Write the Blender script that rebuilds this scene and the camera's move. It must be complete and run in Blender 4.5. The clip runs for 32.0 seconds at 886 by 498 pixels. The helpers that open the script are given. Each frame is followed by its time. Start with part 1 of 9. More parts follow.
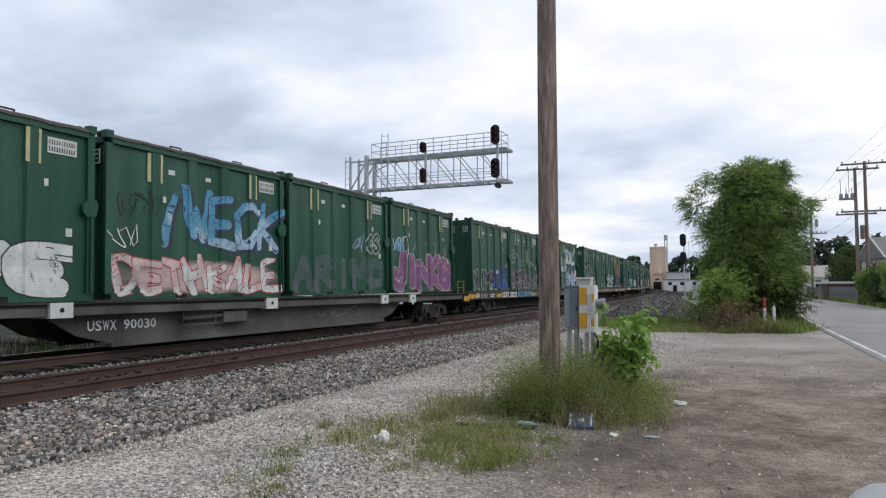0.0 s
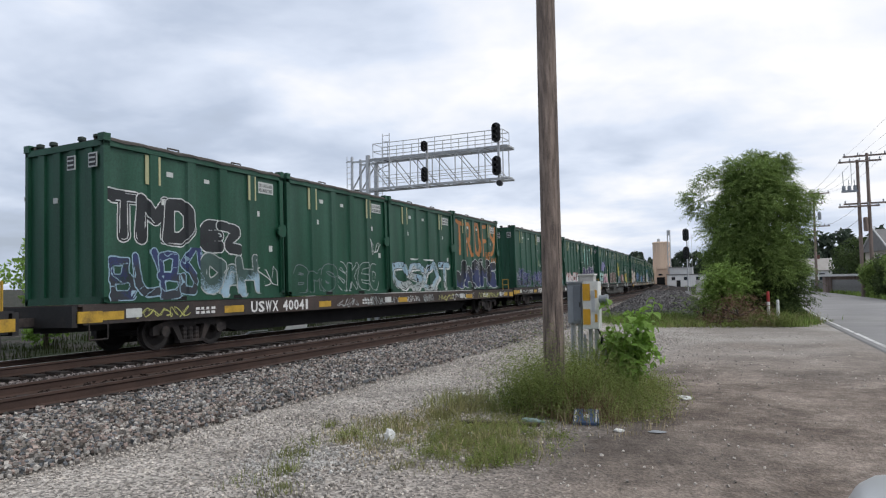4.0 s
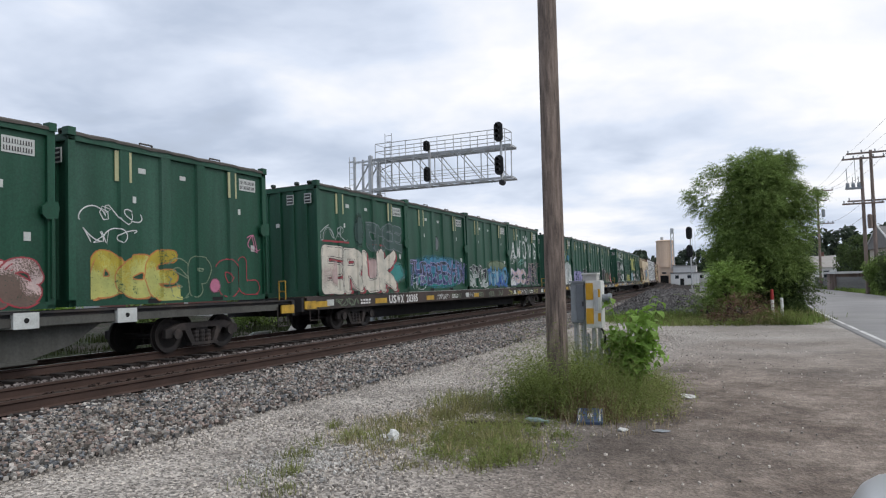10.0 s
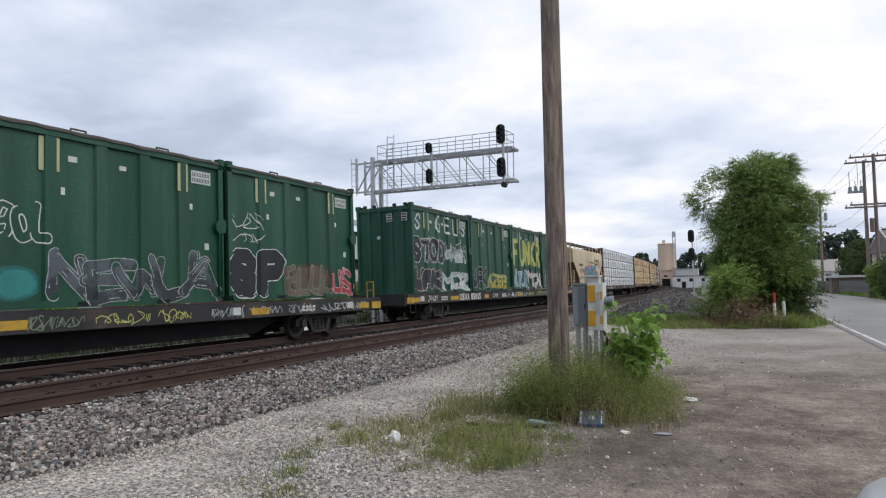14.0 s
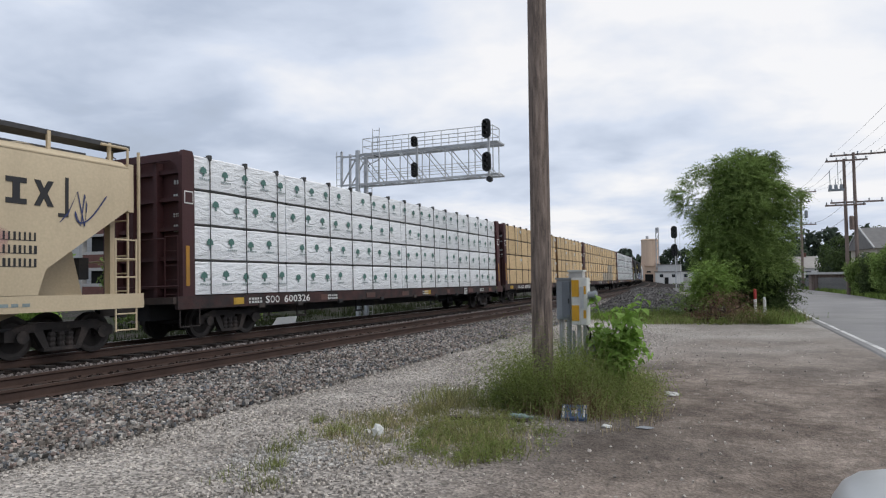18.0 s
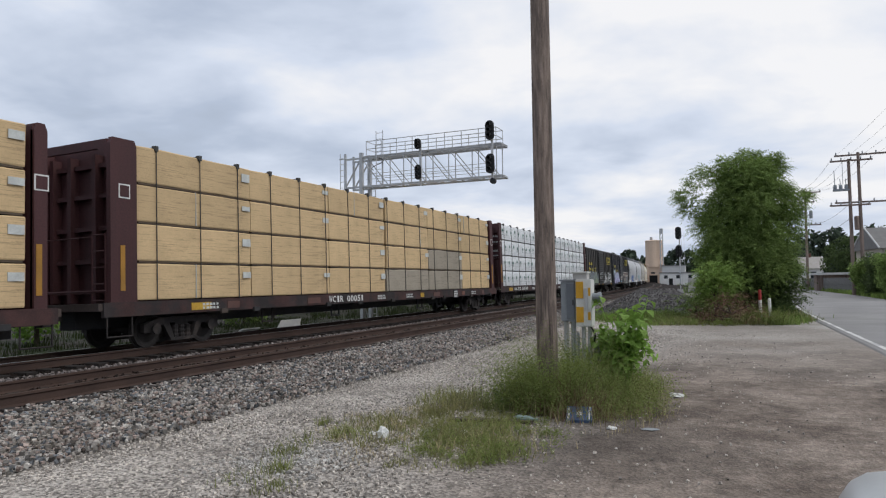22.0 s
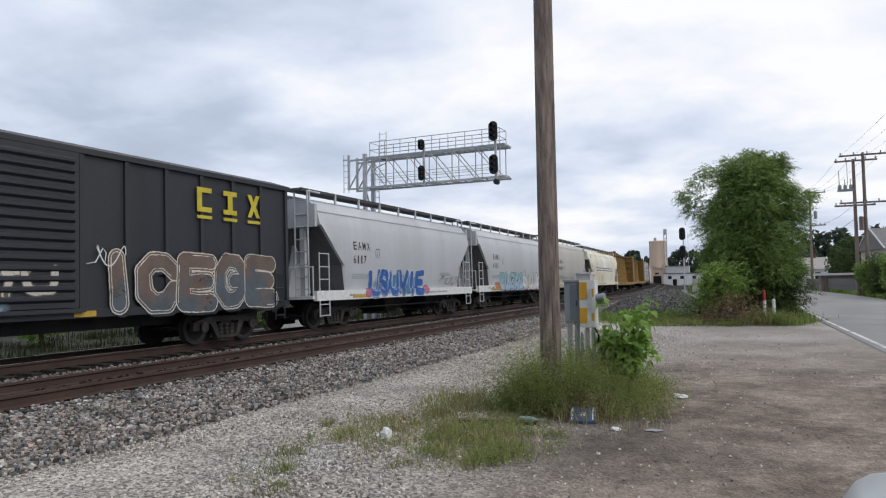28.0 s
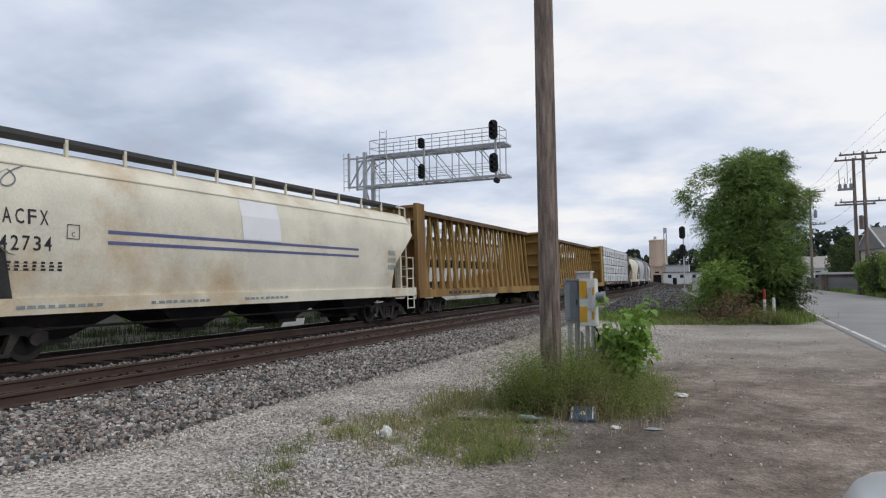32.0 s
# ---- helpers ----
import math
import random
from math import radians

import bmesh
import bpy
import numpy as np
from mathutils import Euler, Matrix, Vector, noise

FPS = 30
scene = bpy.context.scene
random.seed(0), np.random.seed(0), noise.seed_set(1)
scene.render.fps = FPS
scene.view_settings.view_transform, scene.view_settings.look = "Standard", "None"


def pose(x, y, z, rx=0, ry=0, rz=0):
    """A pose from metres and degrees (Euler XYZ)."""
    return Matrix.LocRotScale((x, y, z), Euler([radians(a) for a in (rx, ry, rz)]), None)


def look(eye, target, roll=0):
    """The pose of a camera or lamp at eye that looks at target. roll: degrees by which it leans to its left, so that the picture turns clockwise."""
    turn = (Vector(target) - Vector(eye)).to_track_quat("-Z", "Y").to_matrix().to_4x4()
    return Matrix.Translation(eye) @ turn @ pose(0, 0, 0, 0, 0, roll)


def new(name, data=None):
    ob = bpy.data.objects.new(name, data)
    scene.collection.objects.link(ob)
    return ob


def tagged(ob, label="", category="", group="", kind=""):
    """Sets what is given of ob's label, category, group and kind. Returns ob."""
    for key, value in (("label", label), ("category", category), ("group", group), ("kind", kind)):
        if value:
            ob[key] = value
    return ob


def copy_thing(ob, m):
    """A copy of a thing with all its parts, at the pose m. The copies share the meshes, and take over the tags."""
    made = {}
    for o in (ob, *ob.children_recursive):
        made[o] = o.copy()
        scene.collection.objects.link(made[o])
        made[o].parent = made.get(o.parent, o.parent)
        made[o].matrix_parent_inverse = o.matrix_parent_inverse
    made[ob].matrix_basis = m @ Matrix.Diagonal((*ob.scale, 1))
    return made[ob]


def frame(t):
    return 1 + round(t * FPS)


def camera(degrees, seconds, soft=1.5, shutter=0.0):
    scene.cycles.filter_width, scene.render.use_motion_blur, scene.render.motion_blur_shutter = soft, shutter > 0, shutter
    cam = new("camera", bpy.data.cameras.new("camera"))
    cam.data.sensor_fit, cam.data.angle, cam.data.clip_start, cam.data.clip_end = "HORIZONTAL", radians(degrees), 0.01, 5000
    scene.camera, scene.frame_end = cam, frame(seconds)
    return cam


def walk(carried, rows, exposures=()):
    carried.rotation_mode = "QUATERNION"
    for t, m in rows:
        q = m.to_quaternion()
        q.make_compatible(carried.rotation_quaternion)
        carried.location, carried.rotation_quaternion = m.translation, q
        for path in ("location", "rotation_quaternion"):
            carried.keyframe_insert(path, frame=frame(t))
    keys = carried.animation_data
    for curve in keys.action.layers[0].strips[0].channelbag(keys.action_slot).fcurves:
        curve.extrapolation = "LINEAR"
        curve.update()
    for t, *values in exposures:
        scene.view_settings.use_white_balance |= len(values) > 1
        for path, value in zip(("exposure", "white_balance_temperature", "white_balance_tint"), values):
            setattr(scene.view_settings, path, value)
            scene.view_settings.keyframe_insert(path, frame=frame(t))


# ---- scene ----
# ---- camera ----
cam = camera(66.11, 32.0, soft=1.2)
# seconds, x, y, z, yaw, tilt, roll (metres, degrees)
ROWS = [
    (0, -0.01, 0.015, 1.852, 25.09, 3.122, 0.026),
    (0.5, -0.004, 0.004, 1.854, 25.13, 3.091, -0.263),
    (1, -0.011, 0.015, 1.849, 25.131, 3.095, -0.323),
    (1.5, -0.004, 0.003, 1.853, 25.169, 3.067, -0.355),
    (2, -0.003, -0.001, 1.849, 25.143, 3.073, -0.474),
    (2.5, -0.001, 0.006, 1.851, 25.201, 3.025, -0.656),
    (3, -0.006, 0.006, 1.849, 25.171, 3.04, -0.703),
    (3.5, -0.004, -0, 1.851, 25.264, 3.022, -0.778),
    (5.5, -0.002, 0.001, 1.849, 25.389, 2.983, -0.923),
    (6, -0.004, 0.02, 1.849, 25.444, 2.987, -1.022),
    (6.5, -0.001, 0, 1.855, 25.467, 2.979, -0.917),
    (7, -0.004, 0.011, 1.851, 25.467, 2.953, -0.736),
    (7.5, -0.004, -0.001, 1.854, 25.478, 2.949, -0.773),
    (8, -0.001, 0.011, 1.849, 25.511, 2.955, -0.966),
    (8.5, -0.004, 0.011, 1.852, 25.528, 2.957, -0.877),
    (9, 0, -0, 1.85, 25.55, 2.954, -0.898),
    (9.5, 0, 0.003, 1.851, 25.52, 2.937, -1.056),
    (10, 0.003, 0.003, 1.856, 25.581, 2.976, -1.164),
    (10.5, -0.002, 0.015, 1.853, 25.687, 3.087, -1.426),
    (11, -0.004, 0.01, 1.851, 26.095, 3.287, -1.392),
    (11.5, -0.011, 0.014, 1.85, 26.239, 3.347, -1.693),
    (12, -0.002, 0.005, 1.853, 26.328, 3.408, -1.683),
    (12.5, 0.004, 0.004, 1.853, 26.402, 3.485, -1.577),
    (13, -0.009, 0.008, 1.847, 26.347, 3.423, -1.532),
    (13.5, -0.007, 0.007, 1.849, 26.156, 3.308, -1.451),
    (14, -0.003, -0.001, 1.85, 25.714, 3.154, -0.916),
    (14.5, 0.002, 0.001, 1.844, 25.341, 3.032, -0.954),
    (16.5, -0.005, -0, 1.85, 24.475, 2.663, -0.718),
    (17, -0.006, -0.002, 1.849, 24.437, 2.634, -0.543),
    (17.5, -0.011, 0.013, 1.847, 24.438, 2.64, -0.469),
    (18, -0.01, 0.015, 1.844, 24.434, 2.645, -0.519),
    (18.5, -0.01, 0.008, 1.846, 24.479, 2.638, -0.529),
    (19, -0, -0.004, 1.849, 24.558, 2.641, -0.51),
    (19.5, -0.009, 0.003, 1.851, 24.556, 2.636, -0.38),
    (20, -0.006, 0.008, 1.844, 24.69, 2.688, -0.402),
    (20.5, -0.009, 0.008, 1.843, 24.705, 2.726, -0.494),
    (21, -0.007, 0.001, 1.849, 24.707, 2.712, -0.669),
    (21.5, -0.008, 0.01, 1.849, 24.736, 2.761, -0.673),
    (22, -0.012, 0.009, 1.847, 24.752, 2.814, -0.748),
    (22.5, -0.015, 0.005, 1.846, 24.76, 2.813, -0.884),
    (23, -0.003, 0.004, 1.851, 24.854, 2.849, -1.048),
    (23.5, -0.009, 0.009, 1.847, 24.86, 2.884, -0.966),
    (24, -0.003, 0.009, 1.844, 24.945, 2.904, -1.122),
    (24.5, -0.013, 0.007, 1.848, 24.937, 2.93, -1.044),
    (25, -0.005, 0.007, 1.85, 24.975, 2.875, -0.922),
    (25.5, -0.007, 0.016, 1.846, 25.061, 2.922, -0.944),
    (27.5, -0.005, 0.005, 1.849, 25.077, 2.878, -1.019),
    (28, -0.007, 0.005, 1.848, 25.051, 2.885, -0.789),
    (28.5, -0.007, 0.008, 1.848, 25.046, 2.884, -0.826),
    (29, -0.008, 0.004, 1.848, 25.065, 2.86, -0.416),
    (29.5, -0.005, 0.011, 1.848, 25.101, 2.811, -0.451),
    (30, -0.008, -0, 1.845, 25.037, 2.745, -0.693),
    (30.5, -0.002, -0.002, 1.852, 25.09, 2.706, -0.636),
    (31, -0.011, 0.011, 1.845, 25.068, 2.74, -0.697),
    (31.5, -0.008, 0.009, 1.847, 25.059, 2.747, -0.809),
    (32, -0.011, 0.007, 1.847, 25.048, 2.766, -0.727),
]


def held(x, y, z, yaw, tilt, roll):
    return pose(x, y, z, 90 + tilt, 0, yaw) @ pose(0, 0, 0, 0, 0, roll)


walk(cam, [(r[0], held(*r[1:])) for r in ROWS], [(0, 0.10), (14, 0.10), (17, 0.0), (20, -0.06), (25, -0.04), (28, 0.06), (30, -0.04), (32, -0.06)])

# ---- world, sun, exposure ----
SUN_AZ, SUN_EL = radians(98), radians(46)      # azimuth clockwise from +y
THIN_AZ, THIN_EL = radians(4), radians(42)     # where the cloud is thinnest


def make_world():
    w = bpy.data.worlds.new("overcast")
    scene.world = w
    w.use_nodes = True
    nt = w.node_tree
    nt.nodes.clear()
    N, L = nt.nodes.new, nt.links.new
    out, bg = N("ShaderNodeOutputWorld"), N("ShaderNodeBackground")
    sky = N("ShaderNodeTexSky")
    sky.sky_type, sky.sun_disc = "NISHITA", False
    sky.sun_elevation, sky.sun_rotation = SUN_EL, SUN_AZ
    sky.dust_density = 4.0
    dim = N("ShaderNodeVectorMath")
    dim.operation = "SCALE"
    dim.inputs[3].default_value = 0.1
    L(sky.outputs[0], dim.inputs[0])
    tc = N("ShaderNodeTexCoord")
    # cloud layer: the direction is laid on a flat deck overhead
    sep = N("ShaderNodeSeparateXYZ")
    L(tc.outputs["Generated"], sep.inputs[0])
    up = N("ShaderNodeMath")
    up.operation = "ADD"
    L(sep.outputs[2], up.inputs[0])
    up.inputs[1].default_value = 0.16
    mx = N("ShaderNodeMath")
    mx.operation = "MAXIMUM"
    L(up.outputs[0], mx.inputs[0])
    mx.inputs[1].default_value = 0.08
    div = N("ShaderNodeVectorMath")
    div.operation = "DIVIDE"
    L(tc.outputs["Generated"], div.inputs[0])
    comb = N("ShaderNodeCombineXYZ")
    for i in range(3):
        L(mx.outputs[0], comb.inputs[i])
    L(comb.outputs[0], div.inputs[1])
    flat = N("ShaderNodeVectorMath")
    flat.operation = "MULTIPLY"
    L(div.outputs[0], flat.inputs[0])
    flat.inputs[1].default_value = (1, 1, 0.35)

    def cloud(scale, detail, dist, off):
        m = N("ShaderNodeMapping")
        m.inputs["Location"].default_value = off
        L(flat.outputs[0], m.inputs[0])
        n = N("ShaderNodeTexNoise")
        n.inputs["Scale"].default_value, n.inputs["Detail"].default_value = scale, detail
        n.inputs["Roughness"].default_value, n.inputs["Distortion"].default_value = 0.52, dist
        L(m.outputs[0], n.inputs[0])
        return n.outputs[0]

    big, small = cloud(0.7, 5, 0.2, (2.3, 4.1, 0)), cloud(1.9, 6, 0.3, (7, 1, 3))
    mixn = N("ShaderNodeMath")
    mixn.operation = "MULTIPLY_ADD"
    L(small, mixn.inputs[0])
    mixn.inputs[1].default_value = 0.45
    L(big, mixn.inputs[2])
    # brighter where the cloud is thin
    dot = N("ShaderNodeVectorMath")
    dot.operation = "DOT_PRODUCT"
    L(tc.outputs["Generated"], dot.inputs[0])
    ce = math.cos(THIN_EL)
    dot.inputs[1].default_value = (math.sin(THIN_AZ) * ce, math.cos(THIN_AZ) * ce, math.sin(THIN_EL))
    glow = N("ShaderNodeMapRange")
    glow.inputs[1].default_value, glow.inputs[2].default_value = 0.55, 1.0
    glow.inputs[3].default_value, glow.inputs[4].default_value = 0.0, 0.22
    L(dot.outputs["Value"], glow.inputs[0])
    add = N("ShaderNodeMath")
    add.operation = "ADD"
    L(mixn.outputs[0], add.inputs[0])
    L(glow.outputs[0], add.inputs[1])
    ramp = N("ShaderNodeValToRGB")
    e = ramp.color_ramp.elements
    e[0].position, e[0].color = 0.50, (0.42, 0.48, 0.58, 1)
    e[1].position, e[1].color = 0.95, (1.0, 1.0, 1.02, 1)
    m1 = e.new(0.66)
    m1.color = (0.515, 0.59, 0.73, 1)
    m2 = e.new(0.80)
    m2.color = (0.725, 0.795, 0.93, 1)
    L(add.outputs[0], ramp.inputs[0])
    mix = N("ShaderNodeMix")
    mix.data_type = "RGBA"
    mix.inputs[0].default_value = 0.93
    L(dim.outputs[0], mix.inputs[6])
    L(ramp.outputs[0], mix.inputs[7])
    L(mix.outputs[2], bg.inputs[0])
    bg.inputs[1].default_value = 1.0
    L(bg.outputs[0], out.inputs[0])


make_world()
sun = new("sun", bpy.data.lights.new("sun", "SUN"))
sun.data.energy, sun.data.angle, sun.data.color = 1.25, radians(45), (1, 0.97, 0.92)
sun.matrix_world = look((0, 0, 0), (-math.sin(SUN_AZ) * math.cos(SUN_EL), -math.cos(SUN_AZ) * math.cos(SUN_EL), -math.sin(SUN_EL)))

# ---- materials ----


def material(name, base, rough=0.8, metal=0.0, spots=0.15, scale=6.0, fine=60.0, bump=0.15, second=None, second_at=(0.52, 0.7), random_tint=0.0, per_island=0.0, spec=0.5, streak=False, bump_dist=0.01, thin=0.0):
    """A node material: base colour varied at two scales, a second colour laid on in patches, fine relief."""
    m = bpy.data.materials.new(name)
    m.use_nodes = True
    nt = m.node_tree
    N, L = nt.nodes.new, nt.links.new
    b = nt.nodes["Principled BSDF"]
    b.inputs["Roughness"].default_value, b.inputs["Metallic"].default_value = rough, metal
    b.inputs["Specular IOR Level"].default_value = spec
    tc = N("ShaderNodeTexCoord")
    src = tc.outputs["Object"]
    if streak:
        mp = N("ShaderNodeMapping")
        mp.inputs["Scale"].default_value = (1, 1, 0.12)
        L(src, mp.inputs[0])
        streaked = mp.outputs[0]
    else:
        streaked = src
    n1, n2 = N("ShaderNodeTexNoise"), N("ShaderNodeTexNoise")
    for n, s in ((n1, scale), (n2, fine)):
        n.inputs["Scale"].default_value, n.inputs["Detail"].default_value = s, 5
    L(streaked, n1.inputs[0])
    L(src, n2.inputs[0])
    mul = N("ShaderNodeMath")
    mul.operation = "MULTIPLY_ADD"
    L(n2.outputs[0], mul.inputs[0])
    mul.inputs[1].default_value = 0.6
    L(n1.outputs[0], mul.inputs[2])
    vary = N("ShaderNodeMapRange")
    vary.inputs[1].default_value, vary.inputs[2].default_value = 0.5, 1.1
    vary.inputs[3].default_value, vary.inputs[4].default_value = 1 - spots, 1 + spots
    L(mul.outputs[0], vary.inputs[0])
    col = None
    if second:
        mix = N("ShaderNodeMix")
        mix.data_type = "RGBA"
        mr = N("ShaderNodeMapRange")
        mr.inputs[1].default_value, mr.inputs[2].default_value = second_at
        n3 = N("ShaderNodeTexNoise")
        n3.inputs["Scale"].default_value, n3.inputs["Detail"].default_value = scale * 0.45, 8
        n3.inputs["Roughness"].default_value = 0.65
        L(streaked, n3.inputs[0])
        L(n3.outputs[0], mr.inputs[0])
        L(mr.outputs[0], mix.inputs[0])
        mix.inputs[6].default_value, mix.inputs[7].default_value = (*base, 1), (*second, 1)
        col = mix.outputs[2]
    fac = vary.outputs[0]
    if random_tint or per_island:
        if per_island:
            ge = N("ShaderNodeNewGeometry")
            rnd = ge.outputs["Random Per Island"]
        else:
            oi = N("ShaderNodeObjectInfo")
            rnd = oi.outputs["Random"]
        rr = N("ShaderNodeMapRange")
        k = random_tint or per_island
        rr.inputs[3].default_value, rr.inputs[4].default_value = 1 - k, 1 + k
        L(rnd, rr.inputs[0])
        mm = N("ShaderNodeMath")
        mm.operation = "MULTIPLY"
        L(fac, mm.inputs[0])
        L(rr.outputs[0], mm.inputs[1])
        fac = mm.outputs[0]
    sc = N("ShaderNodeVectorMath")
    sc.operation = "SCALE"
    if col:
        L(col, sc.inputs[0])
    else:
        sc.inputs[0].default_value = base
    L(fac, sc.inputs[3])
    L(sc.outputs[0], b.inputs["Base Color"])
    if thin:
        # leaves let part of the light through
        tl, mx = N("ShaderNodeBsdfTranslucent"), N("ShaderNodeMixShader")
        L(sc.outputs[0], tl.inputs[0])
        mx.inputs[0].default_value = thin
        L(b.outputs[0], mx.inputs[1])
        L(tl.outputs[0], mx.inputs[2])
        L(mx.outputs[0], nt.nodes["Material Output"].inputs[0])
    if bump:
        bp = N("ShaderNodeBump")
        bp.inputs["Strength"].default_value, bp.inputs["Distance"].default_value = bump, bump_dist
        L(n2.outputs[0], bp.inputs["Height"])
        L(bp.outputs[0], b.inputs["Normal"])
    return m


GREEN = material("green_paint", (0.0085, 0.060, 0.032), 0.5, 0, 0.5, 1.3, 25, 0.06, second=(0.032, 0.084, 0.058), second_at=(0.5, 0.72), streak=True, spec=0.4)
POLEWOOD = material("weathered_pole_wood", (0.20, 0.152, 0.13), 0.9, 0, 0.4, 5, 40, 0.4, second=(0.12, 0.09, 0.076), streak=True)
NEARPOLE = material("cracked_pole_wood", (0.225, 0.175, 0.145), 0.95, 0, 0.65, 22, 90, 0.6, second=(0.115, 0.09, 0.078), second_at=(0.42, 0.62), streak=True)
ASPHALT = material("asphalt", (0.215, 0.21, 0.208), 0.9, 0, 0.22, 0.35, 60, 0.3, second=(0.26, 0.255, 0.25), second_at=(0.45, 0.7))
WHITEPAINT = material("white_paint", (0.58, 0.58, 0.56), 0.6, 0, 0.3, 2, 30, 0.05, second=(0.32, 0.315, 0.31), second_at=(0.5, 0.62))

# ---- mesh helpers ----


def part(name, bm, mat, parent=None, label="", smooth=False):
    me = bpy.data.meshes.new(name)
    bm.to_mesh(me)
    bm.free()
    if smooth:
        me.shade_smooth()
        me.set_sharp_from_angle(angle=radians(38))
    me.materials.append(mat)
    ob = new(name, me)
    ob.parent = parent
    if label:
        ob["label"] = label
    return ob


def share(name, ob, m, parent=None):
    """An object of its own on the mesh of ob."""
    o = new(name, ob.data)
    o.parent = parent
    o.matrix_basis = m
    return o


def thing(name, label, category, group="", kind=""):
    return tagged(new(name), label, category, group, kind)


def box(bm, x0, x1, y0, y1, z0, z1):
    v = [bm.verts.new(p) for p in ((x0, y0, z0), (x1, y0, z0), (x1, y1, z0), (x0, y1, z0), (x0, y0, z1), (x1, y0, z1), (x1, y1, z1), (x0, y1, z1))]
    for q in ((0, 3, 2, 1), (4, 5, 6, 7), (0, 1, 5, 4), (1, 2, 6, 5), (2, 3, 7, 6), (3, 0, 4, 7)):
        bm.faces.new([v[i] for i in q])
    return v


def boxes(*dims):
    bm = bmesh.new()
    for d in dims:
        box(bm, *d)
    return bm


def prism(bm, outline, y0, y1, axis="y"):
    """A closed outline of (a, z) pairs swept from y0 to y1; axis says which way it is swept."""
    def at(a, z, s):
        return (a, s, z) if axis == "y" else ((s, a, z) if axis == "x" else (a, z, s))
    lo, hi = [bm.verts.new(at(a, z, y0)) for a, z in outline], [bm.verts.new(at(a, z, y1)) for a, z in outline]
    n = len(outline)
    bm.faces.new(lo)
    bm.faces.new(hi[::-1])
    for i in range(n):
        bm.faces.new((lo[i], hi[i], hi[(i + 1) % n], lo[(i + 1) % n]))


def tube(bm, a, b, r0, r1=None, n=8, caps=True):
    """A round bar from a to b."""
    a, b = Vector(a), Vector(b)
    r1 = r0 if r1 is None else r1
    z = (b - a).normalized()
    x = z.orthogonal().normalized()
    y = z.cross(x)
    rings = []
    for c, r in ((a, r0), (b, r1)):
        rings.append([bm.verts.new(c + (x * math.cos(k * math.tau / n) + y * math.sin(k * math.tau / n)) * r) for k in range(n)])
    for k in range(n):
        bm.faces.new((rings[0][k], rings[0][(k + 1) % n], rings[1][(k + 1) % n], rings[1][k]))
    if caps:
        bm.faces.new(rings[0][::-1])
        bm.faces.new(rings[1])


def tubes(*bars, n=6):
    bm = bmesh.new()
    for a, b, r in bars:
        tube(bm, a, b, r, n=n)
    return bm


def lathe(bm, profile, n=16, centre=(0, 0, 0), axis="z"):
    """Profile of (radius, height) pairs turned round an axis."""
    rings = []
    cx, cy, cz = centre
    for r, h in profile:
        ring = []
        for k in range(n):
            c, s = r * math.cos(k * math.tau / n), r * math.sin(k * math.tau / n)
            ring.append(bm.verts.new((cx + c, cy + s, cz + h) if axis == "z" else ((cx + c, cy + h, cz + s) if axis == "y" else (cx + h, cy + c, cz + s))))
        rings.append(ring)
    for a, b in zip(rings, rings[1:]):
        for k in range(n):
            bm.faces.new((a[k], a[(k + 1) % n], b[(k + 1) % n], b[k]))
    bm.faces.new(rings[0][::-1])
    bm.faces.new(rings[-1])


# ---- the line of the track ----
BEND = 0.0008            # one over the curve's radius, datum under the camera
RAIL_Z = 0.35            # rail top
GRADE = 0.0025
CANT = 1.27              # degrees, leaning towards the inside of the curve
TRAIN_LAT, NEAR_LAT = 13.98, 10.2


def along(s, lat=TRAIN_LAT, z=RAIL_Z, cant=CANT):
    """The pose on the track s metres on: x runs along it, y to the far side."""
    a = max(s, 0) * BEND
    r = 1 / BEND
    return pose(-r + (r - lat) * math.cos(a), min(s, 0) + (r - lat) * math.sin(a), z + GRADE * max(s, -30), 0, 0, 90 + math.degrees(a)) @ pose(0, 0, 0, -cant, 0, 0)


def run(t):
    """How far the train has come after t seconds."""
    return 12.45 * t + 0.0225 * t * t


TIMES = [float(t) for t in range(0, 33)]
MOVERS = []              # (thing, its place along the train, its height over the rails)


def motions():
    for ob, c, up in MOVERS:
        walk(ob, [(t, along(c - run(t)) @ pose(0, 0, up)) for t in TIMES])
    spin = None
    wheels = [o for o in scene.objects if o.name.startswith("wheelset")]
    for w in wheels[:1]:
        walk(w, [(k / 30, Matrix.Rotation(-run(k / 30) / 0.42 % math.tau, 4, "Y")) for k in range(0, 961)])
        spin = w.animation_data
    for w in wheels[1:]:
        w.rotation_mode = "QUATERNION"
        w.animation_data_create()
        w.animation_data.action = spin.action
        w.animation_data.action_slot = spin.action_slot


# ---- lettering and painted tags ----
GLYPHS = {}


def glyph(ch, fat):
    """Triangles of a letter from the built-in font."""
    key = (ch, fat)
    if key not in GLYPHS:
        cu = bpy.data.curves.new("letter", "FONT")
        cu.body, cu.size, cu.offset, cu.resolution_u = ch, 1.0, fat, 2
        ob = bpy.data.objects.new("letter", cu)
        me = bpy.data.meshes.new_from_object(ob)
        GLYPHS[key] = ([(v.co.x, v.co.y) for v in me.vertices], [tuple(p.vertices) for p in me.polygons])
        bpy.data.objects.remove(ob)
        bpy.data.curves.remove(cu)
        bpy.data.meshes.remove(me)
    return GLYPHS[key]


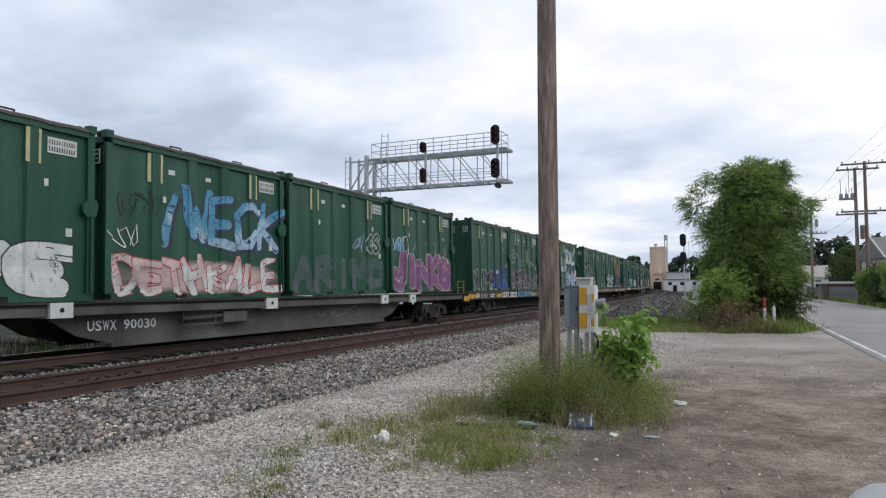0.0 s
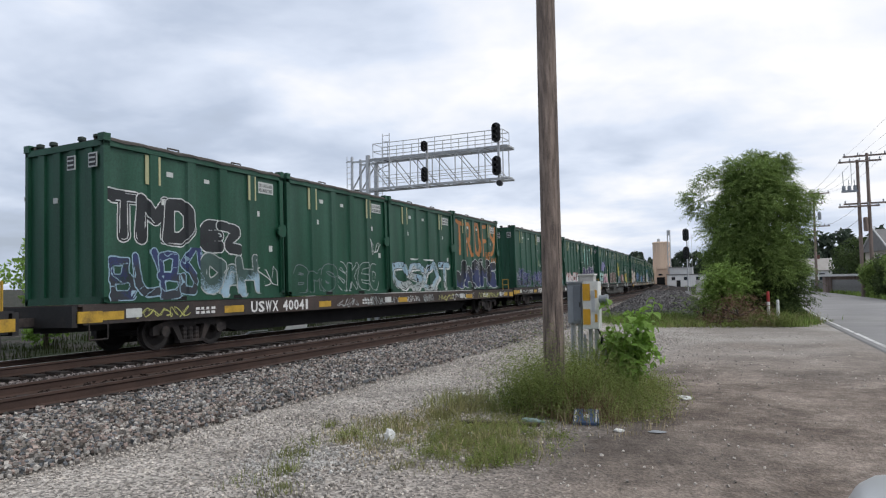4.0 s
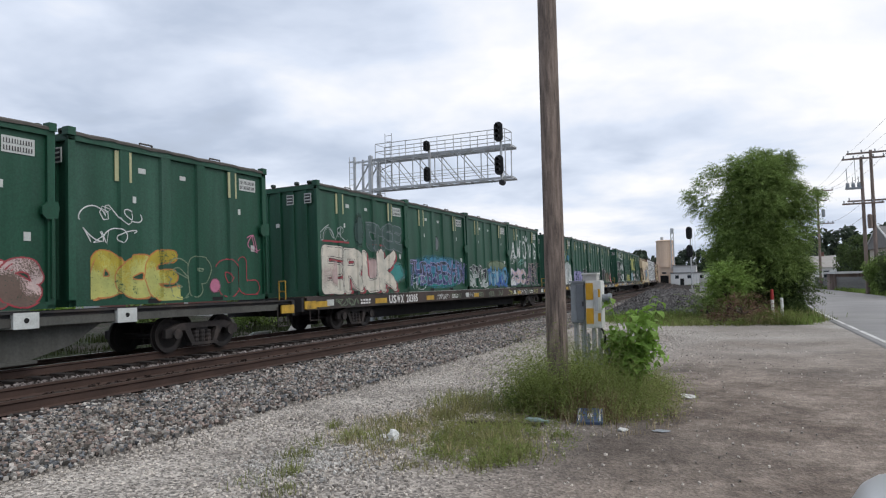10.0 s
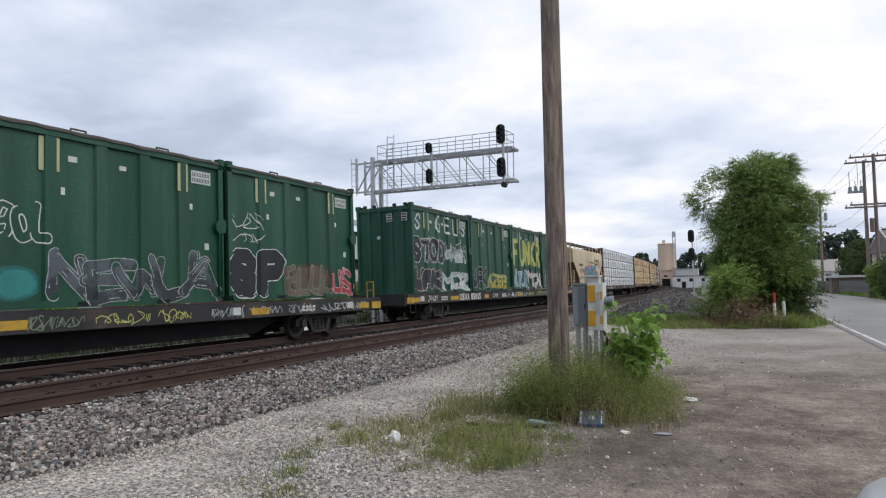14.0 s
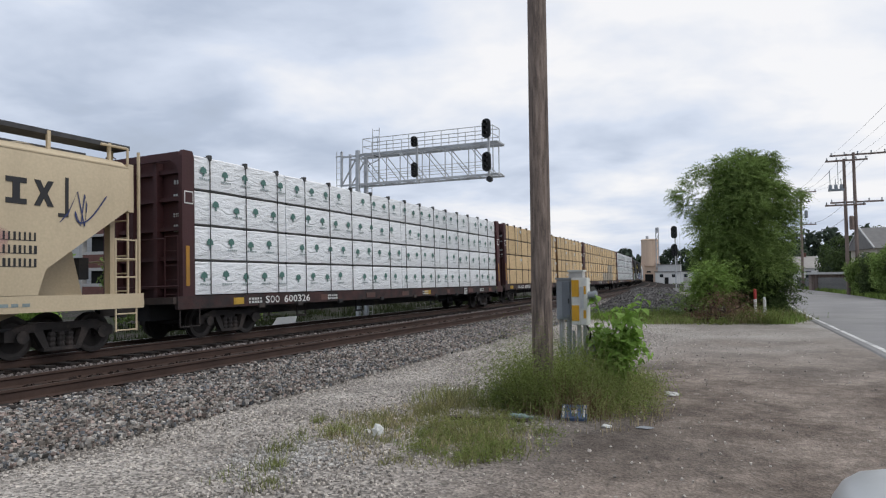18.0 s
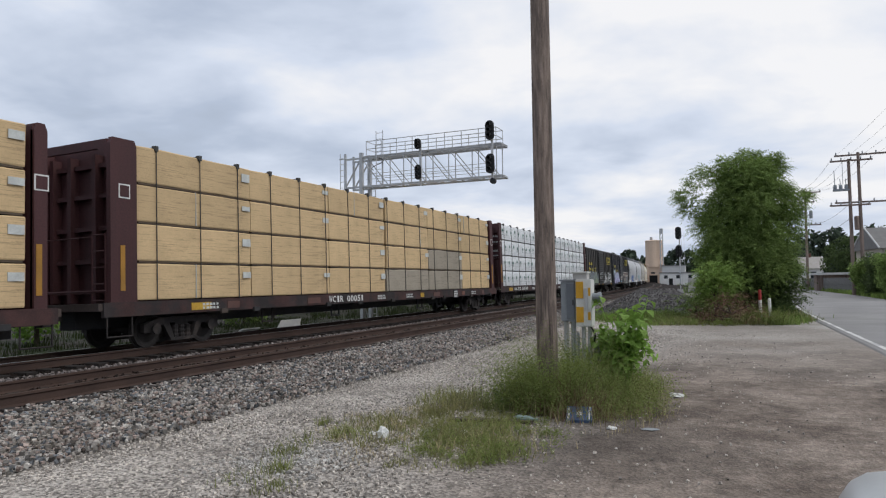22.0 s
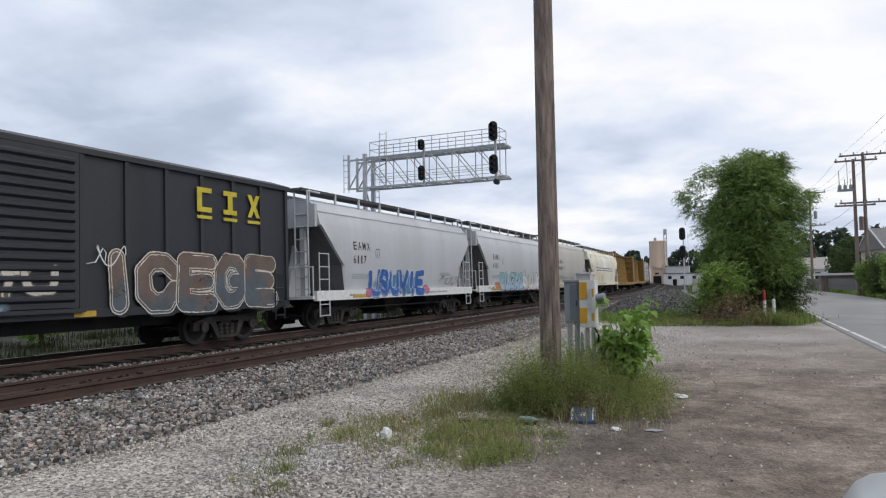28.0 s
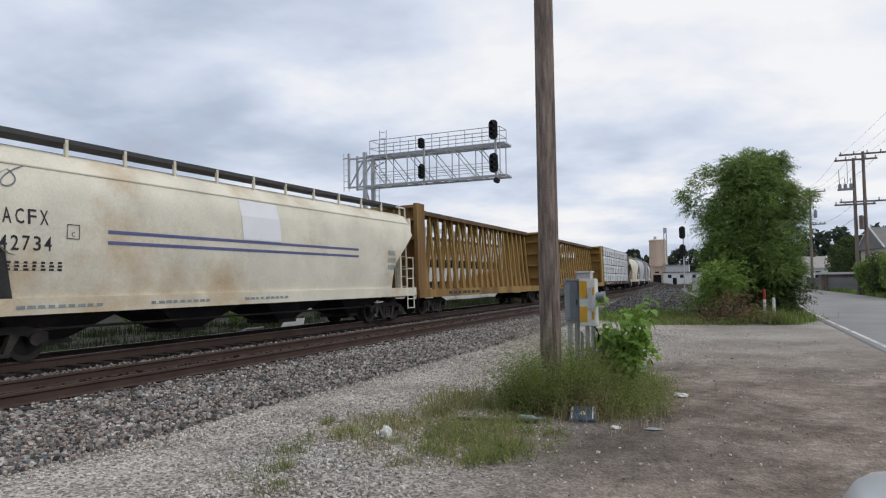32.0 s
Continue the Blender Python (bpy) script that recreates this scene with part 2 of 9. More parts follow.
def lettered(text, x0, x1, z0, z1, fat=0.0, gap=0.12):
    """A flat bmesh (x, z) of stencilled text filling the rectangle."""
    bm = bmesh.new()
    n = len(text)
    cell = (x1 - x0) / n
    for i, ch in enumerate(text):
        if ch == " ":
            continue
        vs, fs = glyph(ch, fat)
        xs, ys = [p[0] for p in vs], [p[1] for p in vs]
        bx, by = min(xs), min(ys)
        w, h = max(max(xs) - bx, 0.12), max(max(ys) - by, 0.1)
        tw = cell * (1 - gap) * (0.5 if w < 0.3 else 1)
        cx, cz = x0 + cell * (i + 0.5), (z0 + z1) / 2
        made = [bm.verts.new((cx + ((x - bx) / w - 0.5) * tw, 0, cz + ((y - by) / h - 0.5) * (z1 - z0))) for x, y in vs]
        for f in fs:
            if len(set(f)) > 2:
                bm.faces.new([made[k] for k in f])
    return bm


def scribbled(x0, x1, z0, z1, seed, width=0.035, strokes=5):
    """Thin looping spray lines, written like a signature."""
    rnd = random.Random(seed)
    bm = bmesh.new()
    w, h = x1 - x0, z1 - z0
    prev = None
    for s in range(strokes):
        cx = x0 + w * (s + 0.5) / strokes
        p, q = rnd.uniform(0.8, 2.2), rnd.uniform(0.5, 1.6)
        ph, ph2 = rnd.uniform(0, 6), rnd.uniform(0, 6)
        tall = rnd.uniform(0.3, 0.5)
        sharp = rnd.random() < 0.45
        n = 7 if sharp else 23
        pts = []
        for k in range(n):
            t = k / (n - 1)
            pts.append(Vector((cx + w / strokes * 0.6 * math.sin(p * 4 * t + ph) + w / strokes * (t - 0.5), 0.0006 * s, (z0 + z1) / 2 + h * tall * math.sin(q * (9 if sharp else 5) * t + ph2) + h * 0.12 * (t - 0.5))))
        for k, c in enumerate(pts):
            d = (pts[min(k + 1, n - 1)] - pts[max(k - 1, 0)])
            d = Vector((d.x, 0, d.z + 1e-6)).normalized()
            nrm = Vector((-d.z, 0, d.x)) * width * (0.55 if k in (0, n - 1) else 1) / 2
            cur = (bm.verts.new(c - nrm), bm.verts.new(c + nrm))
            if prev:
                bm.faces.new((prev[0], cur[0], cur[1], prev[1]))
            prev = cur
    return bm


def bars(x0, x1, z0, z1, rows=2, n=6, seed=3, thick=1.0):
    """Writing too small to read."""
    rnd = random.Random(seed)
    bm = bmesh.new()
    rh = (z1 - z0) / rows
    step = (x1 - x0) / n
    for r in range(rows):
        for k in range(n):
            x, w = x0 + step * k, step * rnd.uniform(0.55, 0.85) * thick
            vs = [bm.verts.new((x + a * w, 0, z0 + rh * (r + b))) for a, b in ((0, 0.15), (1, 0.15), (1, 0.8), (0, 0.8))]
            bm.faces.new(vs)
            # a hairline runs through each row and joins it to the one below
            if k:
                bm.faces.new((last, vs[0], bm.verts.new(vs[0].co + Vector((0, 0, rh * 0.05))), bm.verts.new(last.co + Vector((0, 0, rh * 0.05)))))
            else:
                if r:
                    bm.faces.new((below, bm.verts.new(below.co + Vector((w * 0.08, 0, 0))), bm.verts.new(vs[0].co + Vector((w * 0.08, 0, 0))), vs[0]))
                below = vs[3]
            last = vs[1]
    return bm


def laid_on(bm, depth, xcuts=(), zcuts=(), proud=0.006, side=-1):
    """Bends a flat (x, z) decal onto a side whose outward depth is depth(x, z)."""
    for c in xcuts:
        bmesh.ops.bisect_plane(bm, geom=bm.verts[:] + bm.edges[:] + bm.faces[:], plane_co=(c, 0, 0), plane_no=(1, 0, 0))
    for c in zcuts:
        bmesh.ops.bisect_plane(bm, geom=bm.verts[:] + bm.edges[:] + bm.faces[:], plane_co=(0, 0, c), plane_no=(0, 0, 1))
    for v in bm.verts:
        v.co.y = side * (depth(v.co.x, v.co.z) + proud + v.co.y)
    bmesh.ops.recalc_face_normals(bm, faces=bm.faces[:])
    return bm


PAINTS = {}


def paint(r, g, b):
    if (r, g, b) not in PAINTS:
        PAINTS[(r, g, b)] = material("spray_paint", (r, g, b), 0.6, 0, 0.22, 2.5, 40, 0.03, second=(r * 0.7 + 0.01, g * 0.75 + 0.012, b * 0.75 + 0.012), second_at=(0.46, 0.66))
    return PAINTS[(r, g, b)]


HAZES = {}


def haze(col):
    """Thin overspray: full in the middle of its patch, breaking up and fading towards the rim."""
    if col not in HAZES:
        m = material("overspray", C[col], 0.65, 0, 0.2, 2.5, 40, 0)
        nt = m.node_tree
        N, L = nt.nodes.new, nt.links.new
        tc, n = N("ShaderNodeTexCoord"), N("ShaderNodeTexNoise")
        n.inputs["Scale"].default_value, n.inputs["Detail"].default_value = 2.2, 6
        L(tc.outputs["Object"], n.inputs[0])
        mp, gr = N("ShaderNodeMapping"), N("ShaderNodeTexGradient")
        gr.gradient_type = "SPHERICAL"
        mp.inputs["Location"].default_value, mp.inputs["Scale"].default_value = (-0.9, 0, -0.9), (1.8, 0, 1.8)
        L(tc.outputs["Generated"], mp.inputs[0])
        L(mp.outputs[0], gr.inputs[0])
        ad, mr = N("ShaderNodeMath"), N("ShaderNodeMapRange")
        ad.operation = "MULTIPLY_ADD"
        L(n.outputs[0], ad.inputs[0])
        ad.inputs[1].default_value = 0.5
        L(gr.outputs["Fac"], ad.inputs[2])
        mr.inputs[1].default_value, mr.inputs[2].default_value, mr.inputs[4].default_value = 0.3, 0.62, 0.8
        L(ad.outputs[0], mr.inputs[0])
        L(mr.outputs[0], nt.nodes["Principled BSDF"].inputs["Alpha"])
        HAZES[col] = m
    return HAZES[col]


C = dict(white=(0.60, 0.61, 0.60), silver=(0.40, 0.43, 0.42), black=(0.015, 0.017, 0.02), dark=(0.028, 0.032, 0.042), blue=(0.03, 0.11, 0.36), sky=(0.07, 0.25, 0.38),
         pale=(0.30, 0.43, 0.52), navy=(0.022, 0.035, 0.12), purple=(0.075, 0.06, 0.13), lilac=(0.33, 0.30, 0.52), violet=(0.21, 0.085, 0.19), pink=(0.50, 0.17, 0.27), rose=(0.56, 0.42, 0.40),
         red=(0.34, 0.04, 0.055), orange=(0.47, 0.18, 0.05), yellow=(0.42, 0.33, 0.03), lemon=(0.47, 0.47, 0.14), mint=(0.28, 0.55, 0.48), teal=(0.04, 0.26, 0.25), green=(0.05, 0.20, 0.06),
         brown=(0.14, 0.095, 0.075), cream=(0.60, 0.55, 0.47), greygreen=(0.045, 0.085, 0.075), grey=(0.16, 0.18, 0.19), olive=(0.17, 0.22, 0.14), ash=(0.17, 0.215, 0.195), aqua=(0.22, 0.44, 0.44), ice=(0.36, 0.47, 0.55), indigo=(0.05, 0.06, 0.20), smoke=(0.085, 0.10, 0.115))

# centre lines of hand-drawn letters on an eight by eight grid, strokes parted by bars
STROKES = {"A": "004880|2363", "B": "00085877655404|5473715000", "C": "7658280602205072", "D": "00084876724000", "E": "70000878|0464", "F": "000878|0464", "G": "76582806022050727444",
           "H": "0008|7078|0474", "I": "4048", "J": "786240200213", "K": "0008|780470", "L": "080070", "M": "0008448880", "N": "00087078", "O": "280602206082866828", "P": "00085877655404",
           "Q": "280602206082866828|5380", "R": "00085877655404|3470", "S": "76582806056372502002", "T": "0888|4840", "U": "080220608288", "V": "084088", "W": "0820456088", "X": "0880|8800",
           "Y": "0805356487|8883613010", "Z": "08880080", "$": "76582806056372502002|4149", "2": "06285876740080", "5": "7808055573602002", "6": "682402205072532304", "7": "088830", "3": "062858765473502002",
           "4": "60680282", "0": "280602206082866828", "1": "264840", "-": "2464", "9": "2066866838163565", "*": "4147|1274|1472", "&": "08005073540400"}


def waves(seed, x, z, scale):
    """A cheap smooth field between about -1 and 1."""
    rnd = random.Random(seed)
    f = np.zeros(np.broadcast(x, z).shape)
    for k in range(5):
        a, b, c = rnd.uniform(-1, 1), rnd.uniform(-1, 1), rnd.uniform(0, 6.28)
        s = scale * (1 + 0.6 * k)
        f = f + np.sin(a * s * x + b * s * z + c) / (1 + 0.5 * k)
    return f / 2.4


def letter_field(ch, cx, cz, w, h, r, warp, rnd, X, Z, rounded):
    """Distance from the edge of a fat hand-drawn letter: negative inside."""
    out = np.full(X.shape, 9.0)
    shear, turn, lean = 0.16 * warp * rnd.uniform(-1, 1), 0.10 * warp * rnd.uniform(-1, 1), 0.25 * warp * rnd.uniform(-1, 1)
    ca, sa = math.cos(turn), math.sin(turn)
    narrow = 0.35 if ch in "I1" else 1.0
    r = r * (0.74 if rounded > 0.2 and ch in "SEBRAGKMNWXZHF23569$" else 1.0)
    hw, hh = max(w / 2 - r, 0.02) * narrow, max(h / 2 - r, 0.02)
    for stroke in STROKES.get(ch.upper(), STROKES["O"]).split("|"):
        pts = [((int(stroke[k]) / 4 - 1), (int(stroke[k + 1]) / 4 - 1)) for k in range(0, len(stroke), 2)]
        pts = [(x + warp * rnd.uniform(-0.13, 0.13), z + warp * rnd.uniform(-0.1, 0.1)) for x, z in pts]
        if rounded:
            for _ in range(2):
                q = [pts[0]]
                for a, b in zip(pts, pts[1:]):
                    q += [(a[0] * (1 - rounded) + b[0] * rounded, a[1] * (1 - rounded) + b[1] * rounded), (a[0] * rounded + b[0] * (1 - rounded), a[1] * rounded + b[1] * (1 - rounded))]
                pts = q + [pts[-1]]
        q = []
        for x, z in pts:
            x, z = x * hw * (1 - lean * z * 0.5) + shear * z * hh, z * hh * (1 + 0.1 * lean * x)
            q.append((cx + x * ca - z * sa, cz + x * sa + z * ca))
        for (ax, az), (bx, bz) in zip(q, q[1:]):
            dx, dz = bx - ax, bz - az
            t = np.clip(((X - ax) * dx + (Z - az) * dz) / (dx * dx + dz * dz + 1e-9), 0, 1)
            out = np.minimum(out, np.hypot(X - ax - t * dx, Z - az - t * dz))
    # heavier towards the foot
    return out - r * (1 + 0.22 * (cz - Z) / max(h, 0.1))


def joined_spots(on):
    """Numbers the connected patches of a grid of painted spots and drops the specks."""
    rows, runs, up = [], [], []

    def top(k):
        while up[k] != k:
            up[k] = up[up[k]]
            k = up[k]
        return k
    for r, line in enumerate(on):
        edge = np.flatnonzero(np.diff(np.concatenate([[0], line.astype(np.int8), [0]])))
        cur = []
        for a, b in zip(edge[::2], edge[1::2]):
            k = len(runs)
            runs.append((r, a, b))
            up.append(k)
            cur.append(k)
            for q in rows[-1] if rows else ():
                if runs[q][1] < b and runs[q][2] > a:
                    up[top(k)] = top(q)
        rows.append(cur)
    size = {}
    for k, (r, a, b) in enumerate(runs):
        size[top(k)] = size.get(top(k), 0) + int(b - a)
    number = {k: i for i, k in enumerate((k for k, v in size.items() if v > 60), 1)}
    out = np.zeros(on.shape, int)
    for k, (r, a, b) in enumerate(runs):
        out[r, a:b] = number.get(top(k), 0)
    return out, len(number)


def sprayed(name, parent, depth, xcuts, zcuts, layers, x0, x1, z0, z1, paints, proud):
    """Lays a painted pattern on a side: layers(X, Z) gives the number of the paint at each spot, 0 for none."""
    xs = np.linspace(x0, x1, max(8, int((x1 - x0) / 0.013)) + 1)
    zs = np.linspace(z0, z1, max(8, int((z1 - z0) / 0.012)) + 1)
    cx = [c for c in xcuts if x0 < c < x1]
    cz = [c for c in zcuts if z0 < c < z1]
    xs, zs = np.unique(np.concatenate([xs, cx])), np.unique(np.concatenate([zs, cz]))
    X, Z = np.meshgrid((xs[1:] + xs[:-1]) / 2, (zs[1:] + zs[:-1]) / 2)
    lab = layers(X, Z)
    brk = np.zeros(len(xs), bool)
    for c in cx:
        brk[np.argmin(abs(xs - c))] = True
    brk[::60] = True
    at = np.vectorize(depth, otypes=[float])
    group, count = joined_spots(lab > 0)
    for g in range(1, count + 1):
        cos, mats, used = [], [], []
        for k, col in enumerate(paints, 1):
            m = (lab == k) & (group == g)
            if not m.any():
                continue
            pad = np.zeros((m.shape[0], 1), bool)
            left = m & (~np.hstack([pad, m[:, :-1]]) | brk[None, :-1])
            right = m & (~np.hstack([m[:, 1:], pad]) | brk[None, 1:])
            r0, c0 = np.nonzero(left)
            _, c1 = np.nonzero(right)
            a, b, lo, hi = xs[c0], xs[c1 + 1], zs[r0], zs[r0 + 1]
            vx, vz = np.stack([a, b, b, a], 1).ravel(), np.stack([lo, lo, hi, hi], 1).ravel()
            # the depth just inside the piece, so that steps in the side stay steps
            e = 1e-4
            ix, iz = np.stack([a + e, b - e, b - e, a + e], 1).ravel(), np.stack([lo + e, lo + e, hi - e, hi - e], 1).ravel()
            cos.append(np.stack([vx, -(at(ix, iz) + proud), vz], 1))
            mats.append(np.full(len(a), len(used)))
            used.append(col)
        co, mi = np.concatenate(cos), np.concatenate(mats)
        n = len(mi)
        me = bpy.data.meshes.new(name)
        me.vertices.add(n * 4)
        me.vertices.foreach_set("co", co.ravel())
        me.loops.add(n * 4)
        me.loops.foreach_set("vertex_index", np.arange(n * 4))
        me.polygons.add(n)
        me.polygons.foreach_set("loop_start", np.arange(0, n * 4, 4))
        for col in used:
            me.materials.append(paint(*C[col]))
        me.polygons.foreach_set("material_index", mi)
        me.update(calc_edges=True)
        ob = new(name if count == 1 else "graffiti_letter", me)
        ob.parent = parent
        ob["label"] = " and ".join(dict.fromkeys(used[:2])) + " spray paint"


def graffiti(parent, depth, xcuts, zcuts, spec, seed, level=0):
    """One painted piece: (kind, text, x0, x1, z0, z1, fill, line[, second fill[, shadow]])."""
    kind, text, x0, x1, z0, z1, fill, line = spec[:8]
    fill2 = spec[8] if len(spec) > 8 else ""
    shade = spec[9] if len(spec) > 9 else ""
    proud = 0.006 + 0.0025 * level
    rnd = random.Random(seed)
    if kind == "tag":
        bm = scribbled(x0, x1, z0, z1, seed, 0.022 + 0.012 * (z1 - z0), max(2, int((x1 - x0) / 0.3)))
        part("graffiti_tag", laid_on(bm, depth, xcuts, zcuts, proud + 0.006), paint(*C[fill]), parent, fill + " spray paint")
        return
    if kind == "patch":
        # thin overspray, dense in the middle and breaking up towards the rim
        bm = bmesh.new()
        bm.faces.new([bm.verts.new(p) for p in ((x0, 0, z0), (x1, 0, z0), (x1, 0, z1), (x0, 0, z1))])
        part("graffiti_haze", laid_on(bm, depth, [c for c in xcuts if x0 < c < x1], [c for c in zcuts if z0 < c < z1], proud), haze(fill), parent, fill + " overspray")
        return
    if kind in ("plain", "thin", "heavy") and len(text) > 1:
        # letters that stand apart
        w = (x1 - x0) / len(text)
        for k, ch in enumerate(text):
            if ch != " ":
                half = min(w, 0.92 * (z1 - z0)) / 2
                graffiti(parent, depth, xcuts, zcuts, (kind, ch, x0 + w * (k + 0.5) - half, x0 + w * (k + 0.5) + half, z0, z1, fill, line), seed * 7 + k, level)
        return
    n = len(text)
    cell, h = (x1 - x0) / n, z1 - z0
    r, over, warp, rounded, lw = {"bubble": (0.235, 1.42, 1.1, 0.25, 0.032), "block": (0.17, 1.2, 0.4, 0, 0.026), "piece": (0.115, 1.16, 1.5, 0, 0.028), "wild": (0.13, 1.4, 1.9, 0, 0.016),
                                  "throw": (0.27, 1.5, 1.0, 0.25, 0.013), "line": (0.19, 1.2, 1.2, 0.25, 0.028), "plain": (0.062, 0.74, 0.8, 0.1, 0), "thin": (0.036, 0.74, 0.8, 0.1, 0), "heavy": (0.135, 0.95, 0.4, 0.06, 0)}[kind]
    r = r * min(cell * 1.1, h) if kind not in ("plain", "thin", "heavy") else (r * min(cell, h) if kind == "heavy" else r * h)
    if kind in ("plain", "thin"):
        r = max(r, 0.028)
    lw *= min(1.0, 0.55 + 0.45 * h)
    m = lw + 0.03 + (0.1 if shade or kind in ("wild", "throw") else 0)

    def layers(X, Z):
        lab = np.zeros(X.shape, int)
        Xw, Zw = X + 0.03 * waves(seed + 1, X, Z, 3.2), Z + 0.03 * waves(seed + 2, X, Z, 3.2)
        if kind in ("piece", "wild"):
            Xw, Zw = Xw + 0.035 * waves(seed + 5, X, Z, 5.0), Zw + 0.035 * waves(seed + 6, X, Z, 5.0)
        fields = []
        for i, ch in enumerate(text):
            if ch == " ":
                continue
            tall = h * (1 + (0.06 if kind in ("plain", "thin", "block") else 0.10) * warp * rnd.uniform(-1, 0.3))
            cz = z0 + tall / 2 + h * 0.05 * warp * rnd.uniform(-0.5, 1)
            fields.append(letter_field(ch, x0 + cell * (i + 0.5), cz, cell * over, tall, r, warp, rnd, Xw, Zw, rounded))
        grain = np.random.default_rng(seed).uniform(0, 1, X.shape)
        if shade:
            sx, sz = 6, 5
            for d in fields:
                lab[np.roll(np.roll(d, sx, 1), -sz, 0) < lw] = 4
        whole = np.minimum.reduce(fields)
        if kind == "wild":
            # loose thin contours round the whole word
            lab[(abs(whole - 0.065) < 0.011) & (waves(seed + 50, X, Z, 2.5) > 0.15)] = 2
        if kind == "throw":
            # one fat mass of paint, the letters only drawn into it
            lab[whole < 0.085 + 0.03 * waves(seed + 51, X, Z, 2.0)] = 1
        for i, d in enumerate(fields):
            if lw and kind != "throw":
                lab[d < lw] = 2
            f = np.ones(X.shape, int)
            if fill2:
                mix = 0.75 * waves(seed + 9 + i, X, Z, 4.0) + 1.1 * ((z0 + z1) / 2 - Z) / h
                f = np.where(mix + 0.5 * (grain - 0.5) > 0.05, 3, 1)
            lab = np.where(d < 0, f, lab)
            if lw and kind == "bubble":
                # a short bright stroke near the upper rim of each letter
                gl = (abs(d + r * 0.42) < 0.013) & (waves(seed + 20 + i, X, Z, 6.0) > 0.55) & (Z > (z0 + z1) / 2)
                lab = np.where(gl, 2, lab)
            if kind == "block":
                # thin broken lines inside the letters
                lab = np.where((abs(d + 0.05) < 0.009) & (waves(seed + 80 + i, X, Z, 2.2) > 0.1), 2, lab)
            if kind == "throw":
                lab = np.where((abs(d) < lw) & (waves(seed + 60 + i, X, Z, 1.6) > -0.35), 2, lab)
            if kind == "wild":
                thin = waves(seed + 70 + i, X, Z, 4.5)
                lab = np.where((d < -0.012) & (thin > 0.42), 0, lab)
                lab = np.where((abs(d + 0.06) < 0.008) & (thin < -0.2), 2, lab)
            if lw and kind == "piece":
                # inner lines that break the letters up
                lab = np.where((d < -0.02) & (abs(waves(seed + 30 + i, X, Z, 7.0)) < 0.05), 2, lab)
        if kind == "line":
            lab = np.where(lab == 1, 0, lab)
        # worn spots, and a ragged rim on brushed letters
        wear = waves(seed + 40, X, Z, 3.0) + 0.5 * waves(seed + 41, X, Z, 17.0)
        lab = np.where((wear > 0.8) & (grain < 0.3), 0, lab)
        return np.where(grain < 0.012, 0, lab)
    paints = [fill, line or fill, fill2 or fill, shade or "black"]
    sprayed("graffiti_letter" if n == 1 else "graffiti_piece", parent, depth, xcuts, zcuts, layers, x0 - m, x1 + m, max(z0 - m, 0.02 if z0 < 0.7 else z0 - m), z1 + m, paints, proud)


# ---- materials of the train ----
TARP = material("weathered_rim", (0.075, 0.068, 0.06), 0.85, 0, 0.35, 2, 30, 0.2)
STRIP = material("reflective_strip", (0.40, 0.39, 0.22), 0.5, 0, 0.2, 3, 30, 0.05)
PLATE = material("white_plate", (0.52, 0.54, 0.52), 0.6, 0, 0.2, 5, 40, 0.03)
INK = material("black_lettering", (0.02, 0.02, 0.022), 0.6, 0, 0.1, 5, 40, 0)
LETTER = material("white_lettering", (0.66, 0.66, 0.64), 0.6, 0, 0.2, 6, 40, 0)
# near-black colour that paints the shade inside openings and cracks
HOLE = material("opening_shade_black", (0.008, 0.008, 0.008), 0.9, 0, 0.1, 5, 30, 0)
SILL = material("black_sill_paint", (0.023, 0.022, 0.023), 0.75, 0, 0.4, 1.2, 20, 0.1, second=(0.065, 0.048, 0.038), second_at=(0.5, 0.68))
UNDER = material("black_underframe", (0.020, 0.018, 0.018), 0.85, 0, 0.35, 2, 30, 0.15)
SILLRUST = material("brown_sill_paint", (0.058, 0.041, 0.035), 0.8, 0, 0.4, 1.2, 20, 0.15, second=(0.03, 0.026, 0.025), second_at=(0.45, 0.65))
SPINE = material("grey_spine_paint", (0.085, 0.085, 0.075), 0.75, 0, 0.45, 1.0, 18, 0.1, second=(0.045, 0.043, 0.038), second_at=(0.45, 0.65), streak=True)
TRUCK = material("truck_steel", (0.022, 0.018, 0.017), 0.85, 0, 0.4, 4, 30, 0.25, second=(0.06, 0.046, 0.04), second_at=(0.5, 0.68))
WHEEL = material("wheel_steel", (0.03, 0.025, 0.023), 0.7, 0.2, 0.3, 6, 30, 0.1)
YELLOWMARK = material("yellow_reflector", (0.46, 0.28, 0.03), 0.6, 0, 0.3, 4, 30, 0.05, second=(0.16, 0.10, 0.03), second_at=(0.56, 0.7))
CATCH = material("dark_catch", (0.028, 0.04, 0.033), 0.8, 0, 0.3, 5, 30, 0.1)
MAROON = material("maroon_paint", (0.058, 0.018, 0.019), 0.7, 0, 0.45, 1.0, 25, 0.15, second=(0.034, 0.018, 0.017), streak=True)

# ---- trucks under the cars ----


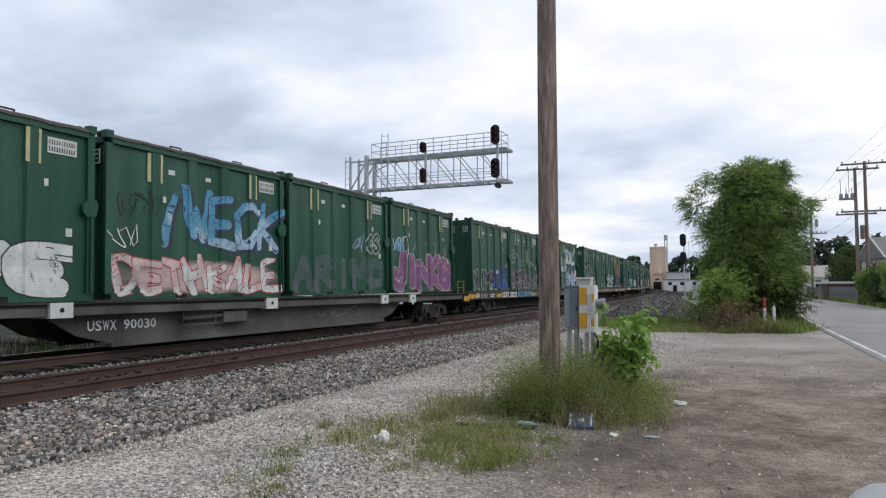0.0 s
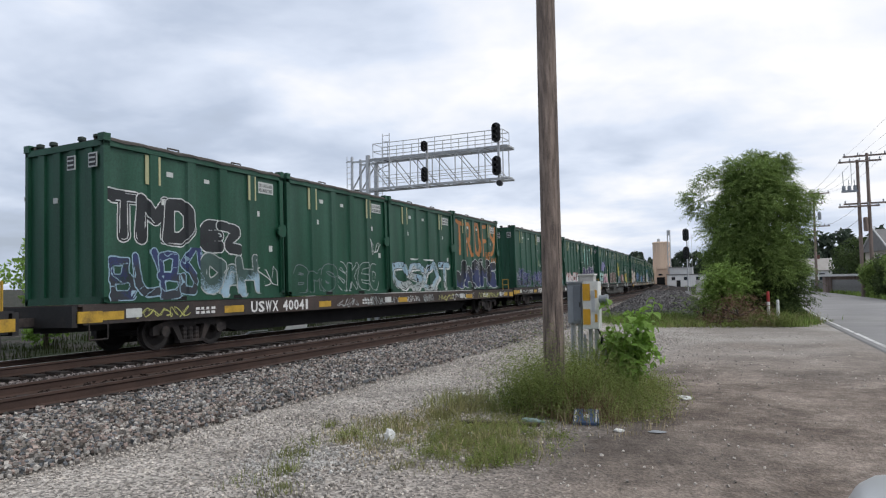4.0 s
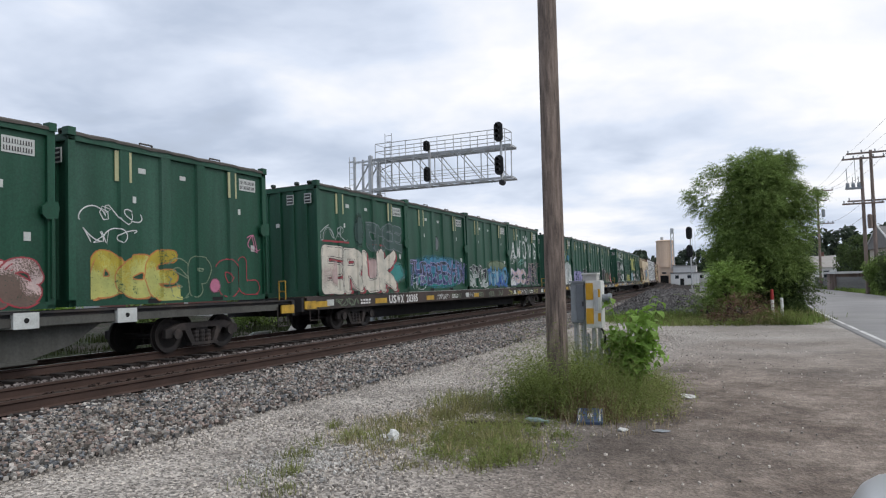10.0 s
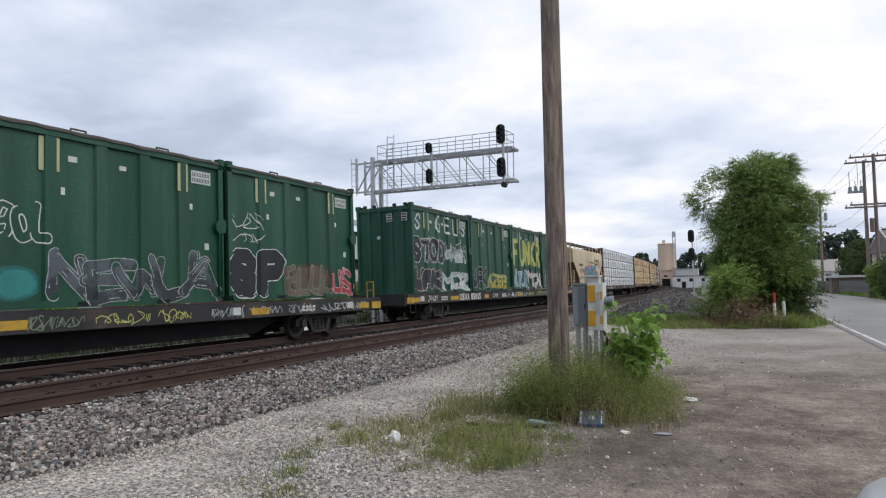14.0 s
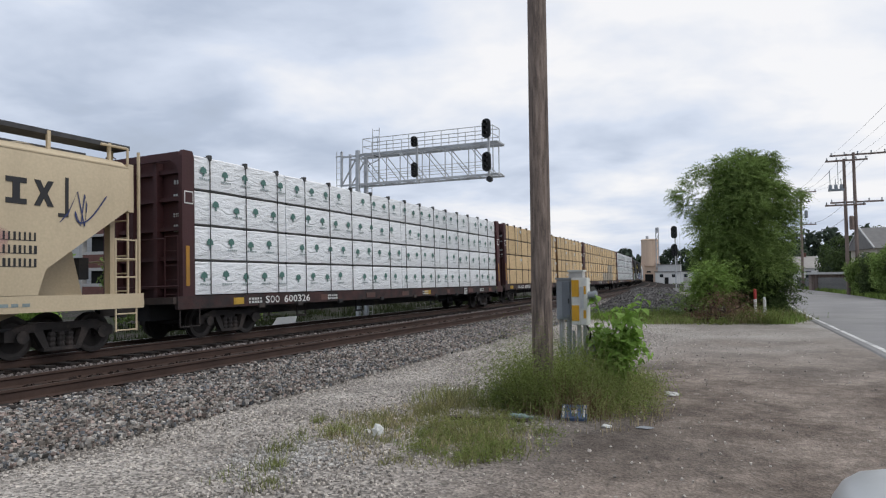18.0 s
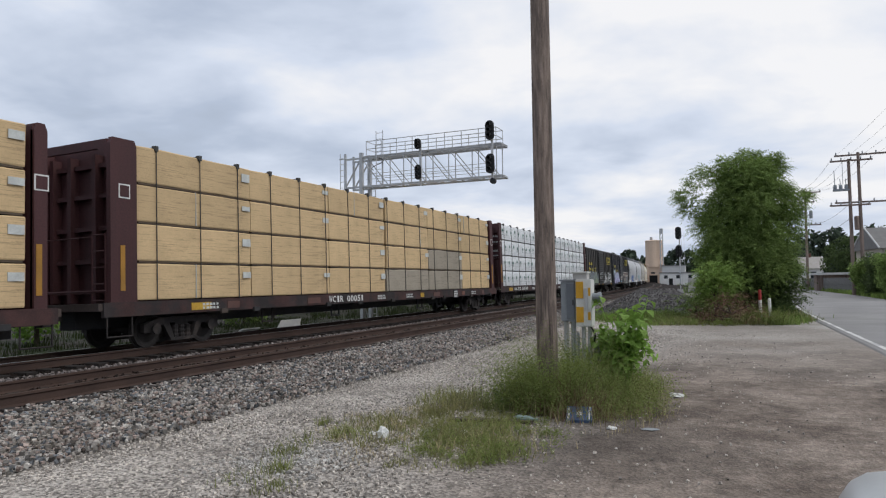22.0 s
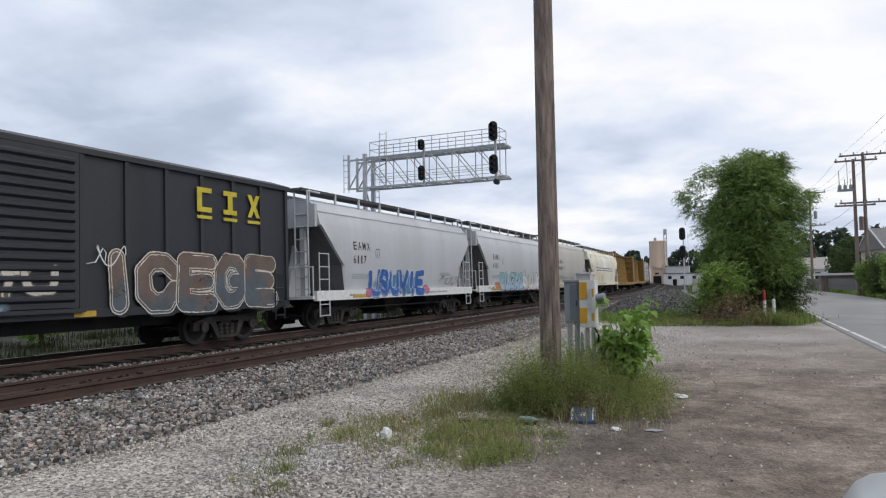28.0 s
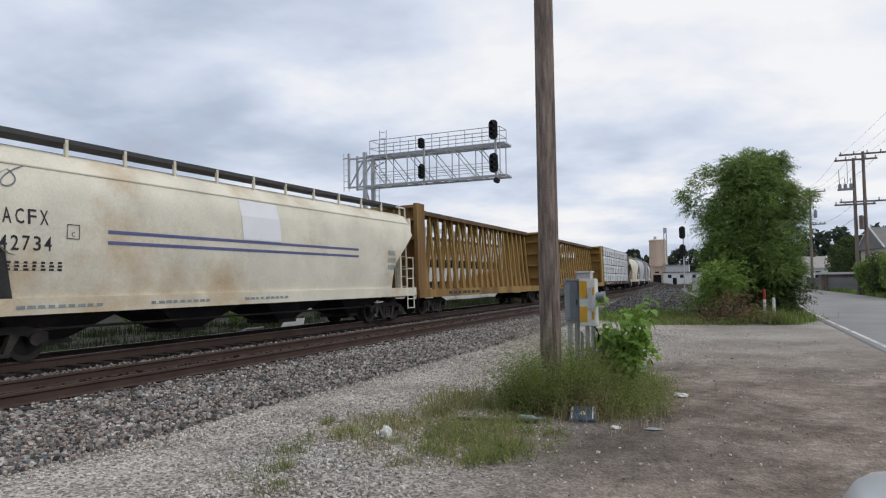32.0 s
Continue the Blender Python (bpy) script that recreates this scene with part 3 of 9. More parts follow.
def make_truck(parent, x, name="truck"):
    tr = new(name)
    tr.parent = parent
    tr.location = (x, 0, 0)
    for side in (-1, 1):
        bm = bmesh.new()
        # cast side frame: arched top bar, dropped centre with spring nest, journal ends
        prism(bm, [(-1.2, 0.36), (-1.2, 0.56), (-0.75, 0.70), (0.75, 0.70), (1.2, 0.56), (1.2, 0.36), (0.95, 0.36), (0.72, 0.52), (0.42, 0.52), (0.42, 0.56), (-0.42, 0.56), (-0.42, 0.52), (-0.72, 0.52), (-0.95, 0.36)], side * 0.93, side * 1.05)
        prism(bm, [(-0.62, 0.52), (-0.42, 0.52), (-0.28, 0.16), (-0.40, 0.16)], side * 0.92, side * 1.06)
        prism(bm, [(0.42, 0.52), (0.62, 0.52), (0.40, 0.16), (0.28, 0.16)], side * 0.92, side * 1.06)
        box(bm, -0.42, 0.42, min(side * 0.9, side * 1.08), max(side * 0.9, side * 1.08), 0.13, 0.2)
        part("side_frame", bm, TRUCK, tr)
        bm = bmesh.new()
        for dx in (-0.2, 0, 0.2):
            lathe(bm, [(0.07, 0.20), (0.085, 0.25), (0.07, 0.30), (0.085, 0.35), (0.07, 0.40), (0.085, 0.45), (0.07, 0.5)], 8, (dx, side * 0.98, 0))
        part("spring_nest", bm, TRUCK, tr)
        for dx in (-0.89, 0.89):
            bm = bmesh.new()
            lathe(bm, [(0.13, 0), (0.13, 0.05), (0.09, 0.09)], 10, (dx, side * 1.05 if side > 0 else -1.14, 0.44), "y")
            part("bearing_cap", bm, TRUCK, tr)
    part("bolster", boxes((-0.2, 0.2, -1.0, 1.0, 0.5, 0.68)), TRUCK, tr)
    for dx in (-0.89, 0.89):
        bm = bmesh.new()
        tube(bm, (0, -0.95, 0), (0, 0.95, 0), 0.08, n=8)
        for s in (-1, 1):
            prof = [(0.09, -0.10), (0.30, -0.04), (0.36, -0.07), (0.42, -0.07), (0.425, 0.04), (0.455, 0.045), (0.455, 0.07), (0.36, 0.07), (0.30, 0.03), (0.09, 0.08)]
            lathe(bm, [(r, h if s < 0 else -h) for r, h in prof], 24, (0, s * 0.75, 0), "y")
        w = part("wheelset", bm, WHEEL, tr)
        w.matrix_parent_inverse = Matrix.Translation((dx, 0, 0.42))
    return tr


TRUCK_MASTER = None


def trucks(parent, xs):
    global TRUCK_MASTER
    for x in xs:
        if TRUCK_MASTER is None:
            TRUCK_MASTER = make_truck(parent, x)
        else:
            t = copy_thing(TRUCK_MASTER, Matrix.Translation((x, 0, 0)))
            t.parent = parent


def coupler(parent, x0, x1):
    bm = boxes((x0, x1, -0.09, 0.09, 0.72, 0.9), (x0 if x0 < 1 else x1 - 0.25, x0 + 0.25 if x0 < 1 else x1, -0.14, 0.14, 0.68, 0.95))
    part("coupler", bm, TRUCK, parent)


# ---- green waste containers ----
CL, CW, CH = 6.1, 1.3, 3.63
RIBS = [(1.26, 1.54), (2.40, 2.66), (3.52, 3.78), (4.64, 4.92)]
BEV = 0.035


def container_depth(x, z):
    if x < 0.16 or x > CL - 0.16 or z < 0.14 or z > CH - 0.2:
        return CW
    d = CW - 0.075
    for a, b in RIBS:
        if a <= x <= b:
            d = CW - 0.012
        elif a - BEV < x < a:
            d = max(d, CW - 0.012 - 0.063 * (a - x) / BEV)
        elif b < x < b + BEV:
            d = max(d, CW - 0.012 - 0.063 * (x - b) / BEV)
    return d


CONTAINER_CUTS = sorted(sum([[a - BEV, a, b, b + BEV] for a, b in RIBS], []) + [0.16, 0.161, CL - 0.161, CL - 0.16])


def make_container():
    th = thing("waste_container", "dark green steel waste container on a flat railway car", "container", "waste containers on the train")
    bm = bmesh.new()
    box(bm, 0.08, CL - 0.08, -CW + 0.075, CW - 0.075, 0.06, CH - 0.12)
    part("body", bm, GREEN, th)
    for side in (-1, 1):
        for a, b in RIBS:
            bm = bmesh.new()
            y0, y1 = side * (CW - 0.075), side * (CW - 0.012)
            vs = [(a - BEV, y0), (a, y1), (b, y1), (b + BEV, y0)]
            lo, hi = [bm.verts.new((x, y, 0.12)) for x, y in vs], [bm.verts.new((x, y, CH - 0.2)) for x, y in vs]
            for i in range(3):
                bm.faces.new((lo[i], lo[i + 1], hi[i + 1], hi[i]))
            part("rib", bm, GREEN, th)
        part("top_rail", boxes((0, CL, min(side * (CW - 0.09), side * CW), max(side * (CW - 0.09), side * CW), CH - 0.2, CH - 0.06)), GREEN, th)
        # the cover's worn edge over the rail
        bm = bmesh.new()
        n = 24
        prev = None
        for k in range(n + 1):
            x = CL * k / n
            sag = 0.012 * math.sin(k * 2.1) + 0.008 * math.sin(k * 5.3)
            cur = [bm.verts.new((x, side * y, z)) for y, z in ((CW + 0.025, CH - 0.085 + sag), (CW + 0.02, CH - 0.03 + sag), (CW - 0.06, CH + 0.01 + sag * 0.5), (CW - 0.3, CH + 0.02), (CW - 0.3, CH - 0.1))]
            if prev:
                for i in range(4):
                    bm.faces.new((prev[i], cur[i], cur[i + 1], prev[i + 1]))
            prev = cur
        part("cover_edge", bm, TARP, th, "worn grey brown cover edge")
        y0, y1 = min(side * (CW - 0.1), side * CW), max(side * (CW - 0.1), side * CW)
        bm = boxes((0, CL, y0, y1, 0.0, 0.14))
        part("bottom_sill", bm, GREEN, th)
        for x in (1.95, 3.95):
            part("fork_pocket", boxes((x, x + 0.36, side * CW - 0.004, side * CW + 0.004, 0.015, 0.11)), HOLE, th, "black plate for the shaded fork pocket")
        for x in (0.0, CL - 0.16):
            part("corner_post", boxes((x, x + 0.16, y0, y1, 0.0, CH - 0.05)), GREEN, th)
            bm = boxes((x - 0.02 if x < 1 else x + 0.02, x + 0.16 if x < 1 else x + 0.18, side * CW - 0.16 if side > 0 else side * CW - 0.03, side * CW + 0.03 if side > 0 else side * CW + 0.16, CH - 0.1, CH + 0.07))
            part("corner_casting", bm, GREEN, th)
    part("cover", boxes((0.1, CL - 0.1, -CW + 0.3, CW - 0.3, CH - 0.1, CH - 0.02)), TARP, th, "grey brown top cover")
    for x in (1.9, 4.1):
        bm = tubes(((x, -CW + 0.15, CH), (x, -CW + 0.15, CH + 0.07), 0.02), ((x + 0.35, -CW + 0.15, CH), (x + 0.35, -CW + 0.15, CH + 0.07), 0.02), ((x, -CW + 0.15, CH + 0.07), (x + 0.35, -CW + 0.15, CH + 0.07), 0.02))
        part("top_handle", bm, TARP, th)
    # end walls: stiffeners, small plates, lid catches
    for x, o in ((0.08, -1), (CL - 0.08, 1)):
        for y in (-0.78, -0.26, 0.26, 0.78):
            part("end_stiffener", boxes((min(x, x + o * 0.055), max(x, x + o * 0.055), y - 0.11, y + 0.11, 0.14, CH - 0.2)), GREEN, th)
        part("end_header", boxes((min(x, x + o * 0.075), max(x, x + o * 0.075), -CW + 0.1, CW - 0.1, CH - 0.2, CH - 0.06)), GREEN, th)
        part("end_sill", boxes((min(x, x + o * 0.075), max(x, x + o * 0.075), -CW + 0.1, CW - 0.1, 0.0, 0.16)), GREEN, th)
        for y in (-0.95, -0.45, 0.5, 0.95):
            bm = bmesh.new()
            lathe(bm, [(0.07, 0), (0.09, 0.03), (0.085, 0.09), (0.04, 0.11)], 10, (x + o * -0.05, y, CH - 0.01))
            part("cover_catch", bm, CATCH, th, "dark cover catch")
    for y, z in ((-0.95, 2.98), (-0.26, 2.98)):
        ob = part("end_plate", boxes((0.0, 0.022, y - 0.13, y + 0.13, z, z + 0.32)), PLATE, th, "white plate")
        bm = bmesh.new()
        comb = [(-.11, .03), (.11, .03), (.11, .09), (-.09, .09), (-.09, .13), (.11, .13), (.11, .19), (-.09, .19), (-.09, .23), (.11, .23), (.11, .29), (-.11, .29)]
        prism(bm, [(y + u, z + v) for u, v in comb], -0.004, 0.0, "x")
        part("lettering", bm, INK, ob)
    part("end_sign", boxes((0.0, 0.022, 0.2, 0.33, 2.28, 2.4)), PLATE, th)
    # near side: yellow strips, white plate with its rows of small writing, labels, latch plate
    for x0, x1 in ((1.14, 1.24), (1.49, 1.55), (4.60, 4.68), (4.86, 4.91)):
        d = max(container_depth(x0, 2), container_depth(x1, 2))
        part("reflective_strip", boxes((x0, x1, -d - 0.008, -d + 0.01, 2.72, 3.4)), STRIP, th, "pale yellow reflective strip")
    ob = part("number_plate", boxes((5.08, 5.72, -CW + 0.06, -CW + 0.075, 2.98, 3.30)), PLATE, th, "white number plate")
    bm = bmesh.new()
    part("lettering", laid_on(bars(5.11, 5.70, 3.0, 3.28, 2, 11, 5, 0.62), lambda x, z: CW - 0.06, proud=0.003), INK, ob)
    for x, z, w, h in ((1.78, 2.98, 0.2, 0.12), (3.0, 2.98, 0.18, 0.1), (1.62, 2.28, 0.09, 0.15), (5.02, 2.3, 0.09, 0.15), (5.5, 1.32, 0.14, 0.17)):
        part("label", boxes((x, x + w, -CW + 0.062, -CW + 0.075, z, z + h)), PLATE, th, "small white label")
    bm = bmesh.new()
    prism(bm, [(CL - 0.3, 1.85), (CL - 0.3, 2.0), (CL - 0.16, 2.12), (CL + 0.02, 2.12), (CL + 0.06, 2.0), (CL + 0.02, 1.78), (CL - 0.2, 1.75)], -CW - 0.05, -CW + 0.02)
    part("latch", bm, GREEN, th)
    part("latch_bar", tubes(((CL - 0.08, -CW - 0.03, 0.2), (CL - 0.08, -CW - 0.03, 1.8), 0.03)), GREEN, th)
    return th


def container(th, c, specs, seed):
    cols = [s[6] for s in specs if s[0] != "tag"]
    if cols:
        th["label"] = "dark green steel waste container with " + " and ".join(dict.fromkeys(cols[:2])) + " graffiti"
    for k, s in enumerate(specs):
        graffiti(th, container_depth, CONTAINER_CUTS, (0.139, 0.14, CH - 0.2), s, seed * 31 + k, k)
    MOVERS.append((th, c, 1.15))
    return th


P = "piece"
B = "bubble"
LOADS = [
    # flat car 1
    [[(B, "GFE", 2.2, 5.6, 0.15, 1.2, "white", "black")],
     [(P, "IWECK", 1.35, 6.0, 1.3, 2.65, "sky", "navy", "pale", "dark"), ("patch", "", 0.3, 5.9, 0.1, 0.95, "rose", ""), (P, "DETHKALE", 0.2, 5.95, 0.12, 1.05, "rose", "red", "white"), ("tag", "", 0.2, 0.85, 1.1, 1.75, "white", ""), ("tag", "", 0.3, 1.5, 1.8, 2.5, "dark", "")],
     [(P, "ARIMO", 0.3, 5.8, 0.12, 1.25, "greygreen", "smoke", "smoke"), ("tag", "", 3.6, 4.5, 1.45, 2.2, "pale", ""), ("line", "CS", 4.65, 5.6, 1.5, 2.2, "pale", "white")],
     [(B, "JINKS", 0.2, 5.85, 0.08, 1.65, "violet", "rose"), ("patch", "", 0.3, 1.2, 1.55, 2.25, "sky", ""), ("thin", "AT26", 1.7, 5.8, 1.65, 2.15, "ash", ""), ("tag", "", 0.2, 1.4, 1.5, 2.3, "white", ""), ("tag", "", 0.45, 1.0, 0.35, 0.7, "white", "")]],
    # flat car 2
    [[("block", "NIMA", 0.15, 3.6, 0.08, 1.12, "black", "white"), (P, "XQK", 3.3, 5.85, 0.12, 1.3, "navy", "indigo", "blue"), ("patch", "", 3.6, 3.85, 0.9, 1.15, "white", ""), ("patch", "", 3.95, 4.2, 0.9, 1.15, "white", "")],
     [("patch", "", 0.3, 5.6, 0.2, 1.1, "smoke", ""), ("wild", "FAIRGUIAH", 0.15, 5.9, 0.1, 1.15, "black", "rose", "smoke"), ("line", "OS", 0.25, 1.5, 1.6, 2.35, "white", "white"), ("tag", "", 1.6, 2.6, 1.35, 2.0, "lilac", ""), ("plain", "IIC", 3.3, 3.7, 1.6, 2.5, "olive", ""), ("tag", "", 4.0, 4.8, 1.3, 1.85, "white", "")],
     [("heavy", "CGORE", 0.25, 5.9, 1.75, 3.4, "yellow", ""), (B, "JREEP", 0.1, 3.85, 0.1, 1.65, "black", "mint", "black"), (B, "SNK", 3.8, 5.15, 0.12, 1.05, "pink", "red"), (B, "C", 5.05, 5.8, 0.15, 1.05, "mint", "pale"), ("tag", "", 0.2, 0.9, 1.1, 1.8, "mint", ""), ("tag", "", 3.9, 4.7, 1.25, 1.6, "mint", "")],
     [(B, "UCES", 0.15, 2.3, 1.35, 2.4, "smoke", "white", "silver"), (P, "TOLO", 1.9, 5.1, 1.95, 3.15, "pale", "lemon", "white", "blue"), (B, "SAOB", 2.3, 5.3, 0.1, 1.45, "silver", "blue", "pale", "blue"), (B, "O", 5.0, 5.85, 0.65, 1.5, "rose", "pale"), (B, "OS", 0.4, 2.1, 0.12, 1.1, "dark", "silver", "smoke"), ("tag", "", 2.6, 4.2, 1.45, 2.0, "pale", ""), ("tag", "", 5.1, 5.7, 0.8, 1.3, "red", "")]],
    # flat car 3
    [[("block", "TMD", 0.15, 2.6, 1.35, 2.5, "black", "white"), (B, "EZ", 2.9, 4.3, 1.2, 2.05, "black", "white"), (P, "BUBS", 0.15, 2.9, 0.1, 1.25, "navy", "pale", "dark"), (B, "CAH", 2.9, 5.0, 0.1, 1.2, "greygreen", "silver", "pale"), ("tag", "", 5.1, 5.8, 0.3, 0.9, "white", "")],
     [("line", "BMS", 0.4, 2.6, 0.15, 1.0, "grey", "grey"), ("line", "SKEO", 2.7, 5.4, 0.15, 1.15, "silver", "silver"), ("tag", "", 4.8, 5.6, 1.4, 2.0, "white", "")],
     [(P, "CSOT", 0.3, 5.7, 0.1, 1.2, "pale", "black", "silver", "white")],
     [("plain", "TROFY", 0.25, 5.95, 1.65, 3.35, "orange", ""), ("plain", "HD", 4.25, 4.85, 1.5, 1.95, "orange", ""), ("plain", "HAB", 5.1, 5.9, 1.3, 1.65, "orange", ""), (B, "JASHE", 0.25, 5.75, 0.08, 1.5, "black", "white", "navy")]],
    # flat car 4
    [[("wild", "WSBOMSKE", 0.3, 5.95, 0.08, 1.05, "navy", "lilac", "dark"), ("tag", "", 0.25, 0.8, 0.4, 0.9, "white", ""), ("patch", "", 4.9, 5.5, 1.3, 1.8, "olive", "")],
     [("heavy", "XSOUP", 0.3, 5.8, 2.3, 2.95, "sky", ""), ("heavy", "KKLJK", 0.3, 5.8, 1.55, 2.15, "sky", ""), ("patch", "", 1.2, 5.9, 0.1, 1.3, "purple", ""), ("block", "DUER", 1.1, 5.75, 0.1, 1.15, "aqua", "dark", "teal", "black"), ("tag", "", 0.6, 1.3, 0.4, 1.0, "sky", "")],
     [("block", "WAYOU", 0.3, 4.6, 0.1, 1.05, "rose", "red", "white"), ("patch", "", 4.9, 5.85, 0.1, 1.0, "grey", "")],
     [("plain", "PAT", 1.2, 4.6, 1.75, 3.2, "mint", ""), (B, "JINKS", 0.1, 5.9, 0.06, 1.6, "purple", "white", "navy"), ("line", "A", 0.15, 1.2, 1.75, 2.4, "white", "white"), ("tag", "", 5.0, 5.8, 1.75, 2.2, "white", ""), ("tag", "", 5.1, 5.9, 1.5, 1.8, "white", "")]],
    # flat car 5
    [[(B, "JLOINE", 1.3, 4.3, 1.3, 2.3, "lilac", "indigo", "purple"), (P, "VES", 0.1, 2.6, 0.08, 1.2, "mint", "white", "grey"), (P, "KCE", 2.5, 5.4, 0.08, 1.1, "rose", "white", "pink"), ("tag", "", 4.9, 5.85, 0.8, 1.7, "lemon", "")],
     [("thin", "$CATE5", 0.2, 5.9, 1.9, 3.2, "ash", ""), ("thin", "LJSH", 0.3, 5.5, 1.4, 1.72, "ash", ""), (B, "ROXERUK", 0.3, 4.95, 0.1, 1.2, "brown", "rose"), ("tag", "", 4.8, 5.7, 1.2, 1.8, "pale", ""), ("line", "CE", 4.9, 5.8, 0.2, 0.8, "white", "white")],
     [(B, "VVV", 0.5, 2.0, 1.2, 2.4, "yellow", "green"), (B, "OO", 0.5, 2.0, 0.8, 1.6, "lemon", "black", "yellow"), (B, "OTZA", 0.15, 2.8, 0.08, 0.9, "smoke", "pale"), (B, "ABES", 2.9, 5.85, 0.08, 1.05, "rose", "red", "brown")],
     [("tag", "", 0.4, 1.7, 1.75, 2.2, "white", ""), ("tag", "", 0.4, 1.6, 1.3, 1.7, "white", ""), (B, "DOE", 0.6, 2.9, 0.12, 1.2, "yellow", "orange", "lemon"), ("line", "SP", 2.6, 4.0, 0.15, 1.15, "olive", "olive"), ("line", "CL", 4.2, 5.8, 0.15, 1.2, "red", "red"), ("patch", "", 3.9, 4.3, 0.2, 0.6, "pink", ""), ("tag", "", 5.3, 5.8, 1.3, 1.8, "pink", "")]],
    # flat car 6
    [[("patch", "", 0.2, 5.9, 0.1, 1.3, "rose", ""), ("patch", "", 3.6, 5.95, 0.3, 1.2, "teal", ""), ("block", "ERUK", 0.3, 5.2, 0.06, 1.65, "cream", "black", "cream", "red"), ("tag", "", 0.2, 1.6, 1.8, 2.3, "silver", ""), ("bubble", "OMSE", 3.1, 5.7, 1.6, 2.6, "greygreen", "grey"), ("patch", "", 2.2, 2.9, 1.6, 2.9, "greygreen", "")],
     [("patch", "", 0.05, 6.0, 0.1, 1.55, "sky", ""), ("patch", "", 0.3, 5.6, 0.15, 0.8, "teal", ""), (P, "THEBZEESHOW", 0.25, 5.9, 0.3, 1.3, "dark", "lilac", "navy"), ("line", "MO", 0.3, 1.5, 0.1, 0.7, "white", "white"), ("patch", "", 2.6, 3.1, 1.7, 2.4, "grey", "")],
     [(P, "SPOZ", 0.2, 2.7, 0.1, 1.15, "dark", "white", "silver"), ("patch", "", 2.6, 5.95, 0.9, 1.5, "olive", ""), ("patch", "", 2.6, 5.95, 0.08, 1.0, "pale", ""), (P, "THUND", 2.7, 5.95, 0.1, 1.1, "sky", "navy", "blue")],
     [("plain", "AWONG", 0.4, 5.8, 1.65, 2.75, "white", ""), ("plain", "*", 3.2, 3.8, 2.7, 3.2, "white", ""), (P, "23C", 0.15, 3.2, 0.15, 1.15, "rose", "lilac", "white"), (P, "JASK", 3.1, 5.95, 0.1, 1.5, "dark", "rose", "purple"), ("tag", "", 0.2, 1.4, 1.3, 1.9, "white", ""), ("tag", "", 1.8, 2.6, 1.2, 1.6, "mint", ""), ("patch", "", 2.9, 3.4, 1.1, 1.6, "silver", "")]],
    # flat car 7
    [[("throw", "SUBUIS", 1.05, 5.75, 0.05, 1.6, "silver", "dark", "white"), ("tag", "", 1.7, 2.2, 1.3, 1.7, "dark", ""), (B, "O", 3.2, 3.95, 1.75, 2.45, "sky", "lemon"), ("tag", "", 3.1, 4.3, 1.75, 2.5, "lemon", ""), ("plain", "JOEL", 0.3, 1.25, 1.95, 2.25, "blue", ""), ("plain", "NOOL", 0.3, 1.4, 1.5, 1.8, "blue", ""), ("tag", "", 0.75, 1.3, 1.05, 1.4, "pale", ""), ("patch", "", 4.4, 4.9, 1.8, 2.3, "sky", "")],
     [("block", "MESTCH", 0.2, 3.8, 0.1, 1.05, "lilac", "navy", "lilac", "navy"), ("block", "OMS", 3.85, 5.85, 0.1, 1.25, "black", "white")],
     [("line", "BOL", 0.3, 1.4, 1.3, 2.05, "white", "white"), ("patch", "", 0.25, 1.2, 0.15, 0.85, "teal", ""), ("wild", "NEWUA", 1.4, 5.85, 0.1, 1.15, "smoke", "silver", "dark")],
     [("tag", "", 0.3, 1.4, 1.9, 2.45, "white", ""), ("tag", "", 0.3, 1.3, 1.55, 1.85, "white", ""), ("block", "SP", 0.1, 2.4, 0.1, 1.45, "black", "white"), ("patch", "", 2.3, 4.9, 0.08, 1.1, "brown", ""), (P, "ELUL", 2.4, 4.8, 0.1, 1.0, "brown", "olive"), (P, "US", 4.75, 5.95, 0.08, 0.95, "red", "rose")]],
    # flat car 8
    [[("plain", "SIGELS", 0.2, 5.9, 2.6, 3.35, "white", ""), ("block", "STOD", 0.15, 3.3, 1.3, 2.35, "black", "white"), (B, "WASH", 3.3, 5.7, 1.4, 2.25, "greygreen", "white", "silver"), (B, "UFK", 0.15, 2.8, 0.1, 1.05, "dark", "rose"), (P, "MOZ", 2.9, 5.8, 0.1, 1.0, "silver", "white", "white")],
     [(B, "UFK", 0.2, 2.2, 0.15, 1.2, "black", "silver"), (P, "AZEB", 2.2, 5.2, 0.12, 0.85, "lemon", "olive", "yellow")],
     [("heavy", "FUNKR", 0.25, 5.95, 1.4, 3.0, "lemon", ""), (P, "ATUR", 0.3, 3.0, 0.1, 1.2, "pale", "white"), (P, "MON", 3.1, 5.8, 0.1, 1.1, "white", "red")],
     [("wild", "BLOATINOLUNG", 0.3, 5.8, 0.1, 1.25, "dark", "white", "smoke")]],
]
STARTS = [3.81, 31.85, 60.3, 88.82, 116.6, 144.5, 173.4, 203.1]
SHIFTED = {(3, 0): -0.1, (3, 1): -0.13, (5, 0): 0.15}      # boxes that sit off their even spacing
MARKS = ["90030", "20212", "40041", "40051", "90041", "20385", "80372", "85015"]

# ---- flat cars ----


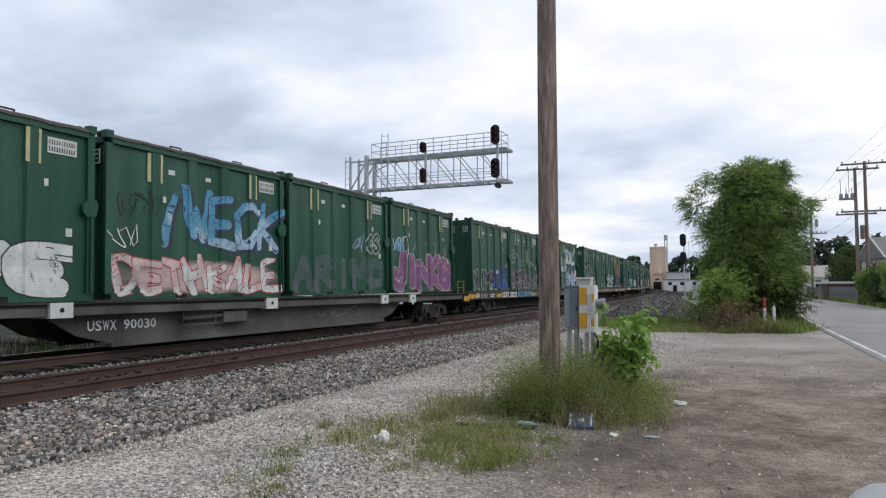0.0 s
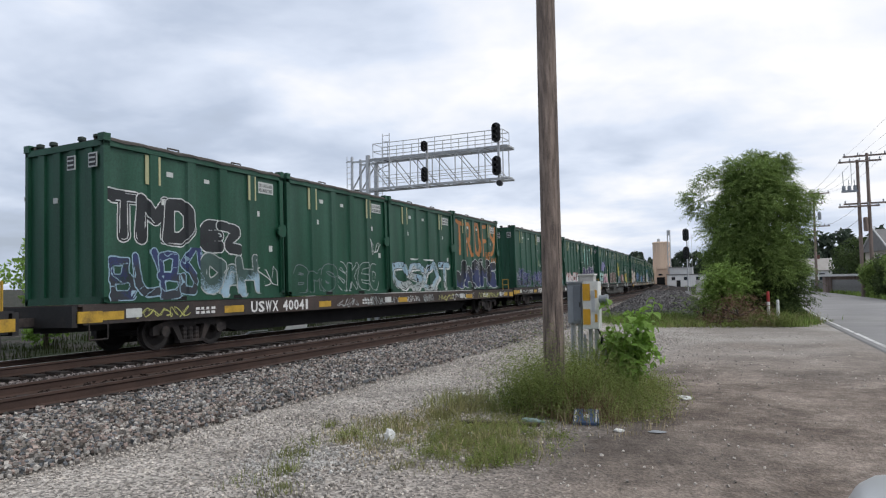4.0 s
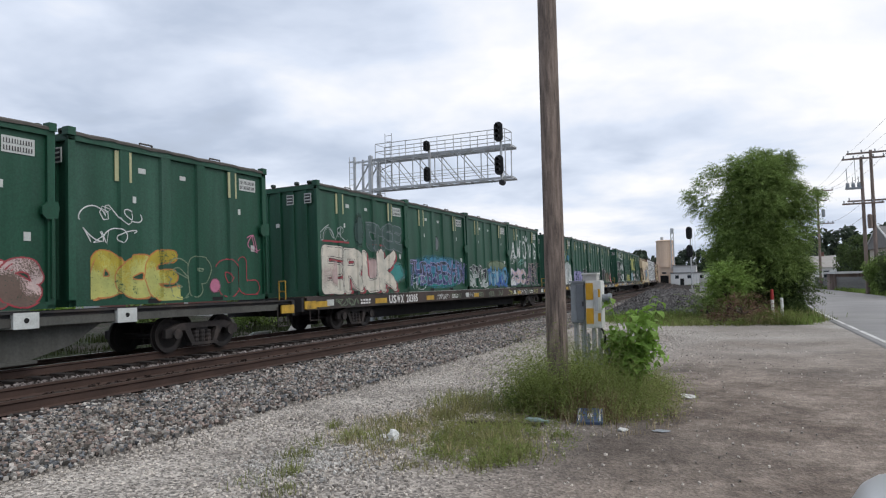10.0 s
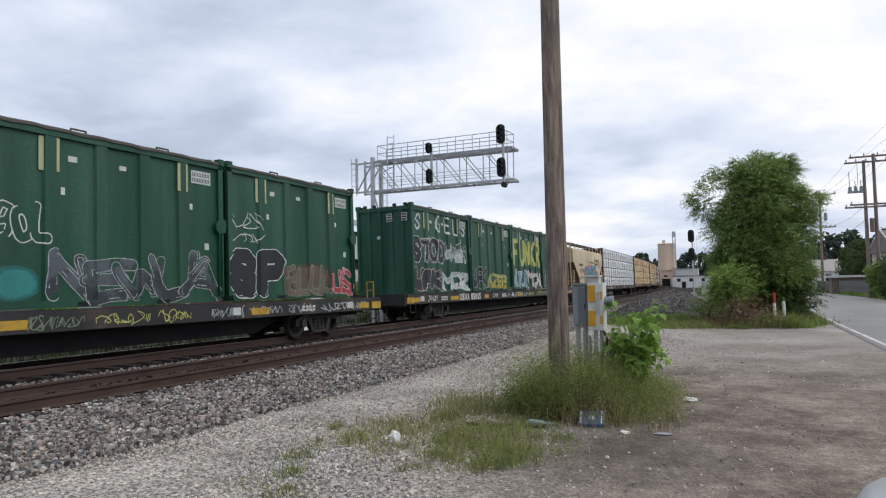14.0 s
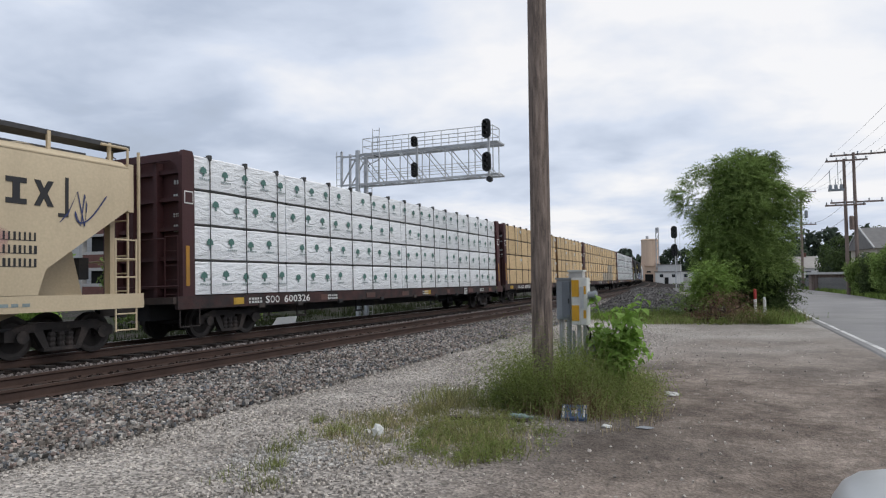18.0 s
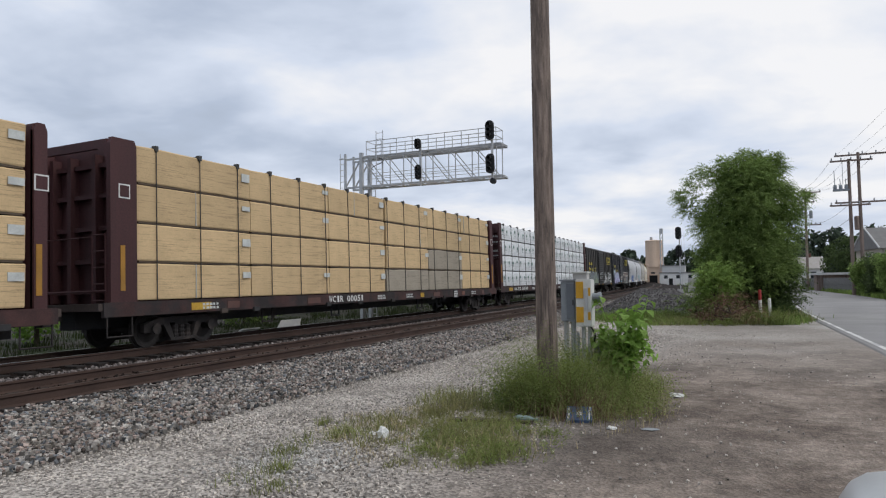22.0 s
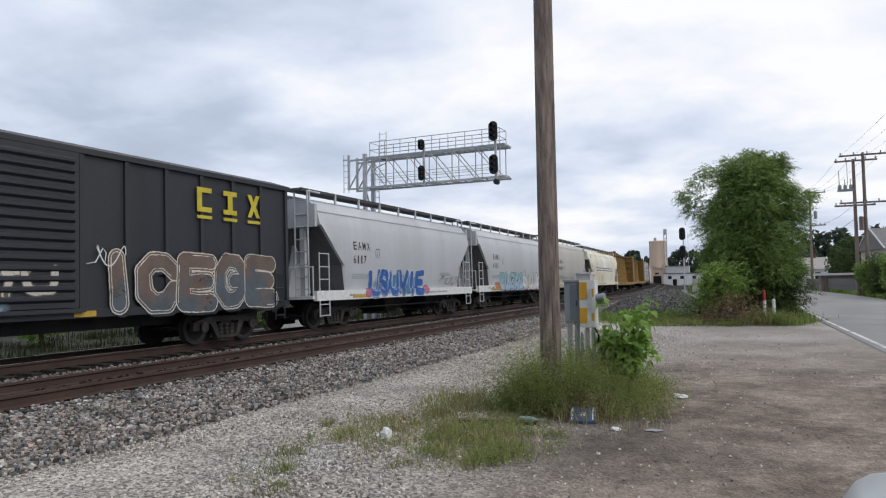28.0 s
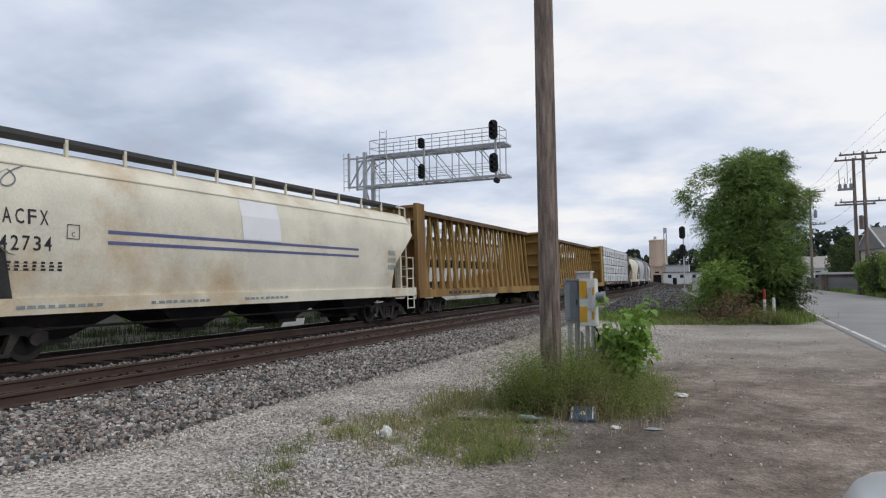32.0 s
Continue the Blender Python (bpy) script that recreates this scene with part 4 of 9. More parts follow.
def flat_car(c, mark, tall, seed):
    """A flat car under four containers; tall: the kind with a deep grey spine between the trucks."""
    th = thing("flat_car", ("grey deep-spined" if tall else "dark weathered") + " railway flat car carrying green containers", "railway car", "flat cars of the train")
    L = 27.0
    rnd = random.Random(seed)
    sillm = SILLRUST if seed % 3 == 0 and not tall else SILL
    part("deck", boxes((0, L, -1.28, 1.28, 1.102, 1.148), (0.02, L - 0.02, -1.19, 1.19, 1.02, 1.102)), sillm, th)
    if tall:
        for side in (-1, 1):
            bm = bmesh.new()
            prism(bm, [(5.6, 1.02), (6.6, 0.42), (7.6, 0.17), (19.2, 0.17), (20.2, 0.42), (21.2, 1.02)], side * 0.80, side * 0.90)
            box(bm, 7.4, 19.4, min(side * 0.78, side * 1.0), max(side * 0.78, side * 1.0), 0.13, 0.2)
            part("spine_web", bm, SPINE, th, "grey spine web")
            part("spine_top", boxes((0.6, L - 0.6, min(side * .5, side * 1.22), max(side * .5, side * 1.22), 0.86, 1.03)), SPINE, th, "grey side rail")
        for x in (5.75, 12.25, 18.75, 21.0):
            ob = part("support_bracket", boxes((x, x + 0.5, -1.29, -0.72, 0.82, 1.13)), PLATE, th, "pale container bracket")
            bm = bmesh.new()
            lathe(bm, [(0.05, 0), (0.05, 0.01)], 10, (x + 0.25, -1.30, 0.98), "y")
            part("hole", bm, HOLE, ob)
        part("brake_gear", tubes(((9.4, -1.05, 0.66), (11.4, -1.05, 0.72), 0.05), ((9.4, -1.05, 0.62), (9.4, -1.05, 0.86), 0.04), ((10.5, -1.05, 0.5), (10.5, -1.05, 0.95), 0.025), ((9.4, -1.05, 0.5), (11.9, -1.05, 0.5), 0.02)), SPINE, th, "grey brake rods")
        part("air_tank", boxes((10.7, 11.6, -1.15, -0.9, 0.52, 0.80)), SPINE, th)
        part("reporting_mark", laid_on(lettered("USWX", 6.85, 7.6, 0.50, 0.72, 0.015), lambda x, z: 0.91, proud=0.006), LETTER, th, "white lettering")
        part("car_number", laid_on(lettered(mark, 7.77, 8.7, 0.50, 0.72, 0.015), lambda x, z: 0.91, proud=0.006), LETTER, th, "white lettering")
        part("graffiti_tag", laid_on(scribbled(15.5, 17.8, 0.4, 0.8, seed), lambda x, z: 0.91, proud=0.008), paint(*C["grey"]), th)
    else:
        for side in (-1, 1):
            bm = boxes((0.1, L - 0.1, min(side * 1.2, side * 1.29), max(side * 1.2, side * 1.29), 0.72, 1.1))
            part("side_sill", bm, sillm, th)
        bm = bmesh.new()
        prism(bm, [(0.2, 1.02), (0.2, 0.55), (4.6, 0.55), (5.6, 0.24), (L - 5.6, 0.24), (L - 4.6, 0.55), (L - 0.2, 0.55), (L - 0.2, 1.02)], -0.42, 0.42)
        part("centre_sill", bm, UNDER, th, "black deep centre sill")
        x0 = 5.2
        part("reporting_mark", laid_on(lettered("USWX", x0, x0 + 1.2, 0.76, 1.07, 0.03), lambda x, z: 1.29, proud=0.006), LETTER, th, "white lettering")
        part("car_number", laid_on(lettered(mark, x0 + 1.38, x0 + 1.38 + (0.2 if mark == "20385" else 0.26) * len(mark), 0.76, 1.07, 0.03), lambda x, z: 1.29, proud=0.006), LETTER, th, "white lettering")
        for x in (0.5, 4.2, 8.4 if mark != "20212" else 11.3, 13.6, 20.3, 25.6):
            part("yellow_reflector", boxes((x, x + rnd.uniform(0.5, 0.9), -1.302, -1.288, 0.80, 0.98)), YELLOWMARK, th, "yellow reflector")
        for k in range(16):
            x = 1.5 + 1.55 * k + rnd.uniform(0, 0.4)
            if 3.0 < x < 8.2:
                continue
            part("graffiti_tag", laid_on(scribbled(x, x + rnd.uniform(0.7, 1.6), 0.76, 1.05, seed * 7 + k, 0.022, rnd.choice([6, 8, 9])), lambda x, z: 1.29, proud=0.007), paint(*C[rnd.choice(["white", "silver", "olive", "silver", "lemon"])]), th)
        for x in (1.15, 12.6, 19.6, 24.9):
            part("white_label", boxes((x, x + rnd.uniform(0.25, 0.45), -1.302, -1.288, 0.82, 1.02)), PLATE, th, "small white label")
        for x in (3.2, 11.0, 22.5):
            part("small_writing", laid_on(bars(x, x + 0.7, 0.8, 1.0, 2, 4, seed), lambda x, z: 1.29, proud=0.006), LETTER, th, "small white writing")
        if mark == "20212":
            graffiti(th, lambda x, z: 1.29, (), (), ("piece", "ZNMKE", 13.8, 17.6, 0.74, 1.09, "white", "silver"), 5)
            part("graffiti_letters", laid_on(lettered("BLEZOEROTTI", x0 + 2.9, x0 + 5.9, 0.76, 1.08, 0.06, 0), lambda x, z: 1.29, proud=0.008), paint(*C["sky"]), th, "blue spray paint")
    for x, o in ((0, -1), (L, 1)):
        part("end_sill", boxes((min(x, x + o * 0.12), max(x, x + o * 0.12), -1.25, 1.25, 0.68, 1.12)), SILL, th)
        bm = tubes(((x + o * -0.25, -1.28, 0.4), (x + o * -0.25, -1.28, 0.95), 0.018), ((x + o * -0.7, -1.28, 0.4), (x + o * -0.7, -1.28, 0.95), 0.018), ((x + o * -0.25, -1.28, 0.4), (x + o * -0.7, -1.28, 0.4), 0.018))
        part("step", bm, TRUCK, th)
        part("end_marker", boxes((min(x + o * 0.02, x - o * 0.55), max(x + o * 0.02, x - o * 0.55), -1.31, -1.27, 0.76, 1.0)), YELLOWMARK, th, "yellow end marker")
    # handbrake frame on the trailing end
    part("handbrake_stand", tubes(((L - 0.1, -1.1, 1.14), (L - 0.1, -1.1, 1.7), 0.02), ((L + 0.1, -0.7, 1.14), (L + 0.1, -0.7, 1.7), 0.02), ((L - 0.1, -1.1, 1.7), (L + 0.1, -0.7, 1.7), 0.02), ((L - 0.1, -1.1, 1.4), (L + 0.1, -0.7, 1.4), 0.02)), YELLOWMARK, th, "yellow handbrake stand")
    coupler(th, -0.75, 0.1)
    coupler(th, L - 0.1, L + 0.75)
    trucks(th, (3.3, L - 3.3))
    MOVERS.append((th, c - 0.6, 0.0))


GREEN_BOXES = [make_container()]
GREEN_BOXES += [copy_thing(GREEN_BOXES[0], Matrix.Identity(4)) for _ in range(31)]
for i, c in enumerate(STARTS):
    flat_car(c, MARKS[i], i in (0, 4), i + 1)
    gap = 6.46 if i in (0, 4) else 6.36
    for k in range(4):
        container(GREEN_BOXES[i * 4 + k], c + k * gap + SHIFTED.get((i, k), 0.0), LOADS[i][k], i * 4 + k + 1)

# ---- lumber cars ----
LUMBER = material("sawn_lumber", (0.56, 0.405, 0.225), 0.85, 0, 0.2, 1.2, 30, 0.2, random_tint=0.12)
LUMBERGREY = material("weathered_lumber", (0.33, 0.29, 0.23), 0.85, 0, 0.2, 1.2, 30, 0.2, random_tint=0.08)
STRAP = material("black_strap", (0.04, 0.038, 0.036), 0.6, 0, 0.2, 5, 30, 0)
SILLMAROON = material("worn_maroon_sill", (0.052, 0.022, 0.02), 0.8, 0, 0.55, 2.5, 30, 0.2, second=(0.024, 0.018, 0.018), second_at=(0.45, 0.58))
# board brown with the shade of the gap mixed into it
STACKEND = material("shaded_brown_end_board", (0.20, 0.12, 0.062), 0.9, 0, 0.4, 6, 40, 0.2)
LOGOGREEN = material("printed_green", (0.075, 0.17, 0.145), 0.6, 0, 0.3, 4, 30, 0)
LOGOGREY = material("printed_grey", (0.22, 0.27, 0.27), 0.6, 0, 0.3, 4, 30, 0)


def wrap_material():
    """White woven wrap, creased and a little glossy."""
    m = material("white_wrap", (0.84, 0.86, 0.875), 0.25, 0, 0.1, 1.2, 30, 0)
    nt = m.node_tree
    N, L = nt.nodes.new, nt.links.new
    b = nt.nodes["Principled BSDF"]
    tc, mp, w, n = N("ShaderNodeTexCoord"), N("ShaderNodeMapping"), N("ShaderNodeTexNoise"), N("ShaderNodeTexNoise")
    mp.inputs["Rotation"].default_value = (0, 0.75, 0)
    mp.inputs["Scale"].default_value = (0.8, 0.8, 3.2)
    L(tc.outputs["Object"], mp.inputs[0])
    w.inputs["Scale"].default_value, w.inputs["Detail"].default_value, w.inputs["Distortion"].default_value = 2.2, 4, 1.2
    n.inputs["Scale"].default_value, n.inputs["Detail"].default_value = 9, 3
    L(mp.outputs[0], w.inputs[0])
    L(tc.outputs["Object"], n.inputs[0])
    ad = N("ShaderNodeMath")
    ad.operation = "MULTIPLY_ADD"
    L(n.outputs[0], ad.inputs[0])
    ad.inputs[1].default_value = 0.25
    L(w.outputs[0], ad.inputs[2])
    bp = N("ShaderNodeBump")
    bp.inputs["Strength"].default_value, bp.inputs["Distance"].default_value = 0.6, 0.09
    L(ad.outputs[0], bp.inputs["Height"])
    L(bp.outputs[0], b.inputs["Normal"])
    return m


WRAP = wrap_material()


def lumber_lines():
    """Sawn boards: thin dark joints between the courses."""
    for m in (LUMBER, LUMBERGREY):
        nt = m.node_tree
        N, L = nt.nodes.new, nt.links.new
        b = nt.nodes["Principled BSDF"]
        src = b.inputs["Base Color"].links[0].from_socket
        tc, mp, w = N("ShaderNodeTexCoord"), N("ShaderNodeMapping"), N("ShaderNodeTexNoise")
        mp.inputs["Scale"].default_value = (0.5, 0.5, 19.0)
        L(tc.outputs["Object"], mp.inputs[0])
        w.inputs["Scale"].default_value, w.inputs["Detail"].default_value = 2.4, 6
        w.inputs["Roughness"].default_value = 0.7
        L(mp.outputs[0], w.inputs[0])
        mr = N("ShaderNodeMapRange")
        mr.inputs[1].default_value, mr.inputs[2].default_value = 0.36, 0.45
        mr.inputs[3].default_value, mr.inputs[4].default_value = 0.55, 1.0
        L(w.outputs[0], mr.inputs[0])
        sc = N("ShaderNodeVectorMath")
        sc.operation = "SCALE"
        L(src, sc.inputs[0])
        L(mr.outputs[0], sc.inputs[3])
        L(sc.outputs[0], b.inputs["Base Color"])


lumber_lines()


def bundle_mesh(length, height, depth, ragged, seed):
    """A stack of boards: bevelled block with slightly uneven courses."""
    rnd = random.Random(seed)
    bm = bmesh.new()
    n = 6
    prev = None
    for k in range(n + 1):
        x = length * k / n
        j = [rnd.uniform(-ragged, ragged) for _ in range(4)]
        e = 0.02 if k in (0, n) else 0
        cur = [bm.verts.new(p) for p in ((x, -depth + 0.012 + e + j[0], 0.03), (x, -depth + e + j[0], 0.06), (x, -depth + e + j[1], height - 0.03), (x, -depth + 0.03 + e + j[1], height + j[2] * 0.5), (x, 0, height + j[3] * 0.5), (x, 0, 0.03))]
        if prev:
            for i in range(6):
                bm.faces.new((prev[i], cur[i], cur[(i + 1) % 6], prev[(i + 1) % 6]))
        else:
            bm.faces.new(cur[::-1])
        prev = cur
    bm.faces.new(prev)
    bmesh.ops.recalc_face_normals(bm, faces=bm.faces[:])
    return bm


def logo_mesh():
    """A plain spreading-tree printed mark."""
    bm = bmesh.new()
    ring = []
    for k in range(18):
        a = math.pi * (1.12 - 1.24 * k / 17)
        r = 0.17 * (1 + 0.13 * math.sin(k * 2.4))
        ring.append((r * math.cos(a), 0.20 + r * math.sin(a)))
    ring += [(0.05, 0.14), (0.035, 0.06), (0.07, 0.0), (-0.06, 0.0), (-0.03, 0.06), (-0.045, 0.14)]
    bm.faces.new([bm.verts.new((x, 0, z)) for x, z in [(0.68 * a, 0.68 * c) for a, c in ring[::-1]]])
    return bm


def lumber_car(c0, c1, kind, mark, brk, grey=(), seed=1, gap=0.16, lead=0.46, tail=0.46, mark_x=2.6):
    """A centre-beam car between bulkheads; c0 and c1 are where its load begins and ends."""
    th = thing("lumber_car", "maroon centre-beam railway car loaded with " + ("white wrapped lumber bundles" if kind == "wrap" else "bare tan lumber stacks"), "railway car", "lumber cars of the train")
    rnd = random.Random(seed)
    load = c1 - c0
    a, e = -lead, load + tail          # outer faces of the bulkheads; x = 0 where the load begins
    part("floor", boxes((a - 0.3, e + 0.3, -1.35, 1.35, 0.92, 1.08)), SILLRUST, th)
    for side in (-1, 1):
        part("side_sill", boxes((a - 0.2, e + 0.2, min(side * 1.3, side * 1.4), max(side * 1.3, side * 1.4), 0.78, 1.1)), SILLMAROON, th)
    part("centre_sill", boxes((a, e, -0.25, 0.25, 0.5, 0.95)), SILL, th)
    part("centre_beam", boxes((0, load, -0.06, 0.06, 1.08, 4.6)), MAROON, th)
    for x0, x1, o in ((a, -0.05, -1), (load + 0.05, e, 1)):
        # the end sheet stands close to the load, framed by side plates and a header
        face = x1 - 0.1 if o < 0 else x0 + 0.1
        bh = part("bulkhead", boxes((min(face, face - o * 0.1), max(face, face - o * 0.1), -1.3, 1.3, 1.08, 4.72)), MAROON, th, "maroon steel bulkhead")
        for side in (-1, 1):
            bm = bmesh.new()
            prism(bm, [(x0, 1.08), (x1, 1.08), (x1, 4.6), (x1 - 0.06, 4.74), (x0 + 0.06, 4.74), (x0, 4.6)], side * 1.24, side * 1.36)
            part("bulkhead_post", bm, MAROON, bh)
        out = x0 if o < 0 else x1
        bm = boxes((min(out, out - o * 0.08), max(out, out - o * 0.08), -1.24, 1.24, 4.5, 4.7))
        for side in (-1, 1):
            prism(bm, [(side * 1.24, 4.5), (side * 0.95, 4.5), (side * 1.14, 4.4), (side * 1.24, 4.15)], min(out, out - o * 0.06), max(out, out - o * 0.06), "x")
        part("bulkhead_header", bm, MAROON, bh)
        for z in (1.3, 2.0, 2.75, 3.5, 4.2):
            part("bulkhead_rail", boxes((min(face, face + o * 0.14), max(face, face + o * 0.14), -1.24, 1.24, z, z + 0.1)), MAROON, bh)
        for y in (-0.42, 0.4, 1.0):
            part("bulkhead_stiffener", boxes((min(face, face + o * 0.22), max(face, face + o * 0.22), y, y + 0.12, 1.1, 4.5)), MAROON, bh)
        bars_ = [((out, -1.2, 1.0), (out, -1.2, 2.6), 0.018), ((out, -0.78, 1.0), (out, -0.78, 2.6), 0.018)] + [((out, -1.2, 1.15 + 0.36 * k), (out, -0.78, 1.15 + 0.36 * k), 0.016) for k in range(5)]
        part("end_ladder", tubes(*bars_), MAROON, bh)
        part("end_rail", tubes(((out, -1.24, 1.35), (out, 1.24, 1.35), 0.025), ((out, -0.78, 2.55), (out, 1.24, 2.55), 0.014)), MAROON, bh)
        for zz, hh, n in ((3.92, 0.16, 4), (3.55, 0.16, 5), (3.1, 0.12, 6), (2.72, 0.22, 5)):
            bm = bars(-1.15, -0.75, zz, zz + hh, 1 if hh < 0.2 and n == 4 else 2, n, n)
            for v in bm.verts:
                v.co = Vector((face + o * 0.006, v.co.x, v.co.z))
            part("end_writing", bm, PLATE, bh, "small white writing")
        part("grab_iron", tubes(((out, 0.9, 4.72), (out + o * 0.1, 0.9, 4.76), 0.015), ((out + o * 0.1, 0.9, 4.76), (out + o * 0.1, 1.15, 4.76), 0.015), ((out + o * 0.1, 1.15, 4.76), (out, 1.15, 4.72), 0.015)), MAROON, bh)
        xm = (x0 + x1) / 2
        part("notice_frame", boxes((xm - 0.14, xm + 0.16, -1.368, -1.355, 3.4, 3.72)), LETTER, bh, "white framed notice")
        part("notice", boxes((xm - 0.11, xm + 0.13, -1.374, -1.366, 3.43, 3.69)), MAROON, bh)
        part("yellow_strip", boxes((xm - 0.1, xm + 0.02, -1.37, -1.355, 1.35, 2.35)), paint(0.35, 0.17, 0.02), bh, "worn yellow strip")
    hs = (4.72 - 1.1) / 4
    # columns of bundles on both sides of the beam
    cols = []
    xs = [0.02] + brk + [load - 0.02]
    for x0, x1 in zip(xs, xs[1:]):
        n = max(1, round((x1 - x0) / 3.7))
        w = (x1 - x0) / n
        cols += [(x0 + w * k, x0 + w * (k + 1) - (0.03 if k < n - 1 else (gap if x1 < load - 1 else 0.05))) for k in range(n)]
    first = {}
    lg = None
    for ci, (x0, x1) in enumerate(cols):
        for r in range(4):
            mat = WRAP if kind == "wrap" else (LUMBERGREY if (ci, r) in grey else LUMBER)
            z = 1.1 + r * hs
            w = x1 - x0
            ob = part("lumber_package", bundle_mesh(w, hs - 0.035, 1.22, 0.012 if kind == "wrap" else 0.018, seed * 90 + ci * 4 + r), mat, th, "white wrapped bundle" if kind == "wrap" else "strapped lumber stack", kind == "wrap")
            ob.location = (x0, -0.07, z)
            if r:
                part("bunk", boxes((x0 + 0.05, x1 - 0.05, -1.27, -0.1, z - 0.018, z + 0.02)), STRAP if kind == "wrap" else paint(0.09, 0.06, 0.035), th)
            if kind == "wrap":
                k = 0
                x = x0 + 0.3 + 0.22 * ((r + ci) % 3)
                while x < x1 - 0.2:
                    if lg is None:
                        lg = part("printed_mark", logo_mesh(), LOGOGREEN, th, "dark green printed mark")
                        lg.location = (x, -1.316, z + 0.36)
                    else:
                        share("printed_mark", lg, pose(x, -1.316, z + 0.36 + rnd.uniform(-0.05, 0.05)), th)
                    if r < 4 and rnd.random() < 0.8:
                        o = part("printed_writing", laid_on(bars(x - 0.15, x + 0.24, z + 0.26, z + 0.32, 1, 5, ci + r), lambda x, z: 1.312), LOGOGREY, th) if (ci, r) == (0, 0) and k == 0 else None
                        if o:
                            first["w"] = (o, x, z)
                        elif "w" in first:
                            share("printed_writing", first["w"][0], pose(x - first["w"][1], 0, z - first["w"][2]), th)
                    x += 0.8
                    k += 1
            else:
                if rnd.random() < 0.85:
                    part("paper_tag", boxes((x1 - 0.36, x1 - 0.04, -1.315, -1.30, z + 0.53 + rnd.uniform(-0.06, 0.06), z + 0.70)), PLATE, th, "white paper tag")
                for k in range(3):
                    xx = x0 + w * (0.12 + 0.33 * k) + rnd.uniform(-0.15, 0.15)
                    if rnd.random() < 0.08:
                        part("thin_band", boxes((xx, xx + 0.012, -1.312, -1.28, z + 0.03, z + hs - 0.03)), PLATE, th)
            far = share("lumber_package", ob, pose(x1, 0.07, z, 0, 0, 180), th)
            far["label"] = ob["label"]
        if gap > 0.5 and abs(x0 - brk[0]) < 0.01:
            # thin sheet over the stack end, coloured as the shaded gap shows it
            part("stack_end", boxes((x0 - 0.008, x0 + 0.002, -1.25, -0.1, 1.12, 4.7)), STACKEND, th, "brown end board of the stack, darkened for shade")
    # tie-down straps over the whole load
    for k in range(int(load / 1.4)):
        xx = 0.55 + 1.4 * k
        if any(q - gap - 0.05 < xx < q + 0.05 for q in brk):
            continue
        st = part("strap", boxes((xx, xx + 0.016, -1.325, -1.305, 1.1, 4.72), (xx, xx + 0.016, -1.32, 0, 4.715, 4.73)), STRAP, th, "dark tie-down strap")
        part("corner_guard", boxes((xx - 0.035, xx + 0.06, -1.335, -1.22, 4.62, 4.75)), STRAP, st)
    word, number = (mark.split(" ", 1) + [""])[:2]
    cut = mark_x + 2.2 * (len(word) + 0.5) / max(len(mark), 1)
    if number:
        part("reporting_mark", laid_on(lettered(word, mark_x, cut - 0.1, 0.83, 1.04, 0.012), lambda x, z: 1.4, proud=0.014), LETTER, th, "white lettering")
    part("car_number", laid_on(lettered(number or word, cut + 0.1 if number else mark_x, mark_x + 2.2, 0.83, 1.04, 0.012), lambda x, z: 1.4, proud=0.014), LETTER, th, "white lettering")
    for x in (1.9, mark_x + 3.2, 13.0, load - 3.0):
        part("small_writing", laid_on(bars(x, x + 0.6, 0.84, 1.02, 2, 5, int(x)), lambda x, z: 1.4, proud=0.014), PLATE, th, "small white writing")
    for k in range(9):
        x = 0.2 + k * load / 9 + rnd.uniform(0, 1.4)
        if not mark_x - 0.8 < x < mark_x + 2.3:
            part("sill_mark", boxes((x, x + rnd.uniform(0.25, 0.7), -1.412, -1.396, 0.84, 1.02)), rnd.choice([YELLOWMARK, paint(0.16, 0.06, 0.04), paint(0.10, 0.045, 0.035)]), th)
        part("strap_winch", boxes((x + 1.0, x + 1.22, -1.46, -1.39, 0.72, 0.84)), SILL, th)
    part("data_board", boxes((load - 5.2, load - 4.7, -1.415, -1.395, 0.72, 1.1)), INK, th)
    part("data_board_lines", laid_on(bars(load - 5.16, load - 4.74, 0.75, 1.07, 3, 3, 2), lambda x, z: 1.415, proud=0.004), LETTER, th)
    for x in (4.8, 8.4, load - 8, load - 6):
        part("under_rod", tubes(((x, -0.9, 0.35), (x, -0.9, 0.92), 0.03), ((x + 0.45, -0.9, 0.35), (x + 0.45, -0.9, 0.92), 0.03), ((x, -0.9, 0.38), (x + 0.45, -0.9, 0.38), 0.03)), SILL, th)
    for x, o in ((a - 0.2, 1), (e + 0.2, -1)):
        part("step", tubes(((x + o * 0.1, -1.36, 0.35), (x + o * 0.1, -1.36, 0.95), 0.02), ((x + o * 0.75, -1.36, 0.35), (x + o * 0.75, -1.36, 0.95), 0.02), ((x + o * 0.1, -1.36, 0.35), (x + o * 0.75, -1.36, 0.35), 0.02)), TRUCK, th)
    coupler(th, a - 1.0, a - 0.2)
    coupler(th, e + 0.2, e + 1.0)
    trucks(th, (1.6, load - 1.6))
    MOVERS.append((th, c0, 0.0))


lumber_car(244.55, 267.4, "wrap", "SOO 600326", [], seed=1)
lumber_car(270.2, 293.36, "bare", "SOO 601515", [13.57], seed=2, gap=0.72, tail=0.32)
lumber_car(296.02, 318.97, "bare", "WCIR 00051", [11.7], {(3, 0), (4, 0), (4, 1)}, seed=3, lead=0.75, mark_x=7.5)
lumber_car(322.0, 345.5, "wrap", "SOO 601349", [11.9], seed=4)

